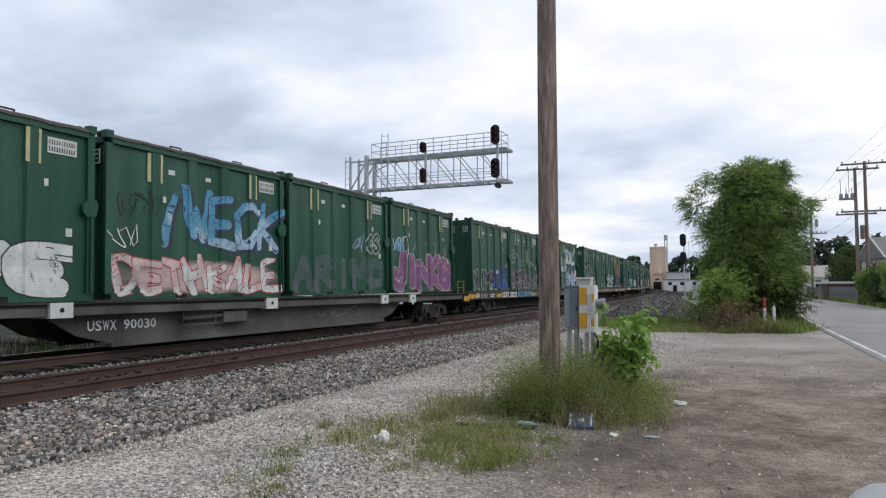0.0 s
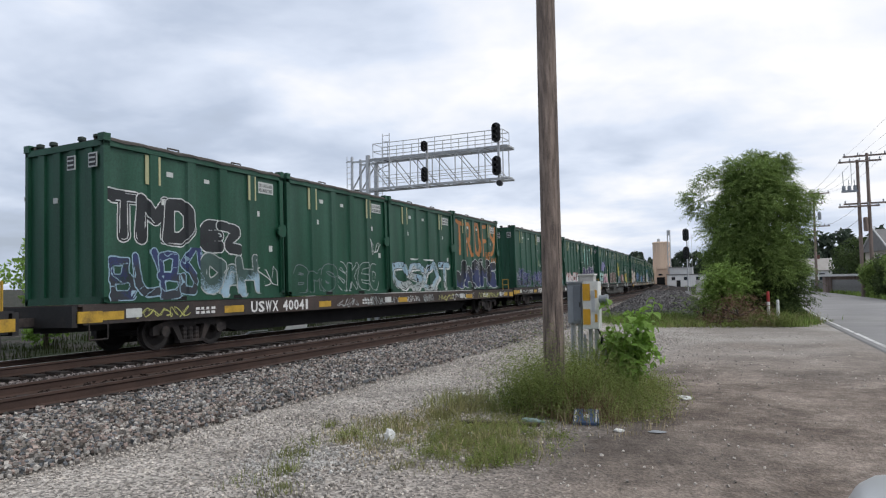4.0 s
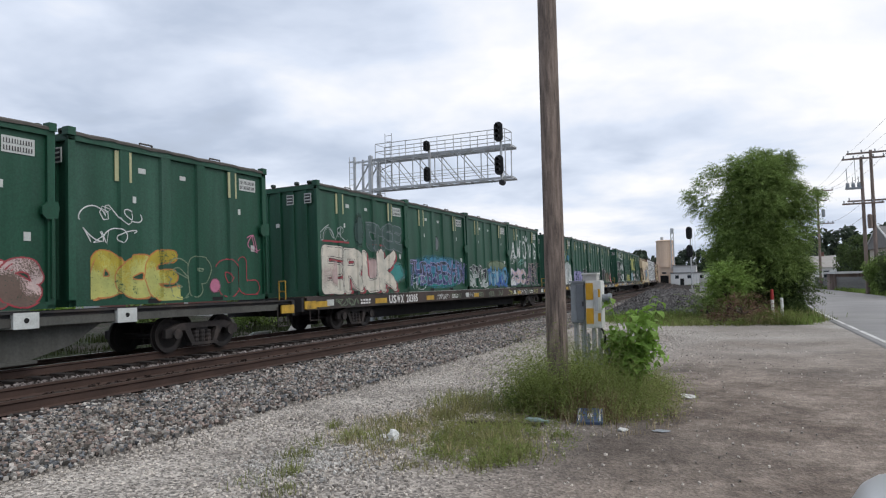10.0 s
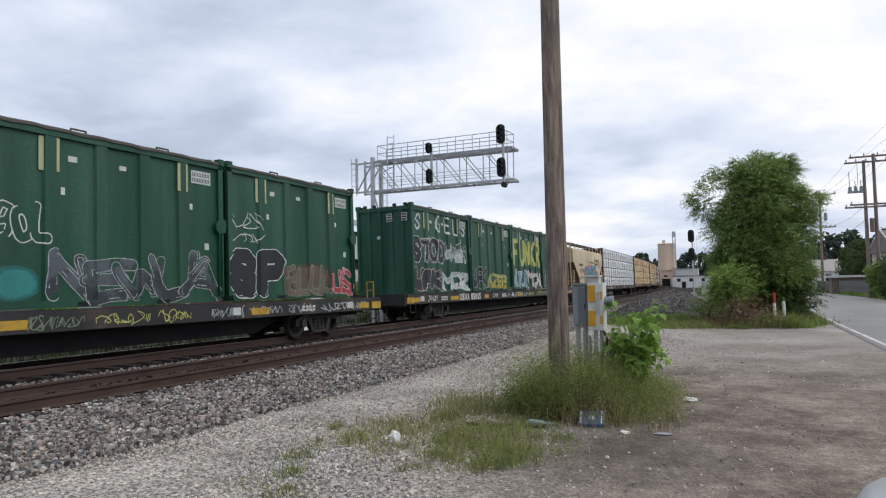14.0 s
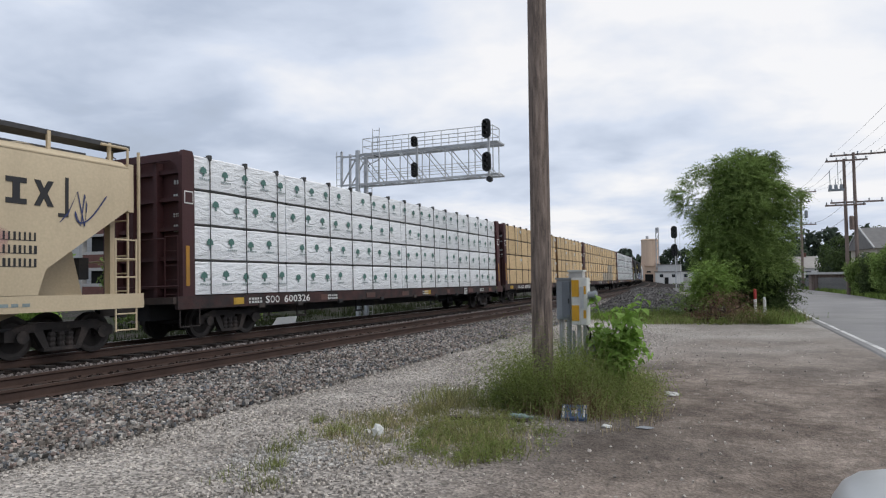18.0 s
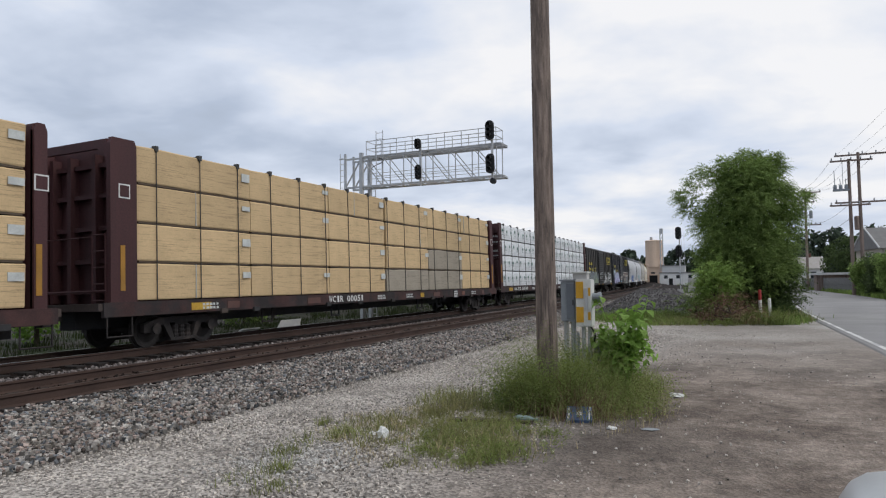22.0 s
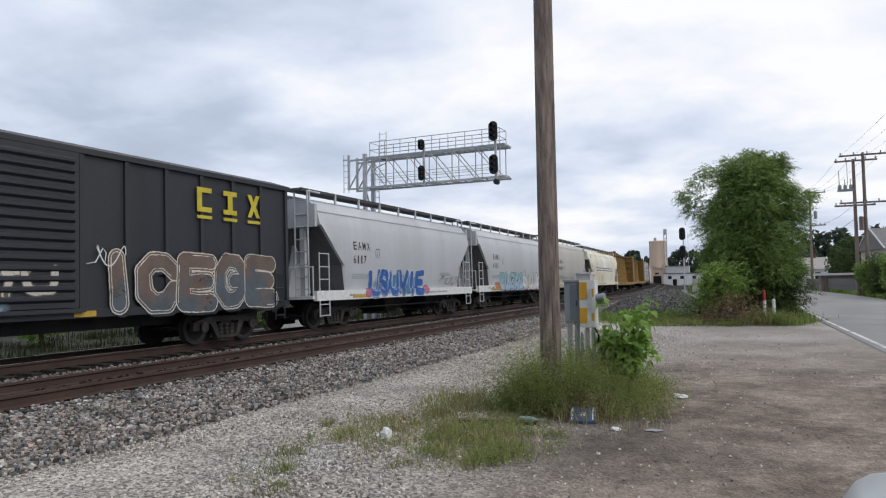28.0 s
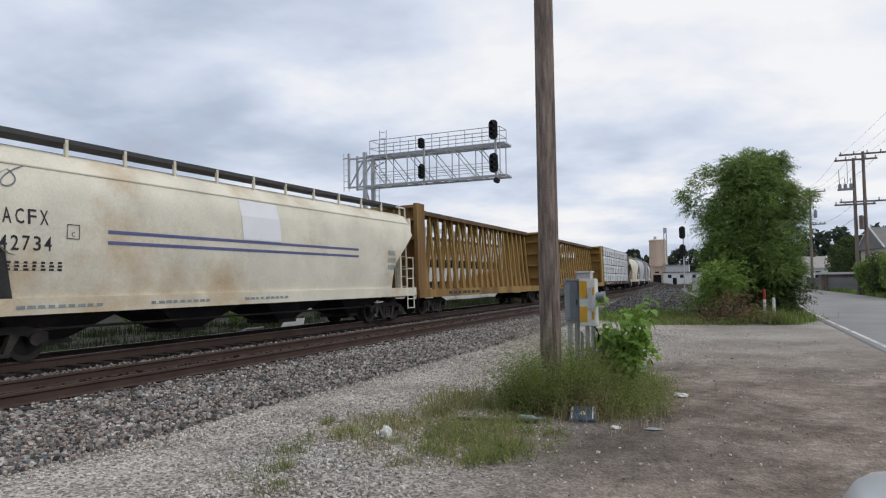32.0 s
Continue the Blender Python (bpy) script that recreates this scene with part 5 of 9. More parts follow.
# ---- yellow empty centre-beam cars ----
YELLOWRUST = material("rusty_yellow_paint", (0.30, 0.185, 0.05), 0.75, 0, 0.3, 0.8, 25, 0.1, second=(0.15, 0.075, 0.025), second_at=(0.5, 0.65), streak=True)


CHORDRUST = material("rusty_chord_paint", (0.14, 0.085, 0.04), 0.8, 0, 0.3, 1.5, 25, 0.1, second=(0.07, 0.045, 0.03), second_at=(0.45, 0.65))


def empty_beam_car(c0, c1):
    th = thing("empty_lumber_car", "rusty yellow empty centre-beam railway car with open truss", "railway car", "empty lumber cars of the train")
    L = c1 - c0
    part("floor", boxes((0, L, -1.35, 1.35, 0.95, 1.08)), YELLOWRUST, th)
    for side in (-1, 1):
        part("side_sill", boxes((0, L, min(side * 1.3, side * 1.4), max(side * 1.3, side * 1.4), 0.75, 1.1)), YELLOWRUST, th)
    for x0, x1 in ((0, 0.75), (L - 0.75, L)):
        bh = part("bulkhead", boxes((x0 + 0.3, x0 + 0.42, -1.3, 1.3, 1.08, 4.7)), YELLOWRUST, th)
        for side in (-1, 1):
            part("bulkhead_post", boxes((x0, x1, min(side * 1.2, side * 1.36), max(side * 1.2, side * 1.36), 1.08, 4.72)), YELLOWRUST, bh)
        for z in (1.6, 2.4, 3.2, 4.0, 4.55):
            part("bulkhead_rail", boxes((x0, x0 + 0.3, -1.28, 1.28, z, z + 0.1)), YELLOWRUST, bh)
    part("top_chord", boxes((0.7, L - 0.7, -0.4, 0.4, 4.5, 4.7)), CHORDRUST, th, "brown rusted top chord")
    n = int((L - 2.0) / 0.84)
    d = (L - 2.0) / (n - 1)
    post = dia = None
    for k in range(n):
        x = 1.0 + d * k
        for side in (-1, 1):
            if post is None:
                # broad at the foot, tapering and leaning in towards the chord
                bm = bmesh.new()
                foot = [bm.verts.new(p) for p in ((-0.2, -0.5, 1.08), (0.2, -0.5, 1.08), (0.2, -0.4, 1.08), (-0.2, -0.4, 1.08))]
                waist = [bm.verts.new(p) for p in ((-0.1, -0.4, 2.3), (0.1, -0.4, 2.3), (0.1, -0.32, 2.3), (-0.1, -0.32, 2.3))]
                head = [bm.verts.new(p) for p in ((-0.09, -0.26, 4.5), (0.09, -0.26, 4.5), (0.09, -0.18, 4.5), (-0.09, -0.18, 4.5))]
                for lo, hi in ((foot, waist), (waist, head)):
                    for q in range(4):
                        bm.faces.new((lo[q], lo[(q + 1) % 4], hi[(q + 1) % 4], hi[q]))
                post = part("post", bm, YELLOWRUST, th)
                post.location = (x, 0, 0)
            else:
                share("post", post, pose(x, 0, 0, 0, 0, 0 if side < 0 else 180), th)
        if k < n - 1:
            if dia is None:
                dia = part("diagonal", tubes(((0.1, 0.05, 1.1), (d - 0.05, 0, 4.5), 0.055)), YELLOWRUST, th)
                dia.location = (x, 0, 0)
            else:
                share("diagonal", dia, pose(x, 0, 0) if k % 2 else pose(x + d, 0, 0, 0, 0, 180), th)
    part("small_writing", laid_on(bars(3, 7, 0.82, 1.02, 1, 7, 9), lambda x, z: 1.4, proud=0.005), INK, th)
    coupler(th, -0.8, 0.1)
    coupler(th, L - 0.1, L + 0.8)
    trucks(th, (2.3, L - 2.3))
    MOVERS.append((th, c0, 0.0))


empty_beam_car(446.9, 466.6)
empty_beam_car(468.8, 490.5)

# ---- boxcars ----
BOXBLUE = material("dark_blue_boxcar_paint", (0.019, 0.021, 0.028), 0.6, 0, 0.3, 0.7, 25, 0.08, second=(0.032, 0.03, 0.031), streak=True)
BOXBLACK = material("black_boxcar_paint", (0.02, 0.019, 0.019), 0.65, 0, 0.3, 0.7, 25, 0.08, second=(0.038, 0.033, 0.029), streak=True)
CARYELLOW = material("yellow_lettering", (0.52, 0.42, 0.03), 0.6, 0, 0.25, 3, 30, 0.02)
BOXWHITE = material("white_boxcar_paint", (0.42, 0.43, 0.43), 0.65, 0, 0.25, 0.7, 25, 0.08, second=(0.28, 0.26, 0.24), streak=True)
BOXBROWN = material("brown_boxcar_paint", (0.12, 0.06, 0.04), 0.7, 0, 0.3, 0.7, 25, 0.08)


def plain_mark(k, x, z, h, y0, y1):
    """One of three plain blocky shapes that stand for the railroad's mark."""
    shapes = ([(0, 0), (8, 0), (8, 2), (2.6, 2), (2.6, 8), (8, 8), (8, 10), (0, 10)],
              [(0, 0), (8, 0), (8, 2), (5.4, 2), (5.4, 8), (8, 8), (8, 10), (0, 10), (0, 8), (2.6, 8), (2.6, 2), (0, 2)],
              [(0, 0), (2.4, 0), (4, 3.2), (5.6, 0), (8, 0), (5.4, 5), (8, 10), (5.6, 10), (4, 6.8), (2.4, 10), (0, 10), (2.6, 5)])
    bm = bmesh.new()
    prism(bm, [(x + a * h / 10, z + c * h / 10) for a, c in shapes[k]], y0, y1)
    return bm


def boxcar(c0, c1, mat, door, specs, logo, label, seed, number=""):
    th = thing("boxcar", label, "railway car", "boxcars of the train")
    L = c1 - c0
    W, z0, z1 = 1.36, 0.98, 4.35
    part("body", boxes((0.03, L - 0.03, -W + 0.06, W - 0.06, z0, z1)), mat, th)
    bm = bmesh.new()
    prism(bm, [(-W - 0.02, z1 - 0.08), (-W - 0.02, z1 + 0.04), (-0.7, z1 + 0.26), (0, z1 + 0.33), (0.7, z1 + 0.26), (W + 0.02, z1 + 0.04), (W + 0.02, z1 - 0.08)], -0.05, L + 0.05, "x")
    part("roof", bm, mat, th)
    rib = None
    d0, d1 = door
    edges = []
    nl, nr = 6, 6
    for k in range(nl + 1):
        edges.append(0.08 + (d0 - 0.16) * k / nl)
    for k in range(nr + 1):
        edges.append(d1 + 0.08 + (L - d1 - 0.2) * k / nr)
    for x in edges:
        for side in (-1, 1):
            if rib is None:
                rib = part("rib", boxes((-0.055, 0.055, -W, -W + 0.07, z0 - 0.02, z1 - 0.06)), mat, th)
                rib.location = (x, 0, 0)
            else:
                share("rib", rib, pose(x, 0, 0, 0, 0, 0 if side < 0 else 180), th)
    part("side_sill", boxes((0.05, L - 0.05, -W, W, 0.86, z0 + 0.06)), mat, th)
    for side in (-1, 1):
        dr = part("door", boxes((d0 + 0.04, d1 - 0.04, min(side * (W + 0.01), side * (W + 0.07)), max(side * (W + 0.01), side * (W + 0.07)), z0 + 0.1, z1 - 0.1)), mat, th, "sliding door with pressed ribs")
        pr = None
        for k in range(15):
            z = z0 + 0.28 + k * 0.2
            if pr is None:
                bm = bmesh.new()
                prism(bm, [(0, -0.075), (side * 0.055, -0.02), (side * 0.055, 0.03), (0, 0.075)], d0 + 0.15, d1 - 0.15, "x")
                pr = part("door_rib", bm, mat, dr)
                pr.location = (0, side * (W + 0.07), z)
            else:
                share("door_rib", pr, pose(0, side * (W + 0.07), z), dr)
        part("door_track", boxes((d0 - 2.2, d1 + 0.1, min(side * W, side * (W + 0.1)), max(side * W, side * (W + 0.1)), z0 + 0.0, z0 + 0.08)), mat, th)
    for x, o in ((0.03, -1), (L - 0.03, 1)):
        pr = None
        for k in range(7):
            z = z0 + 0.3 + k * 0.46
            if pr is None:
                bm = bmesh.new()
                prism(bm, [(0, -0.2), (o * 0.11, -0.09), (o * 0.11, 0.09), (0, 0.2)], -W + 0.14, W - 0.14, "y")
                pr = part("end_corrugation", bm, mat, th)
                pr.location = (x, 0, z)
            else:
                share("end_corrugation", pr, pose(x, 0, z), th)
    for x in (0.35, L - 0.75):
        rungs = [((x, -W - 0.05, z), (x + 0.4, -W - 0.05, z), 0.016) for z in (0.62, 1.02, 1.4, 1.8)] + [((x, -W - 0.05, 0.5), (x, -W - 0.05, 1.9), 0.018), ((x + 0.4, -W - 0.05, 0.5), (x + 0.4, -W - 0.05, 1.9), 0.018)]
        part("ladder", tubes(*rungs), mat, th)
    depth = lambda x, z: W + (0.075 if d0 <= x <= d1 else 0.004)
    for k, s in enumerate(specs):
        graffiti(th, depth, (d0 - 0.001, d0, d1, d1 + 0.001), (), s, seed * 17 + k, k)
    if logo:
        # railroad mark and number as plain yellow shapes
        lx, lz = logo
        for k in range(3):
            x = lx + k * 0.92
            bm = plain_mark(k, x, lz, 0.62, -W - 0.012, -W - 0.002)
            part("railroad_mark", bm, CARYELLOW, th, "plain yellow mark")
            part("mark_underline", boxes((x, x + 0.5, -W - 0.012, -W - 0.002, lz - 0.17, lz - 0.09)), CARYELLOW, th)
        part("number_bars", laid_on(bars(1.1, 3.0, 2.75, 3.1, 1, 4, seed, 0.7), lambda x, z: W, proud=0.008), CARYELLOW, th, "plain yellow bars")
        if number:
            part("car_number", laid_on(lettered(number, 0.9, 5.0, 2.2, 2.55, 0.01, 0.3), lambda x, z: W, proud=0.008), CARYELLOW, th, "yellow lettering")
    for x in (0.5, 6.2, L - 7, L - 1.4):
        part("yellow_reflector", boxes((x, x + 0.5, -W - 0.012, -W + 0.0, 0.88, 1.0)), YELLOWMARK, th)
    part("underframe", boxes((0.3, L - 0.3, -0.35, 0.35, 0.55, 0.9)), SILL, th)
    coupler(th, -0.9, 0.1)
    coupler(th, L - 0.1, L + 0.9)
    trucks(th, (2.3, L - 2.3))
    MOVERS.append((th, c0, 0.0))


boxcar(348.1, 363.95, BOXBLACK, (6.35, 9.55), [("patch", "", 1.4, 6.2, 1.0, 2.0, "olive", ""), (B, "GOOOH", 1.6, 6.2, 1.0, 2.15, "smoke", "silver", "olive"), (P, "OT", 6.8, 8.7, 1.45, 2.2, "silver", "grey"), (P, "UNHIPED", 9.7, 15.3, 1.05, 2.15, "silver", "black", "white"), ("tag", "", 0.3, 1.4, 1.5, 2.2, "silver", "")], (12.3, 3.2), "black boxcar with silver graffiti along its side", 5, "14 6 27")
boxcar(366.05, 382.6, BOXBLUE, (6.45, 9.65), [("patch", "", 0.4, 6.4, 0.9, 2.3, "lilac", ""), (P, "EAAL", 0.8, 6.3, 0.92, 2.4, "pale", "white", "lilac", "navy"), ("patch", "", 6.5, 8.2, 0.92, 1.3, "pale", ""), (P, "OSTU", 6.6, 9.1, 1.3, 1.95, "cream", "brown"), ("block", "ICEGE", 10.0, 15.9, 0.9, 2.3, "brown", "cream", "smoke", "black"), ("tag", "", 9.9, 10.6, 1.9, 2.4, "white", "")], (12.9, 3.35), "dark blue boxcar with blue and brown graffiti", 6, "14 26 70")

# ---- covered hoppers ----
HOPGREY = material("pale_grey_hopper_paint", (0.455, 0.468, 0.485), 0.5, 0, 0.14, 0.5, 20, 0.05, second=(0.40, 0.405, 0.412), streak=True)
HOPWARM = material("warm_grey_hopper_paint", (0.405, 0.388, 0.35), 0.6, 0, 0.12, 0.5, 20, 0.05, second=(0.43, 0.41, 0.37), streak=True)
HOPRUST = material("rust_stained_hopper_paint", (0.66, 0.622, 0.515), 0.65, 0, 0.17, 0.9, 20, 0.06, second=(0.46, 0.335, 0.19), second_at=(0.48, 0.70))
HOPBEIGE = material("beige_hopper_paint", (0.56, 0.46, 0.31), 0.6, 0, 0.15, 0.5, 20, 0.05, second=(0.36, 0.28, 0.18), second_at=(0.5, 0.75), streak=True)
# slope sheets: dirt, plus the underside's shade put into the colour
HOPSLOPE = material("dirty_shaded_slope_sheet", (0.12, 0.12, 0.122), 0.8, 0, 0.25, 0.8, 20, 0.08, second=(0.06, 0.06, 0.06), streak=True)
BEIGESLOPE = material("dirty_shaded_beige_slope", (0.15, 0.12, 0.085), 0.8, 0, 0.3, 0.8, 20, 0.08, second=(0.07, 0.06, 0.045), streak=True)
SEAM = material("rusty_seam", (0.39, 0.385, 0.375), 0.85, 0, 0.4, 2, 20, 0)
WALKWAY = material("walkway_steel", (0.055, 0.055, 0.058), 0.7, 0.2, 0.3, 4, 30, 0.1)
STRIPEBLUE = material("blue_stripe_paint", (0.10, 0.11, 0.24), 0.6, 0, 0.2, 3, 30, 0)
ROUND = [(0.0, 4.27), (0.8, 4.25), (1.12, 4.11), (1.38, 3.78), (1.49, 3.3), (1.53, 2.7), (1.51, 2.05), (1.46, 1.5), (1.42, 1.15)]
CHINED = [(0.0, 4.40), (0.8, 4.36), (1.15, 4.24), (1.36, 3.95), (1.46, 3.5), (1.52, 2.9), (1.52, 2.1), (1.50, 1.95), (1.36, 1.15)]
SQUARE = [(0.0, 4.36), (0.8, 4.30), (1.3, 4.16), (1.5, 4.02), (1.52, 3.95), (1.52, 3.2), (1.52, 2.3), (1.52, 1.7), (1.5, 1.25)]


def section_depth(sec):
    def depth(x, z):
        for (ya, za), (yb, zb) in zip(sec, sec[1:]):
            if zb <= z <= za:
                return yb + (ya - yb) * (z - zb) / (za - zb)
        return sec[-1][0] if z < sec[-1][1] else sec[1][0]
    return depth


def hopper(c0, c1, sec, mat, sillmat, label, marks, specs, bays=3, seed=1, run_top=3.35, foot=1.15, low=2.9, posts=False):
    th = thing("hopper_car", label, "railway car", "hopper cars of the train")
    L = c1 - c0
    x_hi = 0.5 if posts else 0.35
    top = sec[0][1]
    deck = top + 0.18
    mid = foot + 0.95 if not posts else foot + 0.5

    def zlow(x):
        d = min(x, L - x)
        if d >= low:
            return foot
        if d >= low - 0.15:
            return foot + (mid - foot) * (low - d) / 0.15
        return mid + (run_top - mid) * (low - 0.15 - d) / (low - 0.15 - x_hi)

    stations = [x_hi, x_hi + 0.05] + [x_hi + (low - 0.15 - x_hi) * k / 6 for k in range(1, 7)] + [low]
    stations = stations + [low + (L - 2 * low) * k / 10 for k in range(1, 10)] + [L - x for x in stations[::-1]]
    bm, slopes = bmesh.new(), (bmesh.new(), bmesh.new())
    prev, x_prev = None, 0.0
    full = [(-y, z) for y, z in sec[::-1]] + [(y, z) for y, z in sec[1:]]
    for x in stations:
        zl = zlow(x)
        cur = [bm.verts.new((x, y, max(z, zl))) for y, z in full]
        if prev:
            for k in range(len(cur) - 1):
                bm.faces.new((prev[k], prev[k + 1], cur[k + 1], cur[k]))
            if min(x, L - x) < low + 0.01 and max(zlow(x), zlow(x_prev)) > foot + 0.01:
                slope = slopes[0 if x < L / 2 else 1]
                slope.faces.new([slope.verts.new(q.co) for q in (prev[-1], prev[0], cur[0], cur[-1])])
            else:
                bm.faces.new((prev[-1], prev[0], cur[0], cur[-1]))
        else:
            bm.faces.new(cur)
        prev, x_prev = cur, x
    bm.faces.new(prev[::-1])
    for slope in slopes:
        part("slope_sheet", slope, HOPSLOPE if posts != "beige" else BEIGESLOPE, th, "slope sheet darkened by dirt and painted shade")
    bmesh.ops.dissolve_degenerate(bm, dist=0.0005, edges=bm.edges[:])
    bmesh.ops.recalc_face_normals(bm, faces=bm.faces[:])
    body = part("body", bm, mat, th, smooth=True)
    for side in (-1, 1):
        y0, y1 = sorted((side * 1.36, side * 1.5))
        part("side_sill", boxes((0.1, L - 0.1, y0, y1, 0.92, 1.24)), sillmat, th)
        y0, y1 = sorted((side * (sec[2][0] - 0.02), side * (sec[3][0] + 0.02)))
        part("roof_eave", boxes((x_hi, L - x_hi, y0, y1, sec[3][1] - 0.012, sec[3][1] + 0.02)), mat, th)
        ys = sorted((side * 0.45, side * 1.02))
        wk = part("roof_walkway", boxes((0.05, L - 0.05, ys[0], ys[1], deck, deck + 0.1)), WALKWAY, th, "dark steel roof walkway")
        n = int(L / 1.5)
        leg = None
        for k in range(n + 1):
            x = x_hi + 0.1 + (L - 2 * x_hi - 0.2) * k / n
            if leg is None:
                leg = part("walkway_leg", boxes((-0.035, 0.035, min(side * 0.98, side * 1.04), max(side * 0.98, side * 1.04), deck - 0.35, deck + 0.08)), mat, wk)
                leg.location = (x, 0, 0)
            else:
                share("walkway_leg", leg, pose(x, 0, 0), wk)
    for k in range(5):
        x = 2.0 + (L - 4.0) * k / 4
        bm = bmesh.new()
        lathe(bm, [(0.32, top - 0.02), (0.32, top + 0.08), (0.2, top + 0.12)], 14, (x, 0, 0))
        part("roof_hatch", bm, mat, th)
    # ends: platform, slope-sheet props, ladders, railings
    for x, o in ((0.0, 1), (L, -1)):
        X = lambda d: x + o * d
        part("end_platform", boxes((min(X(0), X(1.3)), max(X(0), X(1.3)), -1.4, 1.4, 0.98, 1.08)), sillmat, th)
        for y in (-0.85, 0.85):
            part("slope_prop", boxes((min(X(x_hi - 0.1), X(x_hi + 0.02)), max(X(x_hi - 0.1), X(x_hi + 0.02)), y - 0.09, y + 0.09, 1.08, run_top + 0.05)), mat, th)
        part("slope_gusset", (lambda bm: (prism(bm, [(X(0.5), 1.08), (X(2.6), 1.08), (X(1.0), 3.0)], -0.06, 0.06), bm)[1])(bmesh.new()), mat, th)
        part("end_head", boxes((min(X(x_hi - 0.13), X(x_hi + 0.01)), max(X(x_hi - 0.13), X(x_hi + 0.01)), -sec[3][0], sec[3][0], run_top - 0.06, top - 0.25)), mat, th)
        bars_ = []
        for dx in (0.28, 0.82):
            bars_.append(((X(dx), -1.47, 0.42), (X(dx), -1.47, 2.45 if dx < 0.5 else 2.45), 0.024))
        for z in (0.45, 0.8, 1.2, 1.6, 2.0, 2.42):
            bars_.append(((X(0.28), -1.47, z), (X(0.82), -1.47, z), 0.018))
        part("corner_ladder", tubes(*bars_), mat, th)
        bars_ = [((X(0.2), -0.62, 1.08), (X(0.2), -0.62, deck), 0.03), ((X(0.2), -1.12, 1.08), (X(0.2), -1.12, deck), 0.03), ((X(0.2), -1.12, deck), (X(0.9), -1.12, deck), 0.03)]
        bars_ += [((X(0.2), -1.12, 1.3 + 0.4 * k), (X(0.2), -0.62, 1.3 + 0.4 * k), 0.018) for k in range(8)]
        part("end_ladder", tubes(*bars_), mat, th)
        part("end_railing", tubes(((X(0.1), -1.35, 2.0), (X(0.1), 1.35, 2.0), 0.022), ((X(0.1), 1.35, 1.05), (X(0.1), 1.35, 4.2), 0.035), ((X(0.1), -1.35, 1.05), (X(0.1), -1.35, 4.45 if posts else 2.0), 0.04 if posts else 0.025)), mat, th)
        part("brake_box", boxes((min(X(0.25), X(0.5)), max(X(0.25), X(0.5)), 0.1, 0.6, 1.6, 2.1)), SILL, th)
    span = (L - 2 * low + 1.2) / bays
    for k in range(bays):
        xa = low - 0.6 + span * k
        bm = bmesh.new()
        tops = [(xa + 0.05, -1.2, 1.16), (xa + span - 0.05, -1.2, 1.16), (xa + span - 0.05, 1.2, 1.16), (xa + 0.05, 1.2, 1.16)]
        xm = xa + span / 2
        lows = [(xm - 0.35, -0.5, 0.36), (xm + 0.35, -0.5, 0.36), (xm + 0.35, 0.5, 0.36), (xm - 0.35, 0.5, 0.36)]
        a, b = [bm.verts.new(p) for p in tops], [bm.verts.new(p) for p in lows]
        for i in range(4):
            bm.faces.new((a[i], a[(i + 1) % 4], b[(i + 1) % 4], b[i]))
        bm.faces.new(b)
        bm.faces.new(a[::-1])
        # black paint on the bays stands in for shade below the car
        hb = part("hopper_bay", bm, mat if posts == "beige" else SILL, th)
        part("outlet_gate", boxes((xm - 0.42, xm + 0.42, -0.62, 0.62, 0.28, 0.38)), TRUCK, hb)
    part("brake_pipe", tubes(((1.5, -1.0, 0.62), (L - 1.5, -1.0, 0.60), 0.03)), sillmat if seed == 3 else SILL, th)
    depth = section_depth(sec)
    # welded seams between the side panels
    if marks and mat is not HOPRUST and sec is not SQUARE:
        for q in range(1, 7):
            x = low + 0.3 + (L - 2 * low - 0.6) * q / 7
            seam = bmesh.new()
            seam.faces.new([seam.verts.new(p) for p in ((x, 0, 1.26), (x + 0.014, 0, 1.26), (x + 0.014, 0, 3.72), (x, 0, 3.72))])
            part("panel_seam", laid_on(seam, depth, (), [z for _, z in sec[1:-1]], 0.004), SEAM, th)
    # dirty roof edge above the eaves, painted data plate, rows of sill writing
    if marks:
        px_ = marks[0][2] + 0.35
        part("data_frame", laid_on((lambda bm: ([bm.faces.new([bm.verts.new(p) for p in ((a, 0, c), (b, 0, c), (b, 0, d), (a, 0, d))]) for a, b, c, d in ((px_, px_ + 0.28, 2.4, 2.415), (px_, px_ + 0.28, 2.68, 2.695), (px_, px_ + 0.015, 2.415, 2.68), (px_ + 0.265, px_ + 0.28, 2.415, 2.68))], bm)[1])(bmesh.new()), depth, (), (), 0.02), INK, th, "thin black data frame")
        part("data_letter", laid_on(lettered("C", px_ + 0.09, px_ + 0.19, 2.45, 2.54), depth, (), (), 0.02), INK, th)
        for q in range(3):
            x = 2.0 + q * 3.1
            part("sill_writing", laid_on(bars(x, x + 1.9, 1.02, 1.12, 1, 9, q), lambda x, z: 1.5, (), (), 0.008), paint(0.30, 0.12, 0.10) if seed == 3 else LOGOGREY, th)
    cuts = [z for _, z in sec[1:-1]]
    for text, x0, x1, z0, z1, m in marks:
        bm = lettered(text, x0, x1, z0, z1, 0.007, gap=0.3) if text else bars(x0, x1, z0, z1, 3, 9, seed, 0.7)
        part("car_marking" if text else "small_writing", laid_on(bm, depth, (), cuts, 0.008), m, th, "stencilled lettering")
    for k, s in enumerate(specs):
        graffiti(th, lambda x, z: max(depth(x, z), 1.505) if z < 1.245 else depth(x, z), (), cuts + [1.243, 1.247], s, seed * 13 + k + 400, k)
    if mat is not HOPRUST:
        part("yellow_reflector", boxes((2.2, 3.4, -1.512, -1.49, 0.97, 1.07)), YELLOWMARK, th)
    coupler(th, -0.6, 0.1)
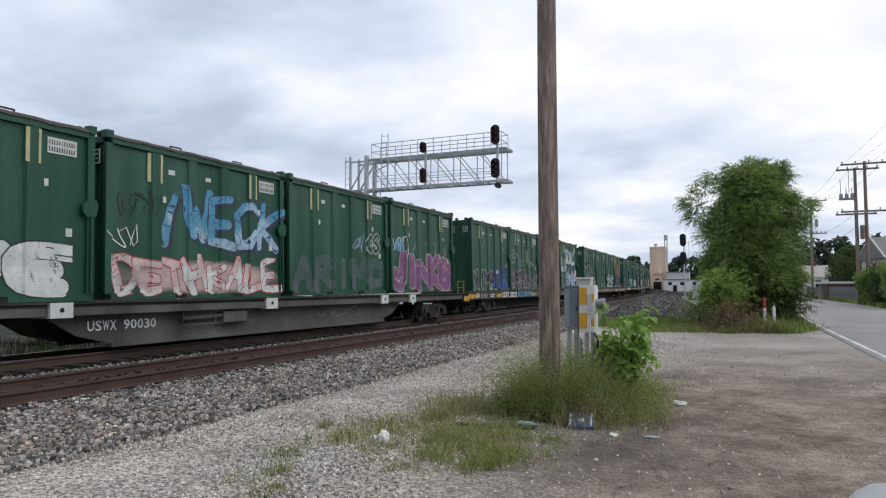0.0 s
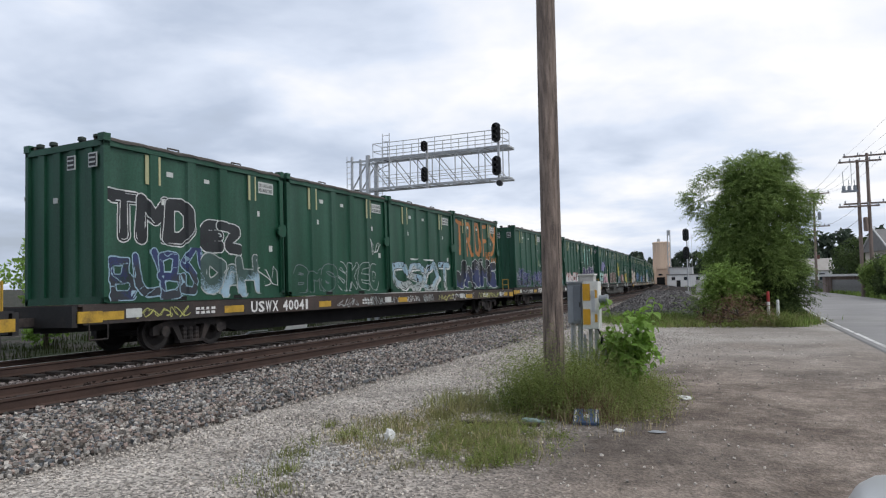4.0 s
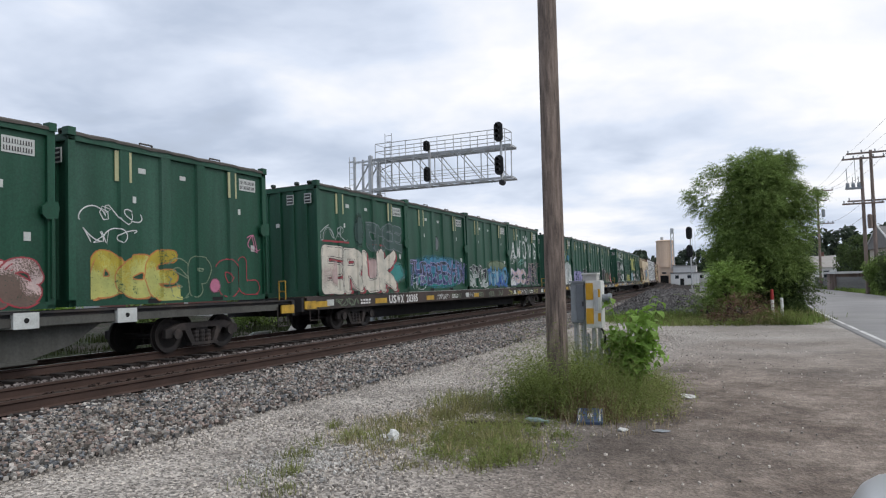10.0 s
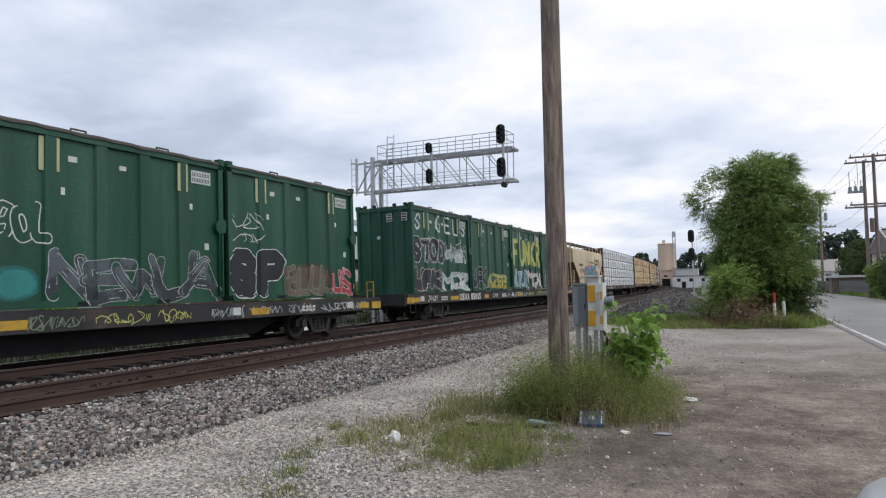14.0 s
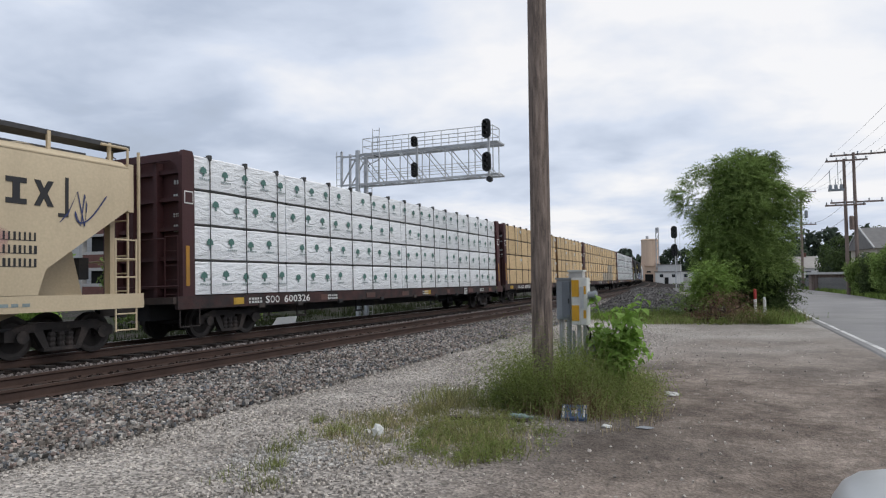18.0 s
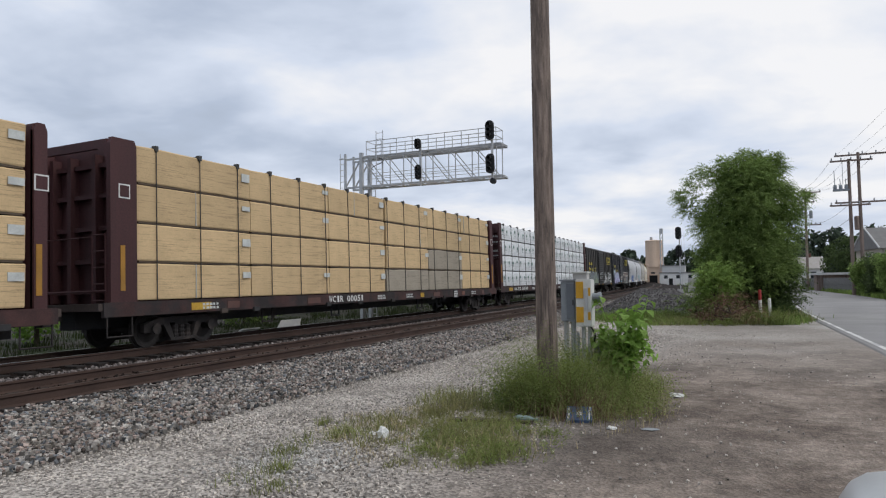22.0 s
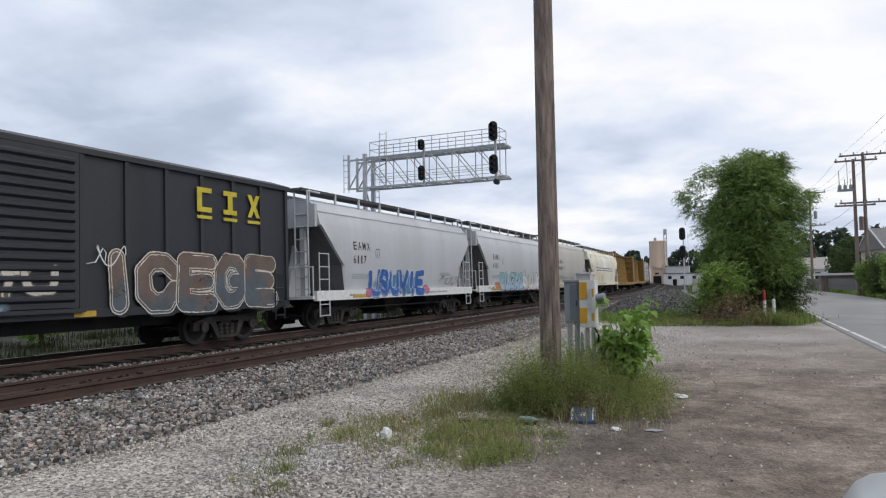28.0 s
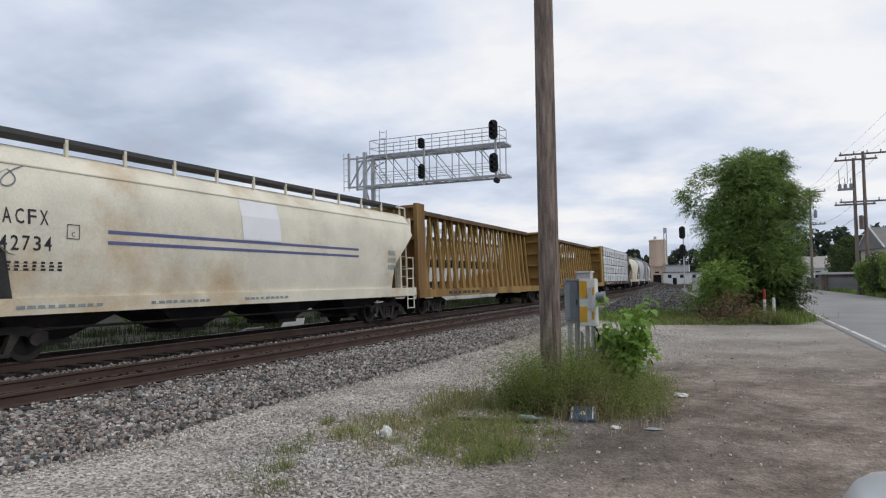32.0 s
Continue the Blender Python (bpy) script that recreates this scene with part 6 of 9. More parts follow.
    coupler(th, L - 0.1, L + 0.6)
    trucks(th, (1.75, L - 1.75))
    MOVERS.append((th, c0, 0.0))
    return th, depth, cuts


h0, dep, cuts = hopper(229.9, 242.7, SQUARE, HOPBEIGE, HOPBEIGE, "beige two-bay covered hopper with bright graffiti", [("243708", 2.55, 4.3, 2.2, 2.6, INK), ("", 2.7, 4.0, 1.75, 2.0, INK), ("", 9.3, 10.2, 1.75, 2.5, INK), ("", 6.4, 8.6, 3.1, 3.25, INK)],
                       [("patch", "", 4.1, 9.6, 1.3, 3.0, "pink", ""), (P, "ZARF", 4.5, 9.3, 1.38, 2.8, "sky", "navy", "green", "green"), ("tag", "", 10.8, 11.5, 2.6, 3.4, "navy", "")], 2, 11, 3.1, 1.25, 2.6, "beige")
for k in range(3):
    part("railroad_mark", plain_mark(k, 9.0 + 0.55 * k, 2.98, 0.5, -1.535, -1.522), INK, h0, "plain black mark")
part("mark_bracket", boxes((8.75, 8.82, -1.535, -1.522, 2.8, 3.6), (10.75, 10.82, -1.535, -1.522, 2.8, 3.6), (8.82, 8.95, -1.535, -1.522, 3.53, 3.6), (10.6, 10.75, -1.535, -1.522, 2.8, 2.87)), INK, h0, "plain black bracket mark")
part("number_bars", laid_on(bars(2.55, 3.9, 2.75, 3.05, 1, 4, 2), lambda x, z: 1.52, proud=0.01), INK, h0, "plain black bars")
hopper(384.0, 397.2, ROUND, HOPGREY, LETTER, "pale grey covered hopper with blue graffiti", [("EAMX", 2.22, 3.4, 2.62, 2.9, INK), ("6117", 2.22, 3.15, 2.15, 2.43, INK), ("", 2.2, 3.5, 1.6, 1.8, LOGOGREY), ("", 9.4, 10.6, 1.75, 1.9, LOGOGREY)],
       [("patch", "", 3.5, 7.7, 1.0, 1.8, "sky", ""), ("block", "USUVIE", 3.35, 7.8, 0.96, 1.98, "blue", "white"), ("patch", "", 3.0, 3.5, 0.95, 1.3, "pink", ""), ("patch", "", 7.7, 8.3, 0.98, 1.4, "pink", ""), ("tag", "", 9.5, 11.2, 1.3, 1.75, "grey", "")], 3, 12, low=1.8)
hopper(398.3, 411.6, ROUND, HOPGREY, LETTER, "pale grey covered hopper with turquoise and white graffiti", [("EAMX", 2.28, 3.4, 2.62, 2.9, INK), ("6115", 2.28, 3.2, 2.15, 2.43, INK), ("", 2.2, 3.4, 1.6, 1.8, LOGOGREY)],
       [("bubble", "OO", 2.75, 3.6, 0.97, 1.4, "orange", "red"), ("block", "BLOKS", 3.55, 7.75, 0.97, 1.98, "aqua", "navy", "ice", "dark"), ("block", "&", 7.85, 8.8, 0.97, 2.15, "white", "purple", "white", "violet"), ("block", "U", 8.75, 9.75, 0.97, 1.85, "lemon", "purple", "cream"), ("block", "UK", 9.75, 11.5, 0.97, 2.0, "white", "purple", "white", "violet"), ("plain", "I", 4.0, 4.3, 1.35, 1.75, "orange", ""), ("tag", "", 1.5, 2.6, 0.98, 1.2, "violet", "")], 3, 13, low=1.8)
hopper(412.8, 426.0, CHINED, HOPWARM, HOPWARM, "warm grey covered hopper with tall end posts", [("EAMX", 2.75, 4.05, 2.7, 3.0, INK), ("95667", 2.75, 4.05, 2.2, 2.5, INK), ("", 2.8, 4.2, 1.6, 1.85, LOGOGREY), ("", 9.4, 10.2, 1.5, 1.7, INK)],
       [("patch", "", 11.7, 11.82, 1.9, 2.35, "orange", ""), ("patch", "", 4.2, 4.3, 1.4, 1.8, "orange", ""), ("patch", "", 6.6, 6.7, 1.4, 1.8, "orange", ""), ("tag", "", 4.4, 5.8, 1.35, 1.8, "olive", ""), ("tag", "", 6.9, 8.4, 1.35, 1.8, "olive", "")], 3, 3, 3.95, 1.15, 1.6, True)
h4, dep, cuts = hopper(427.6, 446.0, ROUND, HOPRUST, HOPRUST, "white covered hopper stained with orange rust", [("ACFX", 1.68, 2.65, 2.64, 2.93, INK), ("42734", 1.63, 2.72, 2.14, 2.42, INK), ("", 1.45, 3.0, 1.75, 1.95, INK), ("", 16.0, 16.6, 1.9, 2.7, LOGOGREY), ("", 4.4, 6.5, 1.02, 1.16, INK)],
                       [("tag", "", 1.3, 2.1, 3.3, 3.8, "grey", "")], 4, 15, low=2.0)
for z in (2.33, 2.56):
    bm = bmesh.new()
    bm.faces.new([bm.verts.new(p) for p in ((3.95, 0, z), (13.95, 0, z), (13.95, 0, z + 0.075), (3.95, 0, z + 0.075))])
    part("blue_stripe", laid_on(bm, dep, (), cuts, 0.008), STRIPEBLUE, h4, "faded blue stripe")
bm = bmesh.new()
bm.faces.new([bm.verts.new(p) for p in ((8.15, 0, 2.65), (9.75, 0, 2.65), (9.7, 0, 3.72), (8.1, 0, 3.75))])
part("repaint_patch", laid_on(bm, dep, (), cuts, 0.012), material("fresh_white_paint", (0.74, 0.75, 0.77), 0.6, 0, 0.05, 2, 20, 0), h4, "fresh white paint patch")
# the tail of the train
lumber_car(492.5, 514.0, "wrap", "SOO 601222", [10.6], seed=9)
hopper(517.5, 530.5, ROUND, HOPRUST, HOPRUST, "cream covered hopper stained with rust", [], [], 3, 16)
hopper(532.2, 545.2, CHINED, HOPGREY, HOPGREY, "pale grey covered hopper", [], [], 3, 17)
boxcar(547.0, 563.0, BOXWHITE, (8.0, 11.0), [], None, "dirty white boxcar with plain sides", 8)
hopper(565.0, 578.0, ROUND, HOPGREY, LETTER, "pale grey covered hopper", [], [], 3, 18)
boxcar(580.0, 596.0, BOXBROWN, (8.0, 11.0), [], None, "brown boxcar with plain ribbed sides", 9)
hopper(598.0, 611.0, ROUND, HOPWARM, HOPWARM, "warm grey covered hopper", [], [], 3, 19)

# ---- materials of the place ----


def ground_material():
    """Light fine gravel beside the line, turning to trodden brown dirt towards the road, with stains and pale patches."""
    m = bpy.data.materials.new("gravel_and_dirt")
    m.use_nodes = True
    nt = m.node_tree
    N, L = nt.nodes.new, nt.links.new
    b = nt.nodes["Principled BSDF"]
    b.inputs["Roughness"].default_value = 0.95
    b.inputs["Specular IOR Level"].default_value = 0.2
    tc = N("ShaderNodeTexCoord")
    P3 = tc.outputs["Object"]

    def noise(scale, detail=6, rough=0.6, vec=P3):
        n = N("ShaderNodeTexNoise")
        n.inputs["Scale"].default_value, n.inputs["Detail"].default_value, n.inputs["Roughness"].default_value = scale, detail, rough
        L(vec, n.inputs[0])
        return n.outputs[0]

    def ranged(v, a, c, lo=0.0, hi=1.0):
        r = N("ShaderNodeMapRange")
        for i, x in zip((1, 2, 3, 4), (a, c, lo, hi)):
            r.inputs[i].default_value = x
        L(v, r.inputs[0])
        return r.outputs[0]

    def blend(f, a, c):
        x = N("ShaderNodeMix")
        x.data_type = "RGBA"
        L(f, x.inputs[0]) if not isinstance(f, float) else None
        for i, v in ((6, a), (7, c)):
            if isinstance(v, tuple):
                x.inputs[i].default_value = (*v, 1)
            else:
                L(v, x.inputs[i])
        return x.outputs[2]

    def math2(op, a, c):
        x = N("ShaderNodeMath")
        x.operation = op
        for i, v in ((0, a), (1, c)):
            if isinstance(v, (int, float)):
                x.inputs[i].default_value = v
            else:
                L(v, x.inputs[i])
        return x.outputs[0]

    sep = N("ShaderNodeSeparateXYZ")
    L(P3, sep.inputs[0])
    wob = math2("MULTIPLY_ADD", noise(0.35, 5), 3.2)
    wob_in = wob.node
    wob_in.inputs[2].default_value = -1.6
    xw = math2("ADD", sep.outputs[0], wob)
    # speckle of small stones
    vor = N("ShaderNodeTexVoronoi")
    vor.inputs["Scale"].default_value = 34
    L(P3, vor.inputs[0])
    vb = N("ShaderNodeSeparateColor")
    L(vor.outputs["Color"], vb.inputs[0])
    speck = ranged(vb.outputs[0], 0, 1, 0.30, 1.75)
    fine = ranged(noise(26, 8, 0.7), 0.3, 0.7, 0.85, 1.14)
    grav = blend(ranged(noise(0.7, 9, 0.65), 0.38, 0.62), (0.22, 0.20, 0.18), (0.39, 0.36, 0.326))
    pale = blend(ranged(noise(0.9, 8, 0.7), 0.60, 0.72), grav, (0.53, 0.495, 0.45))
    mp = N("ShaderNodeMapping")
    mp.inputs["Scale"].default_value = (1.0, 0.8, 1)
    mp.inputs["Rotation"].default_value = (0, 0, 0.25)
    L(P3, mp.inputs[0])
    dirt = blend(ranged(noise(0.6, 10, 0.66, mp.outputs[0]), 0.40, 0.60), (0.135, 0.108, 0.09), (0.28, 0.234, 0.198))
    wet = blend(ranged(noise(0.33, 8, 0.66, mp.outputs[0]), 0.52, 0.62), dirt, (0.098, 0.078, 0.066))
    scrape = blend(ranged(noise(2.6, 9, 0.75), 0.58, 0.70), wet, (0.30, 0.265, 0.232))
    pebb = blend(ranged(noise(11, 4, 0.85), 0.63, 0.72), scrape, (0.42, 0.385, 0.35))
    # damp dark soil beside the weeds, and clods at a smaller scale
    damp = N("ShaderNodeVectorMath")
    damp.operation = "DISTANCE"
    L(P3, damp.inputs[0])
    damp.inputs[1].default_value = (-1.7, 7.9, 0.0)
    reach = math2("ADD", damp.outputs["Value"], math2("MULTIPLY", noise(1.1, 8, 0.7), 1.6))
    soil = blend(ranged(reach, 2.9, 1.1, 0.0, 0.8), pebb, (0.07, 0.058, 0.05))
    clod = N("ShaderNodeVectorMath")
    clod.operation = "SCALE"
    L(soil, clod.inputs[0])
    L(ranged(noise(4.5, 9, 0.75), 0.35, 0.65, 0.68, 1.3), clod.inputs[3])
    base = blend(ranged(xw, -3.4, -1.6), pale, clod.outputs[0])
    far = blend(ranged(sep.outputs[1], 13, 27), base, blend(ranged(noise(0.2, 6), 0.4, 0.6), (0.26, 0.235, 0.21), (0.40, 0.375, 0.345)))
    # brown bed under the tracks, its colour darkened for the train's shade
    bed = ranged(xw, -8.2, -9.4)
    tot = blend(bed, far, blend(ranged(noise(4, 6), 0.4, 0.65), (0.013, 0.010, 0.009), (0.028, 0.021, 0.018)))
    # bank grass and gravel: shade seen beneath the cars is in these colours
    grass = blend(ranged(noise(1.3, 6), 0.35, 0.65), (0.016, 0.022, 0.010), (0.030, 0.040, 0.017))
    bank_gravel = blend(ranged(noise(3, 8, 0.7), 0.4, 0.62), (0.028, 0.025, 0.023), (0.07, 0.064, 0.058))
    rough_bank = blend(ranged(noise(0.55, 7, 0.65), 0.46, 0.56), bank_gravel, grass)
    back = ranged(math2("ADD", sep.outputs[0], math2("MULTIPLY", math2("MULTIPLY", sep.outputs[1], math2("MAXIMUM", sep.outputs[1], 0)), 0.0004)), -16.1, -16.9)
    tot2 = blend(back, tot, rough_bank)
    side = blend(ranged(xw, 10.5, 12.5), tot2, grass)
    spk = N("ShaderNodeMix")
    L(ranged(xw, -3.6, -1.4), spk.inputs[0])
    L(speck, spk.inputs[2])
    L(ranged(vb.outputs[0], 0, 1, 0.80, 1.22), spk.inputs[3])
    k = math2("MULTIPLY", spk.outputs[0], fine)
    sc = N("ShaderNodeVectorMath")
    sc.operation = "SCALE"
    L(side, sc.inputs[0])
    L(k, sc.inputs[3])
    L(sc.outputs[0], b.inputs["Base Color"])
    bp = N("ShaderNodeBump")
    bp.inputs["Strength"].default_value, bp.inputs["Distance"].default_value = 0.8, 0.02
    L(math2("ADD", vor.outputs["Distance"], noise(22, 5)), bp.inputs["Height"])
    L(bp.outputs[0], b.inputs["Normal"])
    return m


GROUND = ground_material()
STONE = material("ballast_stone", (0.262, 0.246, 0.226), 0.95, 0, 0.4, 2.5, 50, 0.2, second=(0.215, 0.19, 0.165), second_at=(0.48, 0.62), per_island=0.85, spec=0.2)
STONEROSE = material("rosy_ballast_stone", (0.235, 0.188, 0.165), 0.95, 0, 0.3, 2.5, 50, 0.2, per_island=0.7, spec=0.2)
STONESLATE = material("slate_ballast_stone", (0.125, 0.132, 0.14), 0.95, 0, 0.3, 2.5, 50, 0.2, per_island=0.7, spec=0.2)
# rust-stained stone, taken near black to include shade under the train
STONEBROWN = material("stained_shaded_ballast_stone", (0.026, 0.019, 0.016), 0.95, 0, 0.25, 9, 50, 0.2, per_island=0.5, spec=0.2)
STONEPALE = material("pale_ballast_stone", (0.20, 0.175, 0.165), 0.95, 0, 0.25, 9, 50, 0.2, per_island=0.5, spec=0.2)
PEBBLE = material("pebble", (0.42, 0.383, 0.342), 0.95, 0, 0.2, 9, 50, 0.1, per_island=0.62, spec=0.2)
# tie colour lowered too, for the same painted shade
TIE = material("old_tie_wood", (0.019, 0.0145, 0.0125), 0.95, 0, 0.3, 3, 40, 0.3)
RAILHEAD = material("rail_steel", (0.065, 0.039, 0.030), 0.7, 0.3, 0.3, 2, 40, 0.1)
POLISHED = material("polished_rail", (0.50, 0.49, 0.48), 0.35, 0.85, 0.15, 2, 40, 0)
BLADE = material("grass_blade", (0.215, 0.24, 0.088), 0.7, 0, 0.3, 0.9, 20, 0, second=(0.28, 0.26, 0.13), second_at=(0.45, 0.65), per_island=0.5, spec=0.2, thin=0.4)
BLADEGREEN = material("green_grass_blade", (0.185, 0.265, 0.068), 0.7, 0, 0.3, 0.9, 20, 0, per_island=0.5, spec=0.2, thin=0.4)
# darker copy of the grass, with the shade behind the train painted in
BANKGRASS = material("shaded_bank_grass_blade", (0.034, 0.045, 0.018), 0.8, 0, 0.35, 0.6, 20, 0, per_island=0.4, spec=0.1, thin=0.4)
BLADEDRY = material("dry_grass_blade", (0.36, 0.30, 0.18), 0.8, 0, 0.2, 0.8, 20, 0, per_island=0.5, spec=0.2)
FOLIAGE = material("tree_leaf", (0.205, 0.285, 0.09), 0.8, 0, 0.3, 0.5, 20, 0, per_island=0.4, spec=0.1, thin=0.4)
FOLIAGE2 = material("pale_leaf", (0.25, 0.40, 0.085), 0.6, 0, 0.2, 0.8, 20, 0, per_island=0.35, spec=0.25, thin=0.4)
SAPLING = material("sapling_leaf", (0.24, 0.35, 0.09), 0.7, 0, 0.2, 0.8, 20, 0, per_island=0.3, spec=0.25, thin=0.4)
WEED = material("weed_leaf", (0.19, 0.235, 0.07), 0.8, 0, 0.35, 0.9, 20, 0, per_island=0.25, spec=0.2, thin=0.4)
WEEDDARK = material("dark_weed_leaf", (0.13, 0.175, 0.06), 0.8, 0, 0.35, 0.9, 20, 0, per_island=0.3, spec=0.1, thin=0.4)
WEEDOLIVE = material("olive_weed_leaf", (0.23, 0.235, 0.095), 0.8, 0, 0.35, 0.9, 20, 0, per_island=0.25, spec=0.1, thin=0.4)
FOLIAGEDARK = material("dark_leaf", (0.08, 0.115, 0.042), 0.6, 0, 0.25, 0.5, 20, 0, per_island=0.45, spec=0.2, thin=0.4)
FOLIAGEFAR = material("far_leaf", (0.06, 0.08, 0.055), 0.7, 0, 0.2, 0.2, 20, 0, per_island=0.35, spec=0.1)
BRUSHRED = material("dry_brush", (0.19, 0.12, 0.08), 0.8, 0, 0.2, 1, 20, 0, per_island=0.4, spec=0.1)
BARK = material("bark", (0.075, 0.058, 0.045), 0.95, 0, 0.3, 4, 30, 0.4)
GALV = material("galvanised_steel", (0.47, 0.48, 0.49), 0.5, 0.3, 0.15, 4, 40, 0.05)
SIGNALBLACK = material("signal_black", (0.012, 0.012, 0.013), 0.6, 0, 0.1, 4, 30, 0)
BRICK = material("red_brown_brick", (0.15, 0.068, 0.055), 0.9, 0, 0.2, 2, 30, 0.1)
CONCRETE = material("pale_concrete", (0.42, 0.41, 0.39), 0.9, 0, 0.15, 1.2, 25, 0.1)
SILO = material("tan_silo_concrete", (0.66, 0.50, 0.375), 0.9, 0, 0.15, 0.15, 3, 0.05, streak=True)
GREYPAINT = material("grey_cabinet_paint", (0.24, 0.26, 0.28), 0.6, 0, 0.15, 4, 40, 0.05)
CABWHITE = material("white_cabinet_paint", (0.62, 0.62, 0.59), 0.5, 0, 0.12, 5, 40, 0.03)
CABYELLOW = material("yellow_cabinet_paint", (0.58, 0.31, 0.02), 0.5, 0, 0.12, 5, 40, 0.03)
ROOFGREY = material("grey_shingle", (0.17, 0.165, 0.16), 0.9, 0, 0.2, 2, 20, 0.1)
SIDING = material("pale_siding", (0.50, 0.50, 0.49), 0.8, 0, 0.1, 1, 20, 0.05)
FENCEGREY = material("grey_fence", (0.17, 0.17, 0.165), 0.85, 0, 0.25, 1.5, 20, 0.1)
GLASS = material("window_glass", (0.03, 0.035, 0.04), 0.1, 0, 0.05, 2, 20, 0)
CARPAINT = material("silver_car_paint", (0.50, 0.52, 0.54), 0.3, 0.2, 0.05, 2, 20, 0)
REDPOST = material("red_post_paint", (0.35, 0.03, 0.025), 0.5, 0, 0.1, 5, 30, 0)
PLASTICBLUE = material("blue_litter", (0.06, 0.10, 0.19), 0.5, 0, 0.2, 8, 40, 0)
RUBBER = material("black_rubber", (0.015, 0.015, 0.016), 0.8, 0, 0.1, 5, 30, 0)

# ---- ground ----


def ground_z(lat):
    """Height of the ground by its distance to the left of the camera's line."""
    pts = [(-4000, 0.0), (6.9, 0.0), (7.15, 0.02), (8.85, 0.15), (16.2, 0.15), (18.2, -0.15), (22, -0.3), (4000, -0.3)]
    for (a, za), (b, zb) in zip(pts, pts[1:]):
        if lat <= b:
            return za + (zb - za) * (lat - a) / (b - a)
    return -0.3


def make_ground():
    me = bpy.data.meshes.new("ground")
    lats = [-1800, -300, -60, -20, -10, -4, 0, 2, 3, 4, 5, 6, 6.6, 6.9, 7.15, 7.6, 8.2, 8.85, 10, 11, 12, 13, 14, 16.2, 17.2, 18.2, 20, 22, 30, 60, 150, 400, 1100]
    ss = [-1800, -600, -200, -60, -30] + list(range(-20, 40, 2)) + list(range(40, 300, 8)) + [310, 350, 400, 500, 650, 800, 1000, 1300, 1700]
    verts = []
    for s in ss:
        for l in lats:
            p = along(s, l, 0, 0).translation
            z = ground_z(l) + (GRADE * max(s, 0) if l > 7 else 0)
            if -2 < l < 7 and -20 < s < 60:
                z += 0.035 * noise.noise((p.x * 0.6, p.y * 0.6, 0)) - 0.01
            verts.append((p.x, p.y, z))
    n = len(lats)
    faces = [(i * n + j, i * n + j + 1, (i + 1) * n + j + 1, (i + 1) * n + j) for i in range(len(ss) - 1) for j in range(n - 1)]
    me.from_pydata(verts, [], [f[::-1] for f in faces])
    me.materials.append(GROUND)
    return tagged(new("ground", me), "grey gravel and brown dirt lot beside the railway", "ground", kind="structure")


make_ground()


def stones(name, mat, count, place, size, label, seed):
    """Loose stones, each a small uneven block, in one mesh. place(r) gives x, y, z."""
    rng = np.random.default_rng(seed)
    cube = np.array([(-1, -1, -1), (1, -1, -1), (1, 1, -1), (-1, 1, -1), (-1, -1, 1), (1, -1, 1), (1, 1, 1), (-1, 1, 1)], float)
    quads = np.array([(0, 3, 2, 1), (4, 5, 6, 7), (0, 1, 5, 4), (1, 2, 6, 5), (2, 3, 7, 6), (3, 0, 4, 7)])
    pts = place(rng, count)
    count = len(pts)
    s = size * rng.uniform(0.55, 1.3, (count, 1, 1)) * rng.uniform(0.6, 1.2, (count, 1, 3))
    v = (cube[None] * rng.uniform(0.55, 1.0, (count, 8, 3))) * s * 0.5
    a, b2 = rng.uniform(0, 6.28, count), rng.uniform(-0.7, 0.7, count)
    ca, sa, cb, sb = np.cos(a)[:, None], np.sin(a)[:, None], np.cos(b2)[:, None], np.sin(b2)[:, None]
    y1, z1 = v[:, :, 1] * cb - v[:, :, 2] * sb, v[:, :, 1] * sb + v[:, :, 2] * cb
    x1 = v[:, :, 0]
    w = np.stack([x1 * ca - y1 * sa, x1 * sa + y1 * ca, z1], -1) + pts[:, None]
    f = (quads[None] + 8 * np.arange(count)[:, None, None]).reshape(-1, 4)
    me = bpy.data.meshes.new(name)
    me.vertices.add(count * 8)
    me.vertices.foreach_set("co", w.ravel())
    me.loops.add(len(f) * 4)
    me.loops.foreach_set("vertex_index", f.ravel())
    me.polygons.add(len(f))
    me.polygons.foreach_set("loop_start", np.arange(0, len(f) * 4, 4))
    me.update(calc_edges=True)
    me.shade_flat()
    me.materials.append(mat)
    return tagged(new(name, me), label, "stones", kind="stuff")


def on_track_bed(s, lat, up=0.0):
    """Places on the curved bed, for arrays of s and lat."""
    a = np.maximum(s, 0) * BEND
    r = 1 / BEND
    lats = np.array([-4000, 6.9, 7.15, 8.85, 16.2, 18.2, 22, 4000])
    zs = np.array([0, 0, 0.02, 0.15, 0.15, -0.15, -0.3, -0.3])
    return np.stack([-r + (r - lat) * np.cos(a), np.minimum(s, 0) + (r - lat) * np.sin(a), np.interp(lat, lats, zs) + GRADE * np.maximum(s, 0) + up], -1)


def shoulder(rng, n):
    s = rng.uniform(0.0, 1.0, n) ** 1.7 * 62 + 1.0
    lat = rng.uniform(6.85, 9.2, n) + rng.normal(0, 0.08, n)
    return on_track_bed(s, lat, 0.01) + np.stack([np.zeros(n), np.zeros(n), rng.uniform(0, 0.03, n)], -1)


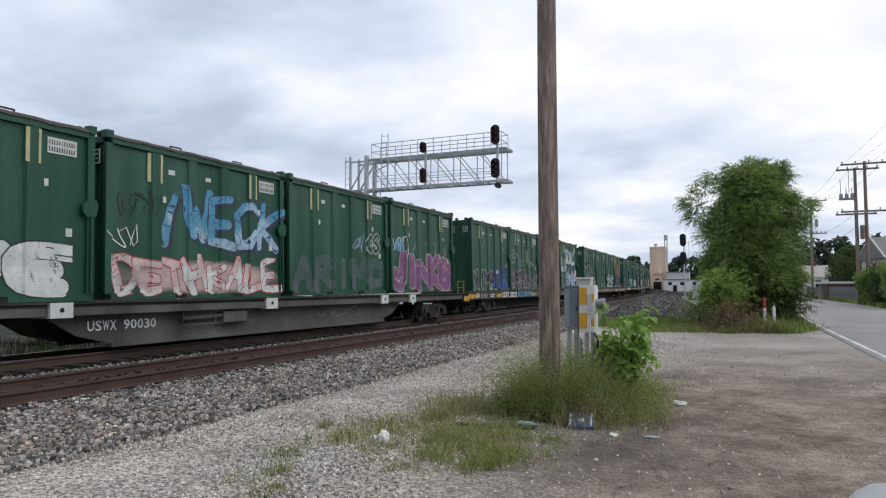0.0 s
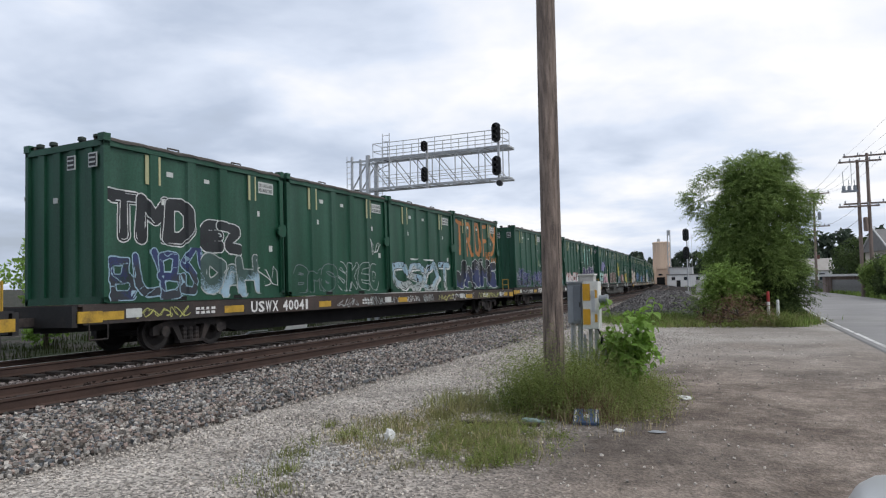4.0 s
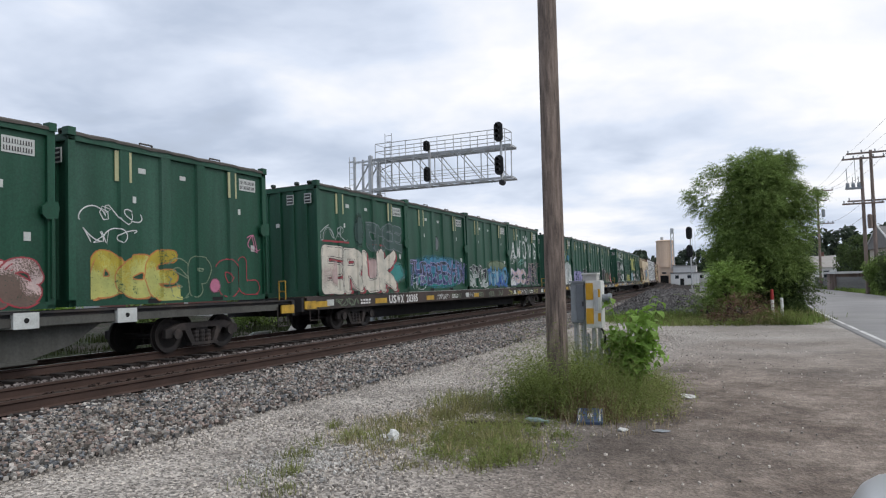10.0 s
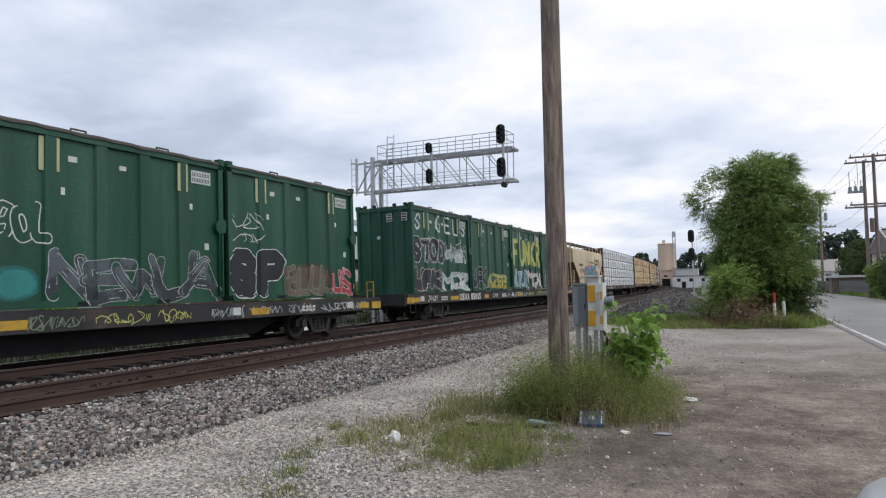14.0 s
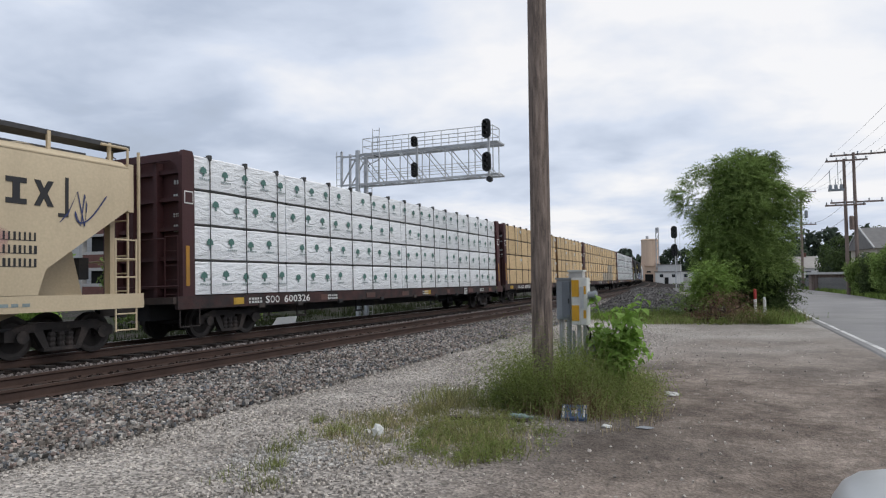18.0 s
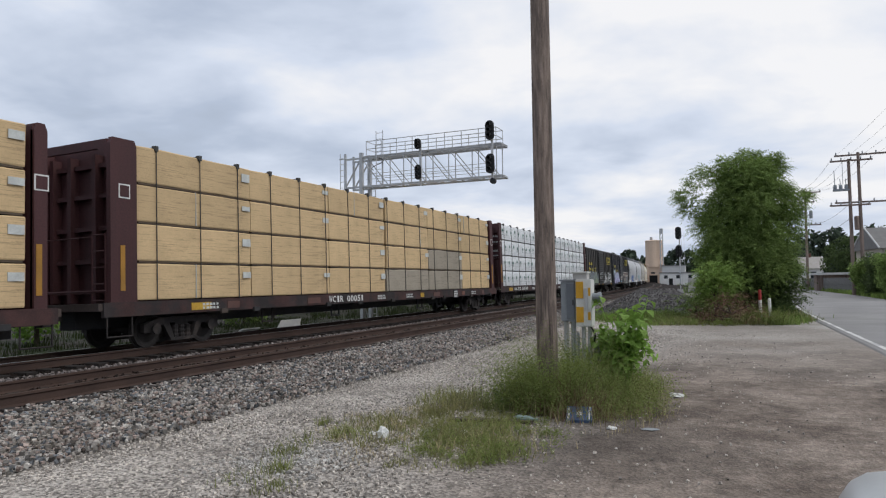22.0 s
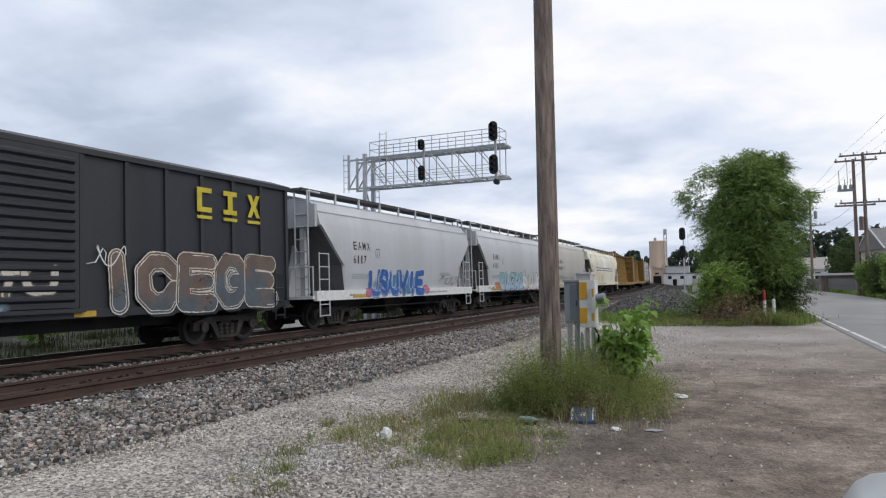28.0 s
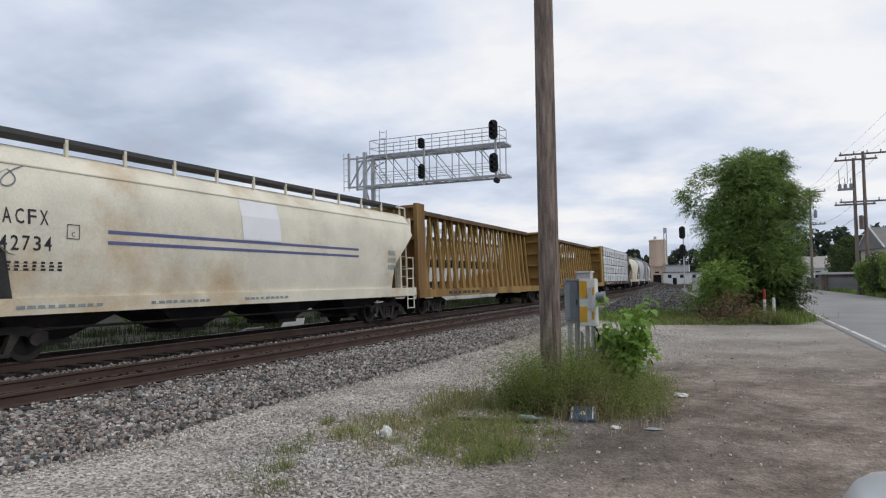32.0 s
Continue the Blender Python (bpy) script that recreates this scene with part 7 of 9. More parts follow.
stones("ballast", STONE, 34000, shoulder, 0.05, "coarse grey crushed stone ballast beside the rails", 1)
stones("rosy_ballast", STONEROSE, 16000, shoulder, 0.05, "brownish pink crushed stone in the ballast", 11)
stones("slate_ballast", STONESLATE, 14000, shoulder, 0.046, "dark slate grey crushed stone in the ballast", 12)
stones("stained_ballast", STONEBROWN, 9000, lambda rng, n: on_track_bed(rng.uniform(0, 1, n) ** 1.5 * 60, rng.uniform(9.1, 15.6, n), 0.012), 0.07, "rust brown stained ballast between the rails, darkened for shade", 2)
stones("ballast_ridge", STONEPALE, 3000, lambda rng, n: on_track_bed(rng.uniform(0, 1, n) ** 1.4 * 60, 11.22 + rng.normal(0, 0.035, n), 0.13) + np.stack([np.zeros(n), np.zeros(n), rng.uniform(0, 0.055, n)], -1), 0.05, "pale ballast heaped between the two tracks", 3)


def lot_pebbles(rng, n):
    x = rng.uniform(-7.2, 2.0, n)
    y = rng.uniform(0, 1, n) ** 1.5 * 24 + 2.5
    keep = rng.uniform(0, 1, n) < np.interp(x, [-7.2, -3.6, -2.2, -0.6, 2], [1, 1, 0.09, 0.035, 0.015])
    x, y = x[keep], y[keep]
    return np.stack([x, y, np.full(len(x), -0.001)], -1)


stones("loose_gravel", PEBBLE, 50000, lot_pebbles, 0.027, "loose small gravel on the lot", 4)
stones("pale_rubble", material("pale_rubble_stone", (0.40, 0.385, 0.36), 0.95, 0, 0.2, 9, 50, 0.1, per_island=0.35, spec=0.2), 900,
       lambda rng, n: np.stack([-4.55 + rng.normal(0, 0.35, n), 5.9 + rng.normal(0, 0.45, n), np.full(n, 0.004)], -1), 0.03, "pale broken stone on the gravel", 5)

# ---- tracks ----


def make_track(lat, far_end):
    th = thing("railway_track", "rusty steel rails on dark wooden ties", "railway track", "tracks", "structure")
    shape = [(-.036, 0), (.036, 0), (.038, -.035), (.01, -.055), (.01, -.15), (.075, -.178), (-.075, -.178), (-.01, -.15), (-.01, -.055), (-.038, -.035)]
    for side in (-1, 1):
        bm = bmesh.new()
        prev = None
        for s in [-460, -300, -150, -60] + list(range(-30, far_end, 6)):
            m = along(s, lat)
            cur = [bm.verts.new(m @ Vector((0, side * .7525 + y, z))) for y, z in shape]
            if prev:
                for k in range(10):
                    bm.faces.new((prev[k], prev[(k + 1) % 10], cur[(k + 1) % 10], cur[k]))
            prev = cur
        bmesh.ops.recalc_face_normals(bm, faces=bm.faces[:])
        rl = part("rail", bm, RAILHEAD, th)
        if lat > 12:
            # wheels have worn the running surface bright
            bm = bmesh.new()
            prev = None
            for s in [-460, -300, -150, -60] + list(range(-30, far_end, 6)):
                m = along(s, lat)
                cur = [bm.verts.new(m @ Vector((0, side * .7525 + y, z))) for y, z in ((-.031, .001), (-.028, .004), (.028, .004), (.031, .001))]
                if prev:
                    for k in range(3):
                        bm.faces.new((prev[k], prev[k + 1], cur[k + 1], cur[k]))
                prev = cur
            bmesh.ops.recalc_face_normals(bm, faces=bm.faces[:])
            part("running_surface", bm, POLISHED, rl, "bright worn rail top")
    first = None
    for k in range(150):
        s = -4 + k * 0.53
        m = along(s, lat) @ pose(0, 0, 0, 0, 0, random.Random(k).uniform(-1.5, 1.5))
        if first is None:
            bm = boxes((-0.115, 0.115, -1.3, 1.3, -0.34, -0.172))
            bmesh.ops.bevel(bm, geom=bm.edges[:], offset=0.012, segments=1, affect="EDGES")
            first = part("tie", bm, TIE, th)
            first.matrix_basis = m
        else:
            share("tie", first, m, th)


make_track(NEAR_LAT, 420)
make_track(TRAIN_LAT, 660)

# ---- road ----


def make_road():
    me = bpy.data.meshes.new("road")
    ys = [-300, -60, -20, 0, 10, 20, 30, 40, 55, 75, 100, 130, 170, 230]
    edge = [2.9, 2.9, 2.9, 2.8, 2.75, 2.6, 2.25, 1.95, 1.85, 1.6, 0.5, -1.3, -4.5, -11]
    wid = [7.4] * 14
    v, f = [], []
    for y, e, w in zip(ys, edge, wid):
        v += [(e, y, 0.0), (e + 0.05, y, 0.03), (e + w / 2, y, 0.07), (e + w, y, 0.03), (e + w + 0.05, y, 0.0)]
    for i in range(len(ys) - 1):
        for j in range(4):
            f.append((i * 5 + j, i * 5 + j + 1, i * 5 + j + 6, i * 5 + j + 5))
    me.from_pydata(v, [], f)
    me.materials.append(ASPHALT)
    rd = tagged(new("road", me), "worn grey asphalt road", "road", kind="structure")
    # white edge line, worn away here and there
    bm = bmesh.new()
    rnd = random.Random(2)
    y = -20.0
    while y < 120:
        n = y + rnd.uniform(0.7, 2.4)
        ea, eb = np.interp(y, ys, edge) + 0.2, np.interp(n, ys, edge) + 0.2
        w = rnd.uniform(0.10, 0.14)
        bm.faces.new([bm.verts.new(p) for p in ((ea, y, 0.038), (ea + w, y, 0.04), (eb + w, n, 0.04), (eb, n, 0.038))])
        y = n + rnd.choice([0.02, 0.03, 0.05, 0.25])
    part("edge_line", bm, WHITEPAINT, rd, "worn white edge line")


make_road()

# ---- plants ----


def blades(name, mat, count, place, height, width, label, seed, lean=0.35):
    """Grass: two-segment tapering blades in one mesh."""
    rng = np.random.default_rng(seed)
    p = place(rng, count)
    count = len(p)
    h = height * rng.uniform(0.45, 1.15, count) * (p[:, 3] if p.shape[1] > 3 else 1)
    a = rng.uniform(0, 6.28, count)
    d = rng.uniform(0, 6.28, count)
    ln = rng.uniform(0.05, lean, count) * h
    sx, sy = np.cos(a) * width / 2, np.sin(a) * width / 2
    dx, dy = np.cos(d) * ln, np.sin(d) * ln
    x, y, z = p[:, 0], p[:, 1], p[:, 2]
    v = np.stack([np.stack([x - sx, y - sy, z], -1), np.stack([x + sx, y + sy, z], -1),
                  np.stack([x - sx * .7 + dx * .35, y - sy * .7 + dy * .35, z + h * .6], -1), np.stack([x + sx * .7 + dx * .35, y + sy * .7 + dy * .35, z + h * .6], -1),
                  np.stack([x + dx, y + dy, z + h], -1)], 1)
    i = 5 * np.arange(count)[:, None]
    me = bpy.data.meshes.new(name)
    me.from_pydata(v.reshape(-1, 3).tolist(), [], (np.array([[0, 1, 3, 2]]) + i).tolist() + (np.array([[2, 3, 4]]) + i).tolist())
    me.materials.append(mat)
    return tagged(new(name, me), label, "grass", kind="stuff")


def tufted(cx, cy, rx, ry, turn=0.0, tufts=60, spread=0.12, seed=0, tall=None):
    """Places gathered in uneven tufts over an ellipse, each tuft with a height of its own; tall(x, y) scales it."""
    own = np.random.default_rng(900 + seed)
    r, a = own.uniform(0, 1, tufts) ** 0.55, own.uniform(0, 6.28, tufts)
    u, v = r * np.cos(a) * rx, r * np.sin(a) * ry
    ct, st = math.cos(turn), math.sin(turn)
    tx, ty = cx + u * ct - v * st, cy + u * st + v * ct
    th = own.uniform(0.45, 1.15, tufts) * np.clip(1.2 - 0.55 * r ** 2, 0.3, 1.2)
    if tall:
        th = th * tall(tx, ty)

    def place(rng, n):
        k = rng.integers(0, tufts, n)
        sp = spread * (0.5 + own.uniform(0, 1, tufts))[k]
        return np.stack([tx[k] + rng.normal(0, 1, n) * sp, ty[k] + rng.normal(0, 1, n) * sp, np.full(n, -0.01), th[k]], -1)
    return place


def by_the_pole(x, y):
    """Weeds stand tallest at the pole and behind it."""
    return 0.35 + 0.75 * np.exp(-(((x + 2.75) / 0.75) ** 2 + ((y - 10.2) / 1.5) ** 2)) + 0.18 * (y > 10.4)


blades("weed_patch", BLADE, 2600, tufted(-2.65, 11.2, 1.15, 2.5, 0.1, 80, 0.16, 1, by_the_pole), 0.85, 0.011, "tall olive weeds round the pole", 1, 0.75)
blades("weed_patch_front", BLADE, 1500, tufted(-2.95, 7.45, 0.8, 1.15, 0.1, 46, 0.11, 3), 0.17, 0.009, "low olive weeds before the pole", 2, 1.0)
blades("side_weeds", BLADE, 1300, tufted(-4.0, 9.4, 0.75, 1.0, 0.5, 34, 0.13, 5), 0.28, 0.009, "sparse weeds spreading over the gravel", 14, 1.0)
blades("dry_weeds", BLADEDRY, 900, tufted(-2.5, 10.3, 1.2, 2.5, 0.2, 70, 0.18, 6, by_the_pole), 0.7, 0.008, "dry straw-coloured stalks among the weeds", 3, 0.7)
blades("dry_front_weeds", BLADEDRY, 600, tufted(-3.0, 7.4, 0.85, 1.2, 0.15, 40, 0.14, 7), 0.15, 0.008, "dry stalks in the low weeds", 15, 1.0)
blades("brown_weeds", BRUSHRED, 1100, tufted(-2.4, 9.7, 0.9, 0.8, 0.1, 40, 0.13, 8, by_the_pole), 0.5, 0.008, "brown dead stems in the weeds", 16, 0.9)
blades("thin_grass", BLADE, 1300, tufted(-4.5, 7.4, 0.5, 1.1, 0.3, 34, 0.1, 9), 0.14, 0.008, "thin grass on the gravel", 4, 1.2)
blades("thin_dry_grass", BLADEDRY, 900, tufted(-4.3, 7.6, 0.8, 1.6, 0.35, 40, 0.12, 10), 0.11, 0.008, "thin dry grass on the gravel", 5, 1.2)
for k, (gx, gy, n) in enumerate([(-4.75, 6.2, 130), (-4.4, 5.6, 120), (-4.1, 5.0, 90), (-5.0, 6.7, 80), (-4.55, 5.15, 60), (-3.3, 6.2, 120), (-2.8, 6.7, 120), (-5.3, 7.6, 90)]):
    blades("grass_tuft", BLADE, n, tufted(gx, gy, 0.16, 0.2, 0, 4, 0.07, 20 + k), 0.15, 0.008, "small grass tuft in the gravel", 20 + k, 1.2)
blades("lot_edge_grass", BLADEGREEN, 3400, tufted(-4.2, 31.8, 2.4, 2.9, 0.1, 60, 0.3, 30), 0.34, 0.022, "low grass at the end of the lot", 6, 0.9)
blades("lot_edge_dry_grass", BLADE, 3600, tufted(-3.0, 32.0, 3.2, 3.2, 0.0, 80, 0.3, 31), 0.36, 0.022, "pale grass at the end of the lot", 17, 0.9)
blades("tree_foot_grass", BLADE, 4200, tufted(-0.4, 32.8, 2.3, 2.9, 0.0, 90, 0.3, 32), 0.6, 0.024, "long grass at the foot of the tree", 7, 0.8)
blades("tree_foot_green_grass", BLADEGREEN, 3500, tufted(0.6, 33.5, 1.3, 3.5, 0.0, 50, 0.3, 33), 0.5, 0.024, "green grass by the marker posts", 18, 0.8)
blades("verge_grass", BLADEGREEN, 4200, lambda rng, n: np.stack([rng.uniform(0.4, 1.75, n), rng.uniform(35, 72, n), np.zeros(n), np.ones(n)], -1), 0.4, 0.04, "grass verge along the road", 8)


def far_verge(rng, n):
    y = rng.uniform(40, 130, n)
    return np.stack([np.interp(y, [40, 55, 75, 100, 130], [9.5, 9.4, 9.15, 8.1, 6.3]) + rng.uniform(0, 1, n) ** 1.5 * 2.5, y, np.zeros(n), np.ones(n)], -1)


blades("far_verge_grass", BLADEGREEN, 7000, far_verge, 0.5, 0.06, "rough grass on the far side of the road", 9)


def bank_tufts(rng, n):
    """Rough grass in loose clumps, thicker away from the line."""
    own = np.random.default_rng(77)
    s, lat, tall = own.uniform(-4, 75, 420), 17.6 + own.uniform(0, 1, 420) ** 0.8 * 9, own.uniform(0.35, 1.3, 420)
    k = rng.integers(0, 420, n)
    return np.concatenate([on_track_bed(s[k] + rng.normal(0, 0.3, n), lat[k] + rng.normal(0, 0.3, n)), tall[k][:, None]], 1)


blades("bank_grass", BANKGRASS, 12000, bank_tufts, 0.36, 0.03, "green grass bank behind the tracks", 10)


def leaves(name, mat, clumps, per, size, parent, seed, flat=0.5):
    """Leaves as small bent quads scattered through clumps of (x, y, z, radius)."""
    rng = np.random.default_rng(seed)
    out = []
    for x, y, z, r in clumps:
        n = max(12, int(per * r * r))
        d = rng.normal(0, 1, (n, 3))
        d /= np.linalg.norm(d, axis=1)[:, None]
        rr = rng.uniform(0.25, 1, (n, 1)) ** 0.55 * r
        out.append(np.array([x, y, z]) + d * rr * np.array([1, 1, 0.85]))
    c = np.concatenate(out)
    n = len(c)
    u = rng.normal(0, 1, (n, 3))
    u[:, 2] -= 0.35
    u /= np.linalg.norm(u, axis=1)[:, None]
    w = np.cross(u, rng.normal(0, 1, (n, 3)) + np.array([0, 0, flat]))
    w /= np.linalg.norm(w, axis=1)[:, None] + 1e-9
    L = size * rng.uniform(0.6, 1.3, (n, 1))
    v = np.stack([c - u * L * 0.5, c - w * L * 0.24, c + u * L * 0.5, c + w * L * 0.24], 1)
    me = bpy.data.meshes.new(name)
    me.from_pydata(v.reshape(-1, 3).tolist(), [], (np.array([[0, 1, 2, 3]]) + 4 * np.arange(n)[:, None]).tolist())
    me.materials.append(mat)
    ob = new(name, me)
    ob.parent = parent
    return ob


def tree(name, x, y, z, h, spread, label, seed, mat=FOLIAGE, per=260, size=0.2, clump=0.75, count=70, group="", crown0=0.2, extra=()):
    """A tapered trunk, limbs to the clumps, and a crown of many small leaves."""
    th = thing(name, label, "tree", group)
    th.location = (x, y, z)
    rnd = random.Random(seed)
    bm = bmesh.new()
    tube(bm, (0, 0, -0.2), (0.1 * rnd.uniform(-1, 1), 0, h * 0.35), h * 0.022, h * 0.016, 9)
    tube(bm, (0, 0, h * 0.34), (0.25 * rnd.uniform(-1, 1), 0.2, h * 0.8), h * 0.015, h * 0.004, 7)
    part("trunk", bm, BARK, th)
    cl = []
    for k in range(count):
        t = rnd.uniform(crown0, 0.97)
        wid = spread * (math.sin(math.pi * min(0.98, (t - crown0 + 0.1) / (1.1 - crown0))) ** 0.55)
        a = rnd.uniform(0, math.tau)
        r = wid * rnd.uniform(0.35, 1.0)
        cl.append((r * math.cos(a), r * math.sin(a), h * t, clump * rnd.uniform(0.6, 1.2)))
    cl += list(extra)
    for k, (cx, cy, cz, r) in enumerate(cl[::5]):
        bm = bmesh.new()
        tube(bm, (0, 0, max(h * 0.15, cz * 0.55)), (cx * 0.9, cy * 0.9, cz), h * 0.007, h * 0.002, 5)
        part("limb", bm, BARK, th)
    leaves("crown", mat, cl, per, size, th, seed)
    return th


def sprays(name, mat, at, out, length, leaf, per, parent, seed, droop=0.4):
    """Feathery compound leaves: an arching stalk with leaflets in pairs, for arrays of places and directions."""
    rng = np.random.default_rng(seed)
    n = len(at)
    out = out / (np.linalg.norm(out, axis=1)[:, None] + 1e-9)
    side = np.cross(out, np.array([0, 0, 1.0]) + rng.normal(0, 0.5, (n, 3)))
    side /= np.linalg.norm(side, axis=1)[:, None] + 1e-9
    ln = length * rng.uniform(0.6, 1.25, n)
    t = (np.arange(per) // 2 + 0.5) / (per / 2)
    sg = np.where(np.arange(per) % 2 == 0, 1.0, -1.0)
    p = at[:, None] + out[:, None] * (ln[:, None] * t)[..., None]
    p[..., 2] -= droop * ln[:, None] * t ** 2
    d = side[:, None] * sg[None, :, None] * 0.85 + out[:, None] * 0.5 + rng.normal(0, 0.25, (n, per, 3))
    d[..., 2] -= 0.2
    d /= np.linalg.norm(d, axis=2)[..., None]
    w = np.cross(d, rng.normal(0, 0.55, (n, per, 3)) + np.array([0, 0, 1.0]))
    w /= np.linalg.norm(w, axis=2)[..., None] + 1e-9
    L = leaf * rng.uniform(0.65, 1.25, (n, per, 1)) * (1.1 - 0.5 * t)[None, :, None]
    v = np.stack([p, p + d * L * 0.5 + w * L * 0.21, p + d * L, p + d * L * 0.5 - w * L * 0.21], 2)
    me = bpy.data.meshes.new(name)
    m = n * per
    me.from_pydata(v.reshape(-1, 3).tolist(), [], (np.array([[0, 1, 2, 3]]) + 4 * np.arange(m)[:, None]).tolist())
    me.materials.append(mat)
    ob = new(name, me)
    ob.parent = parent
    return ob


def feathery_tree(name, x, y, profile, depth, label, seed, mat, count, length, leaf, per, lumps, trunk=True, sprigs=(), hollow=0.0):
    """A leafy mass that follows profile (height, half width) and swells and gapes in lumps."""
    th = thing(name, label, "tree")
    th.location = (x, y, 0)
    rng = np.random.default_rng(seed)
    zs, ws = np.array(profile).T
    top = zs[-1]
    rnd = random.Random(seed)
    if trunk:
        bm = bmesh.new()
        tube(bm, (0, 0, -0.2), (0.1, 0.1, top * 0.4), 0.17, 0.12, 9)
        tube(bm, (0.1, 0.1, top * 0.39), (-0.2, 0.1, top * 0.85), 0.12, 0.03, 7)
        part("trunk", bm, BARK, th)
    # lumps: boughs that carry the sprays
    lz = rng.uniform(zs[0], top, lumps * 3)
    keep = rng.uniform(0, ws.max(), lumps * 3) < np.interp(lz, zs, ws)
    lz = lz[keep][:lumps]
    k = len(lz)
    la = rng.uniform(0, 6.28, k)
    lr = np.interp(lz, zs, ws) * rng.uniform(0.05, 1, k) ** 0.45
    lump = np.stack([lr * np.cos(la), lr * np.sin(la) * depth, lz], -1)
    if hollow:
        # no boughs low down on the side towards the road
        lump = lump[(lump[:, 2] > hollow) | (lump[:, 0] < -0.2)]
        k = len(lump)
    size = rng.uniform(0.55, 1.25, k)
    if len(sprigs):
        lump = np.concatenate([lump, np.array(sprigs)[:, :3]])
        size = np.concatenate([size, np.array(sprigs)[:, 3]])
        k = len(lump)
    for q in range(0, k, 9):
        bm = bmesh.new()
        c = lump[q]
        tube(bm, (0.05, 0.1, max(0.2, c[2] * 0.55)), (c[0] * 0.92, c[1] * 0.92, c[2]), 0.05, 0.015, 5)
        part("limb", bm, BARK, th)
    pick = rng.integers(0, k, count)
    off = rng.normal(0, 1, (count, 3))
    off /= np.linalg.norm(off, axis=1)[:, None]
    off[:, 2] = off[:, 2] * 0.75 + 0.12
    at = lump[pick] + off * (rng.uniform(0.1, 1, (count, 1)) ** 0.6) * 0.62 * size[pick][:, None]
    outw = off + 0.6 * lump[pick] * np.array([1, 1, 0]) / (np.linalg.norm(lump[pick][:, :2], axis=1)[:, None] + 0.3)
    sprays("crown", mat, at, outw, length, leaf, per, th, seed)
    if trunk:
        # older shaded leaves close to the limbs
        n = count // 6
        z = rng.uniform(zs[0], top * 0.93, n)
        a, r = rng.uniform(0, 6.28, n), np.interp(z, zs, ws) * rng.uniform(0, 1, n) ** 0.5 * 0.86
        at = np.stack([r * np.cos(a), r * np.sin(a) * depth, z], -1)
        sprays("inner_leaves", mat, at, rng.normal(0, 1, (n, 3)), length * 1.2, leaf * 1.9, 10, th, seed + 1)
    return th


feathery_tree("roadside_tree", -0.52, 34.0, [(0.5, 1.9), (1.2, 2.0), (2.0, 1.95), (3.3, 1.95), (4.6, 2.0), (5.5, 1.85), (6.1, 1.4), (6.8, 1.05), (7.2, 0.5)], 0.95, "leafy olive green locust tree beside the road", 4, FOLIAGE, 16000, 0.45, 0.09, 18, 190, hollow=1.8,
              sprigs=((-2.65, -0.3, 5.75, 0.5), (-2.3, -0.4, 5.55, 0.8), (-2.3, -0.3, 5.1, 0.6), (-2.0, -0.3, 6.3, 0.7), (-1.6, -0.2, 6.8, 0.6), (2.5, 0.2, 5.45, 0.45), (2.1, 0.1, 5.3, 0.7), (2.0, 0, 4.9, 0.8), (1.55, 0.1, 6.75, 0.45), (1.2, 0, 6.9, 0.6), (1.4, 0.1, 7.25, 0.35), (0.1, 0, 7.45, 0.45), (-0.7, 0, 7.2, 0.5), (0.6, 0, 7.3, 0.4), (1.75, -0.3, 3.3, 0.8), (1.8, 0.1, 4.2, 0.85), (1.75, 0, 3.7, 0.8), (1.6, 0, 2.7, 0.8), (1.45, 0, 2.1, 0.7), (2.0, 0.2, 4.6, 0.7), (-1.8, -0.4, 3.0, 0.7)))
# added dark leaves stand in for deep shade in the tree's hollow
feathery_tree("dark_shrub", 0.35, 33.9, [(0.1, 0.8), (0.8, 1.0), (1.8, 1.05), (2.6, 0.7)], 0.7, "dark leaves added for the shaded hollow under the roadside tree", 5, FOLIAGEDARK, 3200, 0.4, 0.13, 10, 34, False)
feathery_tree("pale_sapling", -1.65, 31.4, [(1.0, 0.5), (1.4, 0.8), (1.8, 0.85), (2.3, 0.55), (2.5, 0.25)], 0.7, "pale green sapling before the tree", 6, SAPLING, 700, 0.34, 0.12, 10, 30)
feathery_tree("dry_bush", -1.1, 30.3, [(0.1, 1.3), (0.5, 1.3), (0.9, 0.9), (1.1, 0.4)], 0.5, "dry reddish brush under the tree", 7, BRUSHRED, 700, 0.34, 0.07, 10, 40, False)
feathery_tree("olive_shrub", -2.6, 32.0, [(0.1, 0.7), (0.7, 0.7), (1.2, 0.4)], 0.8, "olive green weeds grown tall beside the tree", 8, FOLIAGE, 420, 0.34, 0.09, 10, 24, False)


def leafy_weeds(name, mat, count, place, height, leaf, label, seed):
    """Soft weeds: short leafy stalks leaning every way, in one mesh."""
    rng = np.random.default_rng(seed)
    p = place(rng, count)
    d = rng.normal(0, 0.42, (count, 3)) + np.array([0, 0, 1.0])
    at = p[:, :3] + d * (height * 0.25 * p[:, 3] * rng.uniform(0, 1.6, count))[:, None]
    at[:, 2] = np.maximum(at[:, 2], 0.01)
    ob = sprays(name, mat, at, d, height * 0.75, leaf, 12, None, seed, 0.25)
    tagged(ob, label, "weeds", kind="stuff")


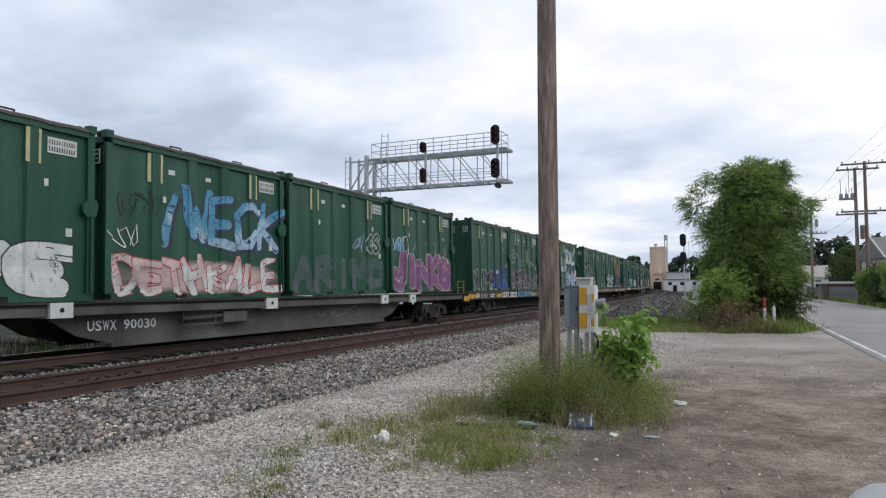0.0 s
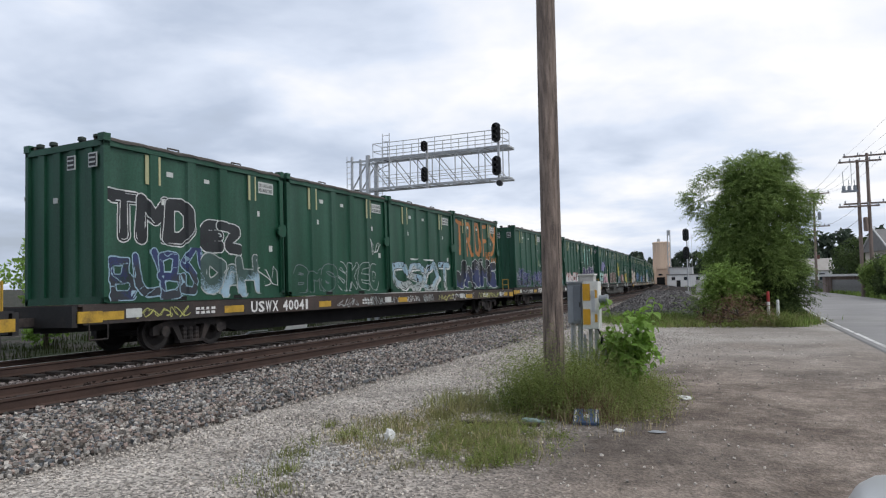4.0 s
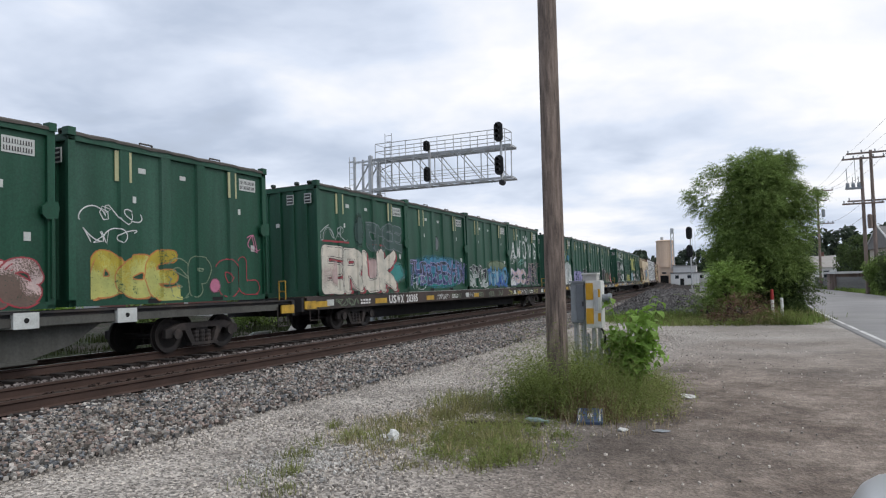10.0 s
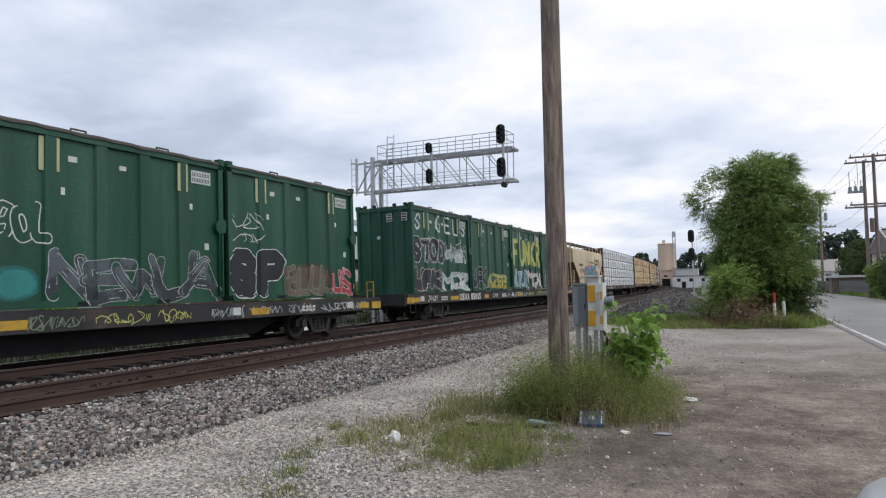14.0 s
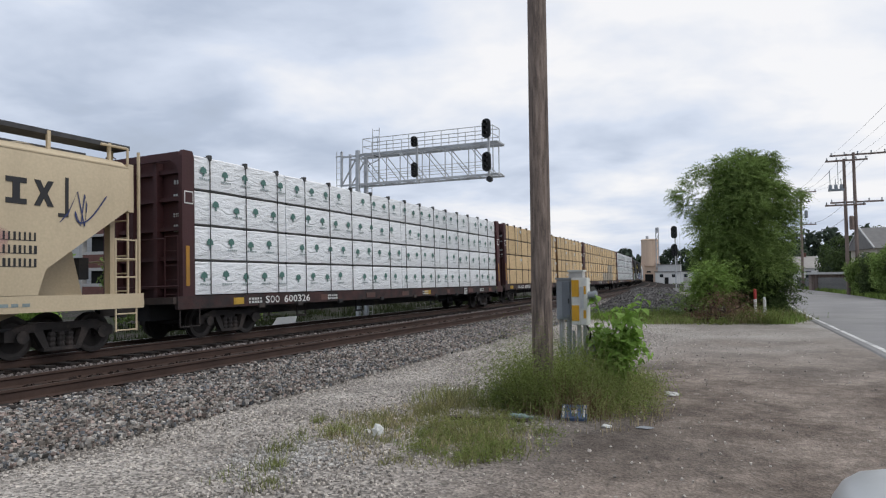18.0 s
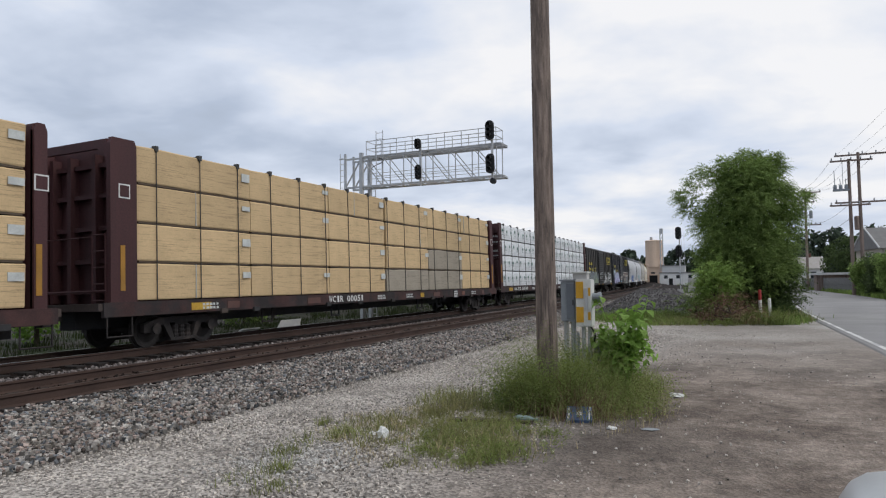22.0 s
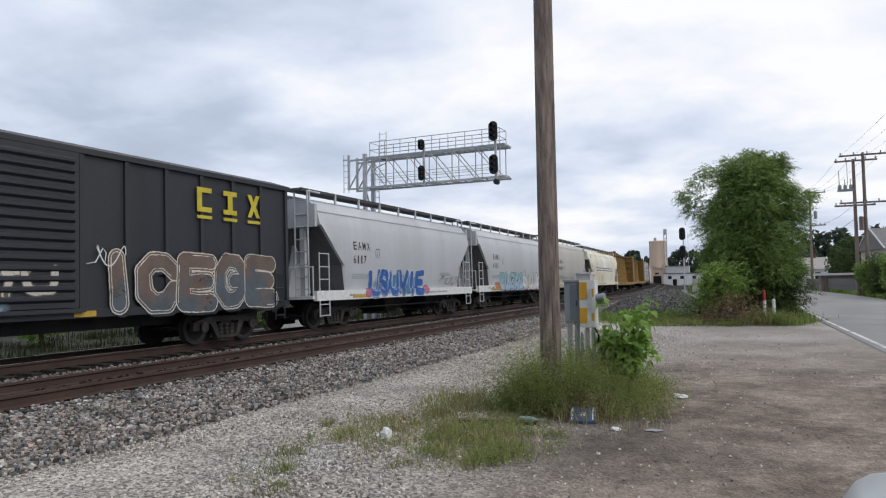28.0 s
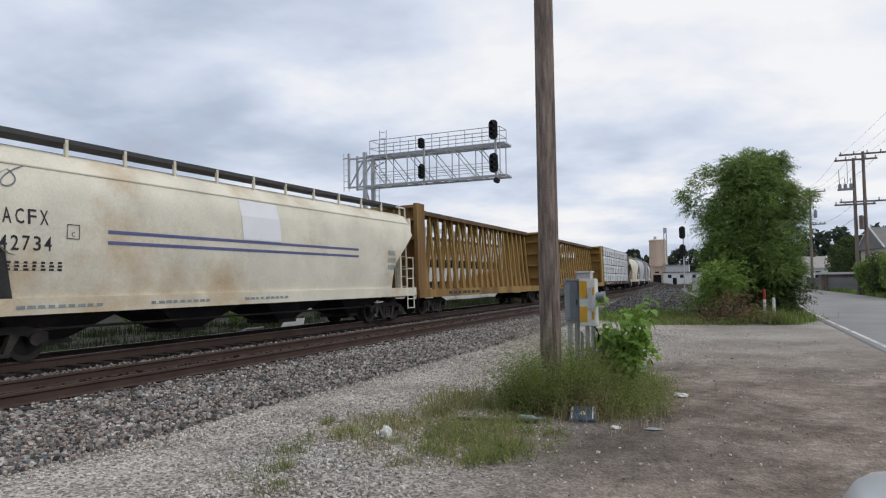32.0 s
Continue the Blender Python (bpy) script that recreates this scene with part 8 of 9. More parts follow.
leafy_weeds("leafy_weeds", WEED, 2300, tufted(-2.65, 10.9, 1.1, 2.2, 0.1, 70, 0.2, 51, by_the_pole), 0.62, 0.042, "soft green leafy weeds round the pole", 61)
leafy_weeds("tall_leafy_weeds", WEED, 1600, tufted(-2.75, 10.4, 0.8, 1.0, 0.0, 50, 0.2, 56, by_the_pole), 1.1, 0.038, "tall green weeds at the pole foot", 66)
leafy_weeds("olive_leafy_weeds", WEEDOLIVE, 1500, tufted(-2.45, 10.6, 1.15, 2.0, 0.1, 60, 0.2, 52, by_the_pole), 0.5, 0.036, "olive leafy weeds going to seed", 62)
leafy_weeds("leaning_weeds", WEED, 900, tufted(-3.05, 10.35, 0.6, 0.7, 0.0, 40, 0.18, 58), 1.0, 0.038, "tall weeds leaning over the gravel beside the pole", 68)
leafy_weeds("low_leafy_weeds", WEED, 1000, tufted(-2.9, 7.5, 0.8, 1.15, 0.1, 46, 0.12, 53), 0.15, 0.03, "low leafy weeds before the pole", 63)
leafy_weeds("low_olive_weeds", WEEDOLIVE, 1000, tufted(-3.5, 8.3, 0.7, 1.3, 0.3, 40, 0.14, 54), 0.14, 0.028, "low olive weeds over the gravel", 64)
leafy_weeds("pole_foot_weeds", WEED, 1700, tufted(-2.74, 9.42, 0.5, 0.3, 0.0, 44, 0.13, 59), 1.2, 0.034, "tall soft weeds hiding the pole's foot", 69)
leafy_weeds("pole_side_weeds", WEEDDARK, 700, tufted(-3.2, 9.5, 0.4, 0.35, 0.0, 18, 0.15, 60), 0.5, 0.032, "dark green weeds at the edge of the gravel", 70)
blades("pole_foot_stems", BRUSHRED, 500, tufted(-2.45, 9.25, 0.5, 0.22, 0.0, 26, 0.1, 61), 0.5, 0.008, "brown dead stems at the pole foot", 71, 0.7)
leafy_weeds("post_weeds", WEED, 420, tufted(0.25, 30.2, 0.9, 0.5, 0.0, 30, 0.2, 57), 0.75, 0.06, "tall weeds before the marker posts", 67)
leafy_weeds("edge_weeds", WEED, 900, tufted(-2.6, 31.8, 4.0, 2.6, 0.0, 70, 0.3, 55), 0.35, 0.1, "leafy weeds at the end of the lot", 65)


def broad_plant(x, y, h, seed):
    """A bright broad-leaved weed: stems with drooping leaves."""
    th = thing("broadleaf_weed", "bright green broad-leaved weed beside the cabinet", "plant")
    th.location = (x, y, 0)
    rnd = random.Random(seed)
    lf = None
    for s in range(13):
        a = rnd.uniform(0, math.tau)
        top = Vector((math.cos(a) * rnd.uniform(0.08, 0.5), math.sin(a) * 0.3, h * rnd.uniform(0.6, 1.0)))
        part("stem", tubes(((0, 0, 0), tuple(top * 0.5 + Vector((0, 0, h * 0.08))), 0.012), (tuple(top * 0.5 + Vector((0, 0, h * 0.08))), tuple(top), 0.008)), FOLIAGE2, th)
        for k in range(14):
            t = 0.38 + 0.64 * k / 13
            c = top * t
            sc = rnd.uniform(0.7, 1.25)
            m = Matrix.Translation(c) @ Euler((rnd.uniform(-0.7, 0.3), rnd.uniform(-0.4, 0.4), rnd.uniform(0, 6.28))).to_matrix().to_4x4()
            if lf is None:
                bm = bmesh.new()
                L, W = 0.17, 0.07
                rows = [(0.0, 0.01, 0), (0.3, 0.8, 0.03), (0.6, 1.0, 0.03), (0.85, 0.5, 0.0), (1.0, 0.02, -0.04)]
                prev = None
                for t2, w, z in rows:
                    cur = [bm.verts.new((-W * w, L * t2, z + 0.015)), bm.verts.new((0, L * t2, z)), bm.verts.new((W * w, L * t2, z + 0.015))]
                    if prev:
                        for q in range(2):
                            bm.faces.new((prev[q], prev[q + 1], cur[q + 1], cur[q]))
                    prev = cur
                lf = part("leaf", bm, FOLIAGE2, th)
                lf.matrix_basis = m
            else:
                share("leaf", lf, m, th)


leaf_heap = tagged(leaves("young_leaves", FOLIAGE2, [(-1.95, 11.02, 0.6, 0.36), (-1.9, 11.0, 0.95, 0.33), (-1.86, 11.0, 1.25, 0.22), (-2.22, 11.1, 0.75, 0.26), (-1.68, 11.0, 0.7, 0.24), (-1.72, 11.0, 0.95, 0.16)], 900, 0.12, None, 77), "bright green young leaves of the weed", "plant", kind="stuff")
broad_plant(-1.93, 11.0, 1.6, 3)
broad_plant(-2.2, 11.2, 1.15, 8)

# ---- utility pole and signal cabinets ----


def near_pole():
    th = thing("utility_pole", "weathered round wooden utility pole in weeds", "pole")
    bm = bmesh.new()
    n, prev = 20, None
    rnd = random.Random(5)
    base, top = Vector((-2.853, 9.78, -0.3)), Vector((-2.869, 9.78, 9.6))
    groove = [rnd.uniform(-0.006, 0.006) for _ in range(n)]
    for k in range(25):
        t = k / 24
        c = base.lerp(top, t)
        r = 0.157 - 0.030 * t
        cur = []
        for i in range(n):
            a = i * math.tau / n
            rr = r + groove[i] + 0.003 * math.sin(7 * t + i * 1.7)
            cur.append(bm.verts.new((c.x + rr * math.cos(a), c.y + rr * math.sin(a), c.z)))
        if prev:
            for i in range(n):
                bm.faces.new((prev[i], prev[(i + 1) % n], cur[(i + 1) % n], cur[i]))
        prev = cur
    bm.faces.new(prev)
    part("shaft", bm, NEARPOLE, th, smooth=True)
    # drying cracks
    for k in range(16):
        z, a = rnd.uniform(0.6, 5.2), rnd.uniform(-2.9, -0.4)
        ln = rnd.uniform(0.35, 1.3)
        t0, t1 = (z + 0.3) / 9.9, (z + ln + 0.3) / 9.9
        bm = bmesh.new()
        c0, c1, cm = base.lerp(top, t0), base.lerp(top, t1), base.lerp(top, (t0 + t1) / 2)
        def on(c, t, aa):
            r = 0.160 - 0.030 * t
            return (c.x + r * math.cos(aa), c.y + r * math.sin(aa), c.z)
        bm.faces.new([bm.verts.new(p) for p in (on(c0, t0, a), on(cm, (t0 + t1) / 2, a + 0.022), on(c1, t1, a), on(cm, (t0 + t1) / 2, a - 0.022))])
        part("crack", bm, HOLE, th, "dark drying crack")


near_pole()


def cabinets():
    # tall grey box on twin posts
    th = thing("grey_cabinet", "grey metal equipment cabinet on steel posts behind the pole", "cabinet")
    th.location = (-2.855, 11.15, 0)
    bm = boxes((-0.12, 0.12, -0.10, 0.10, 1.18, 1.84))
    bmesh.ops.bevel(bm, geom=bm.edges[:], offset=0.012, segments=2, affect="EDGES")
    part("body", bm, GREYPAINT, th)
    part("door", boxes((-0.02, 0.105, -0.115, -0.098, 1.22, 1.80)), material("dark_grey_door", (0.13, 0.145, 0.165), 0.6, 0, 0.15, 4, 40, 0.05), th, "dark grey door")
    part("lid", boxes((-0.135, 0.135, -0.12, 0.12, 1.84, 1.87)), GREYPAINT, th)
    part("latch", boxes((0.08, 0.10, -0.128, -0.112, 1.45, 1.53)), SIGNALBLACK, th)
    for x in (-0.07, 0.05):
        part("post", tubes(((x, 0, -0.2), (x, 0, 1.2), 0.032), n=8), GALV, th)
    for k, (x, z) in enumerate(((0.1, 1.2), (0.15, 1.0), (-0.02, 1.2))):
        part("conduit", tubes(((x, -0.05, 0), (x, -0.05, z), 0.02), n=7), CONCRETE if k == 2 else GREYPAINT, th)
    # white box with yellow reflective bands and a spout to one side
    th = thing("signal_box", "white metal box with yellow bands and a round spout", "control box")
    th.location = (-2.595, 11.15, 0)
    bm = boxes((-0.125, 0.13, -0.13, 0.13, 1.10, 1.87))
    bmesh.ops.bevel(bm, geom=bm.edges[:], offset=0.012, segments=2, affect="EDGES")
    part("body", bm, CABWHITE, th)
    for z0, z1 in ((1.17, 1.42), (1.56, 1.83)):
        part("yellow_band", boxes((-0.115, 0.005, -0.14, -0.128, z0, z1)), CABYELLOW, th, "yellow reflective band")
        part("yellow_band", boxes((0.075, 0.118, -0.14, -0.128, z0 + 0.04, z0 + 0.17)), CABYELLOW, th, "yellow reflective band")
    part("cap", boxes((-0.17, 0.06, -0.10, 0.10, 1.87, 1.97)), CONCRETE, th, "pale top cap")
    part("cap_lid", boxes((-0.185, 0.075, -0.12, 0.12, 1.97, 1.995)), CABWHITE, th)
    bm = bmesh.new()
    lathe(bm, [(0.065, 0), (0.065, 0.09), (0.08, 0.09), (0.08, 0.14), (0.05, 0.14)], 14, (0.13, -0.02, 1.58), "x")
    part("spout", bm, GREYPAINT, th, "grey round spout")
    part("bracket", boxes((0.03, 0.085, -0.155, -0.128, 1.38, 1.72)), GALV, th)
    for x in (-0.03, 0.07):
        part("post", tubes(((x, 0, -0.2), (x, 0, 1.12), 0.035), n=9), GALV, th)
    for k in range(3):
        part("conduit", tubes(((0.13 + 0.06 * k, 0.1, 0), (0.13 + 0.06 * k, 0.08, 0.95 - 0.12 * k), 0.025), n=7), GREYPAINT, th)
    part("cable_loop", tubes(((0.1, -0.05, 1.1), (0.17, -0.08, 0.98), 0.016), ((0.17, -0.08, 0.98), (0.15, -0.05, 0.8), 0.016), n=6), RUBBER, th)


cabinets()

# ---- litter ----


def litter():
    def crumple(name, x, y, w, h, mat, label, seed):
        rnd = random.Random(seed)
        bm = bmesh.new()
        bmesh.ops.create_icosphere(bm, subdivisions=2, radius=1)
        for v in bm.verts:
            k = rnd.uniform(0.6, 1.15)
            v.co = Vector((v.co.x * w * k, v.co.y * w * 0.7 * k, max(-0.2, v.co.z) * h * k))
        ob = tagged(part(name, bm, mat), label, "litter")
        ob.location = (x, y, h * 0.2)
    crumple("crumpled_paper", -4.16, 7.2, 0.09, 0.11, CABWHITE, "crumpled white paper on the gravel", 1)
    crumple("paper_scrap", -4.36, 7.3, 0.05, 0.03, CABWHITE, "small white paper scrap on gravel", 2)
    crumple("paper_cup", -1.72, 8.65, 0.07, 0.035, CABWHITE, "flattened white paper cup on dirt", 3)
    crumple("paper_wad", -3.32, 7.72, 0.05, 0.05, CABWHITE, "small white paper wad in grass", 4)
    crumple("plastic_bag", -1.24, 11.4, 0.13, 0.05, CABWHITE, "torn white plastic on the dirt", 5)
    crumple("paper_strip", -4.72, 10.6, 0.12, 0.03, CABWHITE, "pale paper strip on the gravel", 6)
    crumple("grey_rag", -1.28, 8.8, 0.12, 0.008, GREYPAINT, "grey rag pressed in the dirt", 9)
    th = thing("blue_packet", "crushed blue and white drink packet in weeds", "litter")
    th.location = (-2.21, 9.0, 0.0)
    th.rotation_euler = (0, 0, 0.2)
    bm = boxes((-0.16, 0.16, -0.13, 0.13, 0.0, 0.10))
    rnd = random.Random(3)
    for v in bm.verts:
        v.co.z += (0.5 * v.co.y) if v.co.z > 0.05 else 0
        v.co += Vector((rnd.uniform(-.012, .012), rnd.uniform(-.012, .012), 0))
    part("box", bm, PLASTICBLUE, th)
    for x, y0, y1, w in ((-0.135, -0.11, 0.11, 0.012), (0.135, -0.11, 0.11, 0.012), (0.0, -0.04, 0.03, 0.035)):
        bm = boxes((x - w, x + w, y0, y1, 0.098, 0.106))
        for v in bm.verts:
            v.co.z += 0.5 * v.co.y
        part("white_panel", bm, CABWHITE, th)
    th = tagged(part("plank", boxes((-0.55, 0.55, -0.05, 0.05, 0, 0.04)), BARK), "weathered plank lying in the weeds", "plank")
    th.matrix_basis = pose(-3.25, 8.45, 0.01, 0, 0, 12)
    ob = tagged(part("green_bottle", (lambda bm: (lathe(bm, [(0.035, 0), (0.04, 0.02), (0.04, 0.18), (0.015, 0.24), (0.015, 0.3)], 10, (0, 0, 0), "x"), bm)[1])(bmesh.new()), paint(0.2, 0.27, 0.25)), "pale green bottle in the weeds", "bottle")
    ob.location = (-2.95, 8.6, 0.06)
    # white board and scraps beyond the second track
    th = thing("marker_board", "white board leaning beside the tracks", "board")
    th.matrix_basis = along(23.0, 17.1, 0.05, 0) @ pose(0, 0, 0.02, -42)
    bm = bmesh.new()
    prism(bm, [(-0.95, 0.0), (0.55, 0.0), (1.0, 0.36), (-0.35, 0.36)], -0.02, 0.02)
    part("board", bm, CABWHITE, th)
    part("stake", tubes(((0, 0.03, -0.1), (0, 0.03, 0.28), 0.02)), GALV, th)
    ob = tagged(part("paper_sheet", boxes((-0.5, 0.5, -0.1, 0.1, 0, 0.05)), PLATE), "pale flat sheet beside the tracks", "litter")
    ob.matrix_basis = along(20.3, 17.0, 0.12, 0) @ pose(0, 0, 0, -25)


litter()

# ---- signal bridge over the tracks ----


def signal_head(parent, x, y, z, h=0.95, r=0.27):
    hd = new("signal_head")
    hd.parent = parent
    hd.location = (x, y, z)
    bm = bmesh.new()
    n = 20
    ring = [(r * math.cos(k * math.tau / n), (h / 2 - r) * (1 if math.sin(k * math.tau / n) > 0 else -1) + r * math.sin(k * math.tau / n)) for k in range(n)]
    prism(bm, ring, -0.02, 0.02)
    part("backboard", bm, SIGNALBLACK, hd, "black rounded signal backboard")
    part("housing", boxes((-r * 0.6, r * 0.6, 0.0, r, -h / 2 + r * 0.5, h / 2 - r * 0.5)), SIGNALBLACK, hd)
    for dz in (-h * 0.27, 0.0, h * 0.27):
        bm = bmesh.new()
        lathe(bm, [(r * 0.4, 0), (r * 0.42, -r), (r * 0.38, -r), (r * 0.34, -0.02)], 12, (0, -0.02, dz), "y")
        part("hood", bm, SIGNALBLACK, hd)


def signal_bridge():
    th = thing("signal_bridge", "galvanised steel cantilever signal bridge with black signal heads", "signal bridge")
    y0, y1 = 29.1, 29.9
    xl, xr, xt, xg = -18.82, -10.42, -17.87, -17.55
    zb, zt, zr = 6.67, 8.12, 8.93
    for y in (y0, y1):
        part("bottom_chord", boxes((xl, xr, y - 0.03, y + 0.03, zb - 0.045, zb + 0.045)), GALV, th)
        part("top_chord", boxes((xl, xr, y - 0.03, y + 0.03, zt - 0.045, zt + 0.045)), GALV, th)
        n = 6
        for k in range(n + 1):
            x = xt + (xr - 0.25 - xt) * k / n
            part("truss_post", tubes(((x, y, zb), (x, y, zt), 0.028)), GALV, th)
            if k < n:
                x2 = xt + (xr - 0.25 - xt) * (k + 1) / n
                part("truss_diagonal", tubes(((x, y, zt), (x2, y, zb), 0.026)), GALV, th)
        # end frame beyond the tower, then the two tower legs
        part("end_post", boxes((xl - 0.05, xl + 0.05, y - 0.05, y + 0.05, zb - 0.05, zt + 0.28)), GALV, th)
        part("end_brace", tubes(((xl, y, zb), (xt, y, zt), 0.04)), GALV, th)
        part("tower_leg", boxes((xt - 0.085, xt + 0.085, y - 0.085, y + 0.085, -0.35, zt + 0.27)), GALV, th)
    for k in range(5):
        za, o = -0.3 + k * 1.4, k % 2
        part("tower_brace", tubes(((xt, y0 if o else y1, za), (xt, y1 if o else y0, za + 1.4), 0.035)), GALV, th)
        part("tower_tie", tubes(((xt, y0, za + 1.4), (xt, y1, za + 1.4), 0.03)), GALV, th)
    for k in range(8):
        x = xt + (xr - xt) * k / 7
        for z in (zb, zt):
            part("cross_bar", tubes(((x, y0, z), (x, y1, z), 0.026)), GALV, th)
        if k < 7:
            part("lacing", tubes(((x, y0, zb), (x + (xr - xt) / 7, y1, zb), 0.02)), GALV, th)
    part("stub_arm", boxes((xl - 0.35, xl, y0 - 0.02, y0 + 0.02, zt + 0.02, zt + 0.07)), GALV, th)
    for nm, za, ya, yb, nb in (("walkway", zt + 0.05, y0 - 0.06, y1 + 0.06, 9), ("lower_walkway", zb + 0.05, y0 + 0.15, y1 - 0.15, 5)):
        bs = [(xg - 0.2, xr, ya + (yb - ya) * k / nb - 0.012, ya + (yb - ya) * k / nb + 0.012, za, za + 0.03) for k in range(nb + 1)]
        part(nm, boxes(*bs, *[(xg + (xr - xg) * k / 14 - 0.012, xg + (xr - xg) * k / 14 + 0.012, ya, yb, za - 0.012, za) for k in range(15)]), GALV, th, "open steel grating walkway")
    # railings above and along the lower walk
    for y in (y0 - 0.05, y1 + 0.05):
        for z in (zt + 0.42, zr):
            part("hand_rail", tubes(((xg, y, z), (xr - 0.24, y, z), 0.019)), GALV, th)
        for z in (zb + 0.36, zb + 0.62):
            part("hand_rail", tubes(((xg, y, z), (xr - 0.6, y, z), 0.013)), GALV, th)
        n = 8
        for k in range(n + 1):
            x = xg + (xr - 0.24 - xg) * k / n
            part("rail_post", tubes(((x, y, zt), (x, y, zr), 0.019)), GALV, th)
    for x in (xg, xr - 0.24):
        part("end_rail", tubes(((x, y0 - 0.05, zr), (x, y1 + 0.05, zr), 0.019), ((x, y0 - 0.05, zt + 0.42), (x, y1 + 0.05, zt + 0.42), 0.019)), GALV, th)
    # ladders: up the end frame, up to the lower walk, and on above the railing
    for lx, ly, za, zc, w in ((xl - 0.3, y0, 6.5, zt + 0.32, 0.3), (-16.95, y0 - 0.1, zb, 9.38, 0.38), (xt - 0.2, y1 + 0.25, -0.2, zb, 0.4)):
        bs = [((lx, ly, za), (lx, ly, zc), 0.02), ((lx + w, ly, za), (lx + w, ly, zc), 0.02)]
        z = za + 0.2
        while z < zc:
            bs.append(((lx, ly, z), (lx + w, ly, z), 0.013))
            z += 0.3
        part("ladder", tubes(*bs), GALV, th)
    # feed cable hanging in a loop beside the tower
    loop = [Vector((-16.9 + 0.35 * math.sin(k * 0.7), y0 - 0.06, 8.05 - 0.075 * k)) for k in range(9)]
    part("feed_cable", tubes(*[(a, b, 0.018) for a, b in zip(loop, loop[1:])]), RUBBER, th)
    # signal masts and heads over the two tracks
    for x, tops in ((-10.78, (8.70, 7.18)), (-14.43, (8.43, 7.08))):
        part("signal_mast", boxes((x - 0.045, x + 0.045, y0 - 0.3, y0 - 0.21, zb - 0.2, tops[0] + 0.1)), GALV, th)
        for k, z in enumerate(tops):
            signal_head(th, x - 0.02, y0 - 0.5, z, 0.9 if x > -12 else (0.52 if k == 0 else 0.72), 0.215 if x > -12 else 0.17)
    bm = bmesh.new()
    lathe(bm, [(0.13, -0.1), (0.13, 0.1)], 14, (-10.7, y0 - 0.4, 6.39), "y")
    part("marker_lamp", bm, SIGNALBLACK, th)


signal_bridge()


def signal_mast():
    th = thing("signal_mast", "grey mast with two black signal heads beside the track", "signal")
    th.location = (-9.72, 99.5, 0.25)
    part("mast", tubes(((0, 0, -0.3), (0, 0, 8.5), 0.09), n=9), GALV, th)
    for z in (8.0, 5.5):
        signal_head(th, -0.1, -0.25, z, 1.75, 0.42)
    part("ladder", tubes(((0.25, 0.1, 0), (0.25, 0.1, 8), 0.02), ((0.6, 0.1, 0), (0.6, 0.1, 8), 0.02)), GALV, th)
    part("base", boxes((-0.4, 0.4, -0.4, 0.4, -0.4, 0.25)), CONCRETE, th)
    part("relay_case", boxes((1.0, 1.9, -0.3, 0.3, -0.3, 1.7)), CONCRETE, th)


signal_mast()

# ---- silo and works at the end of the view ----


WORKSWHITE = material("white_works_wall", (0.74, 0.73, 0.70), 0.8, 0, 0.12, 0.5, 10, 0)


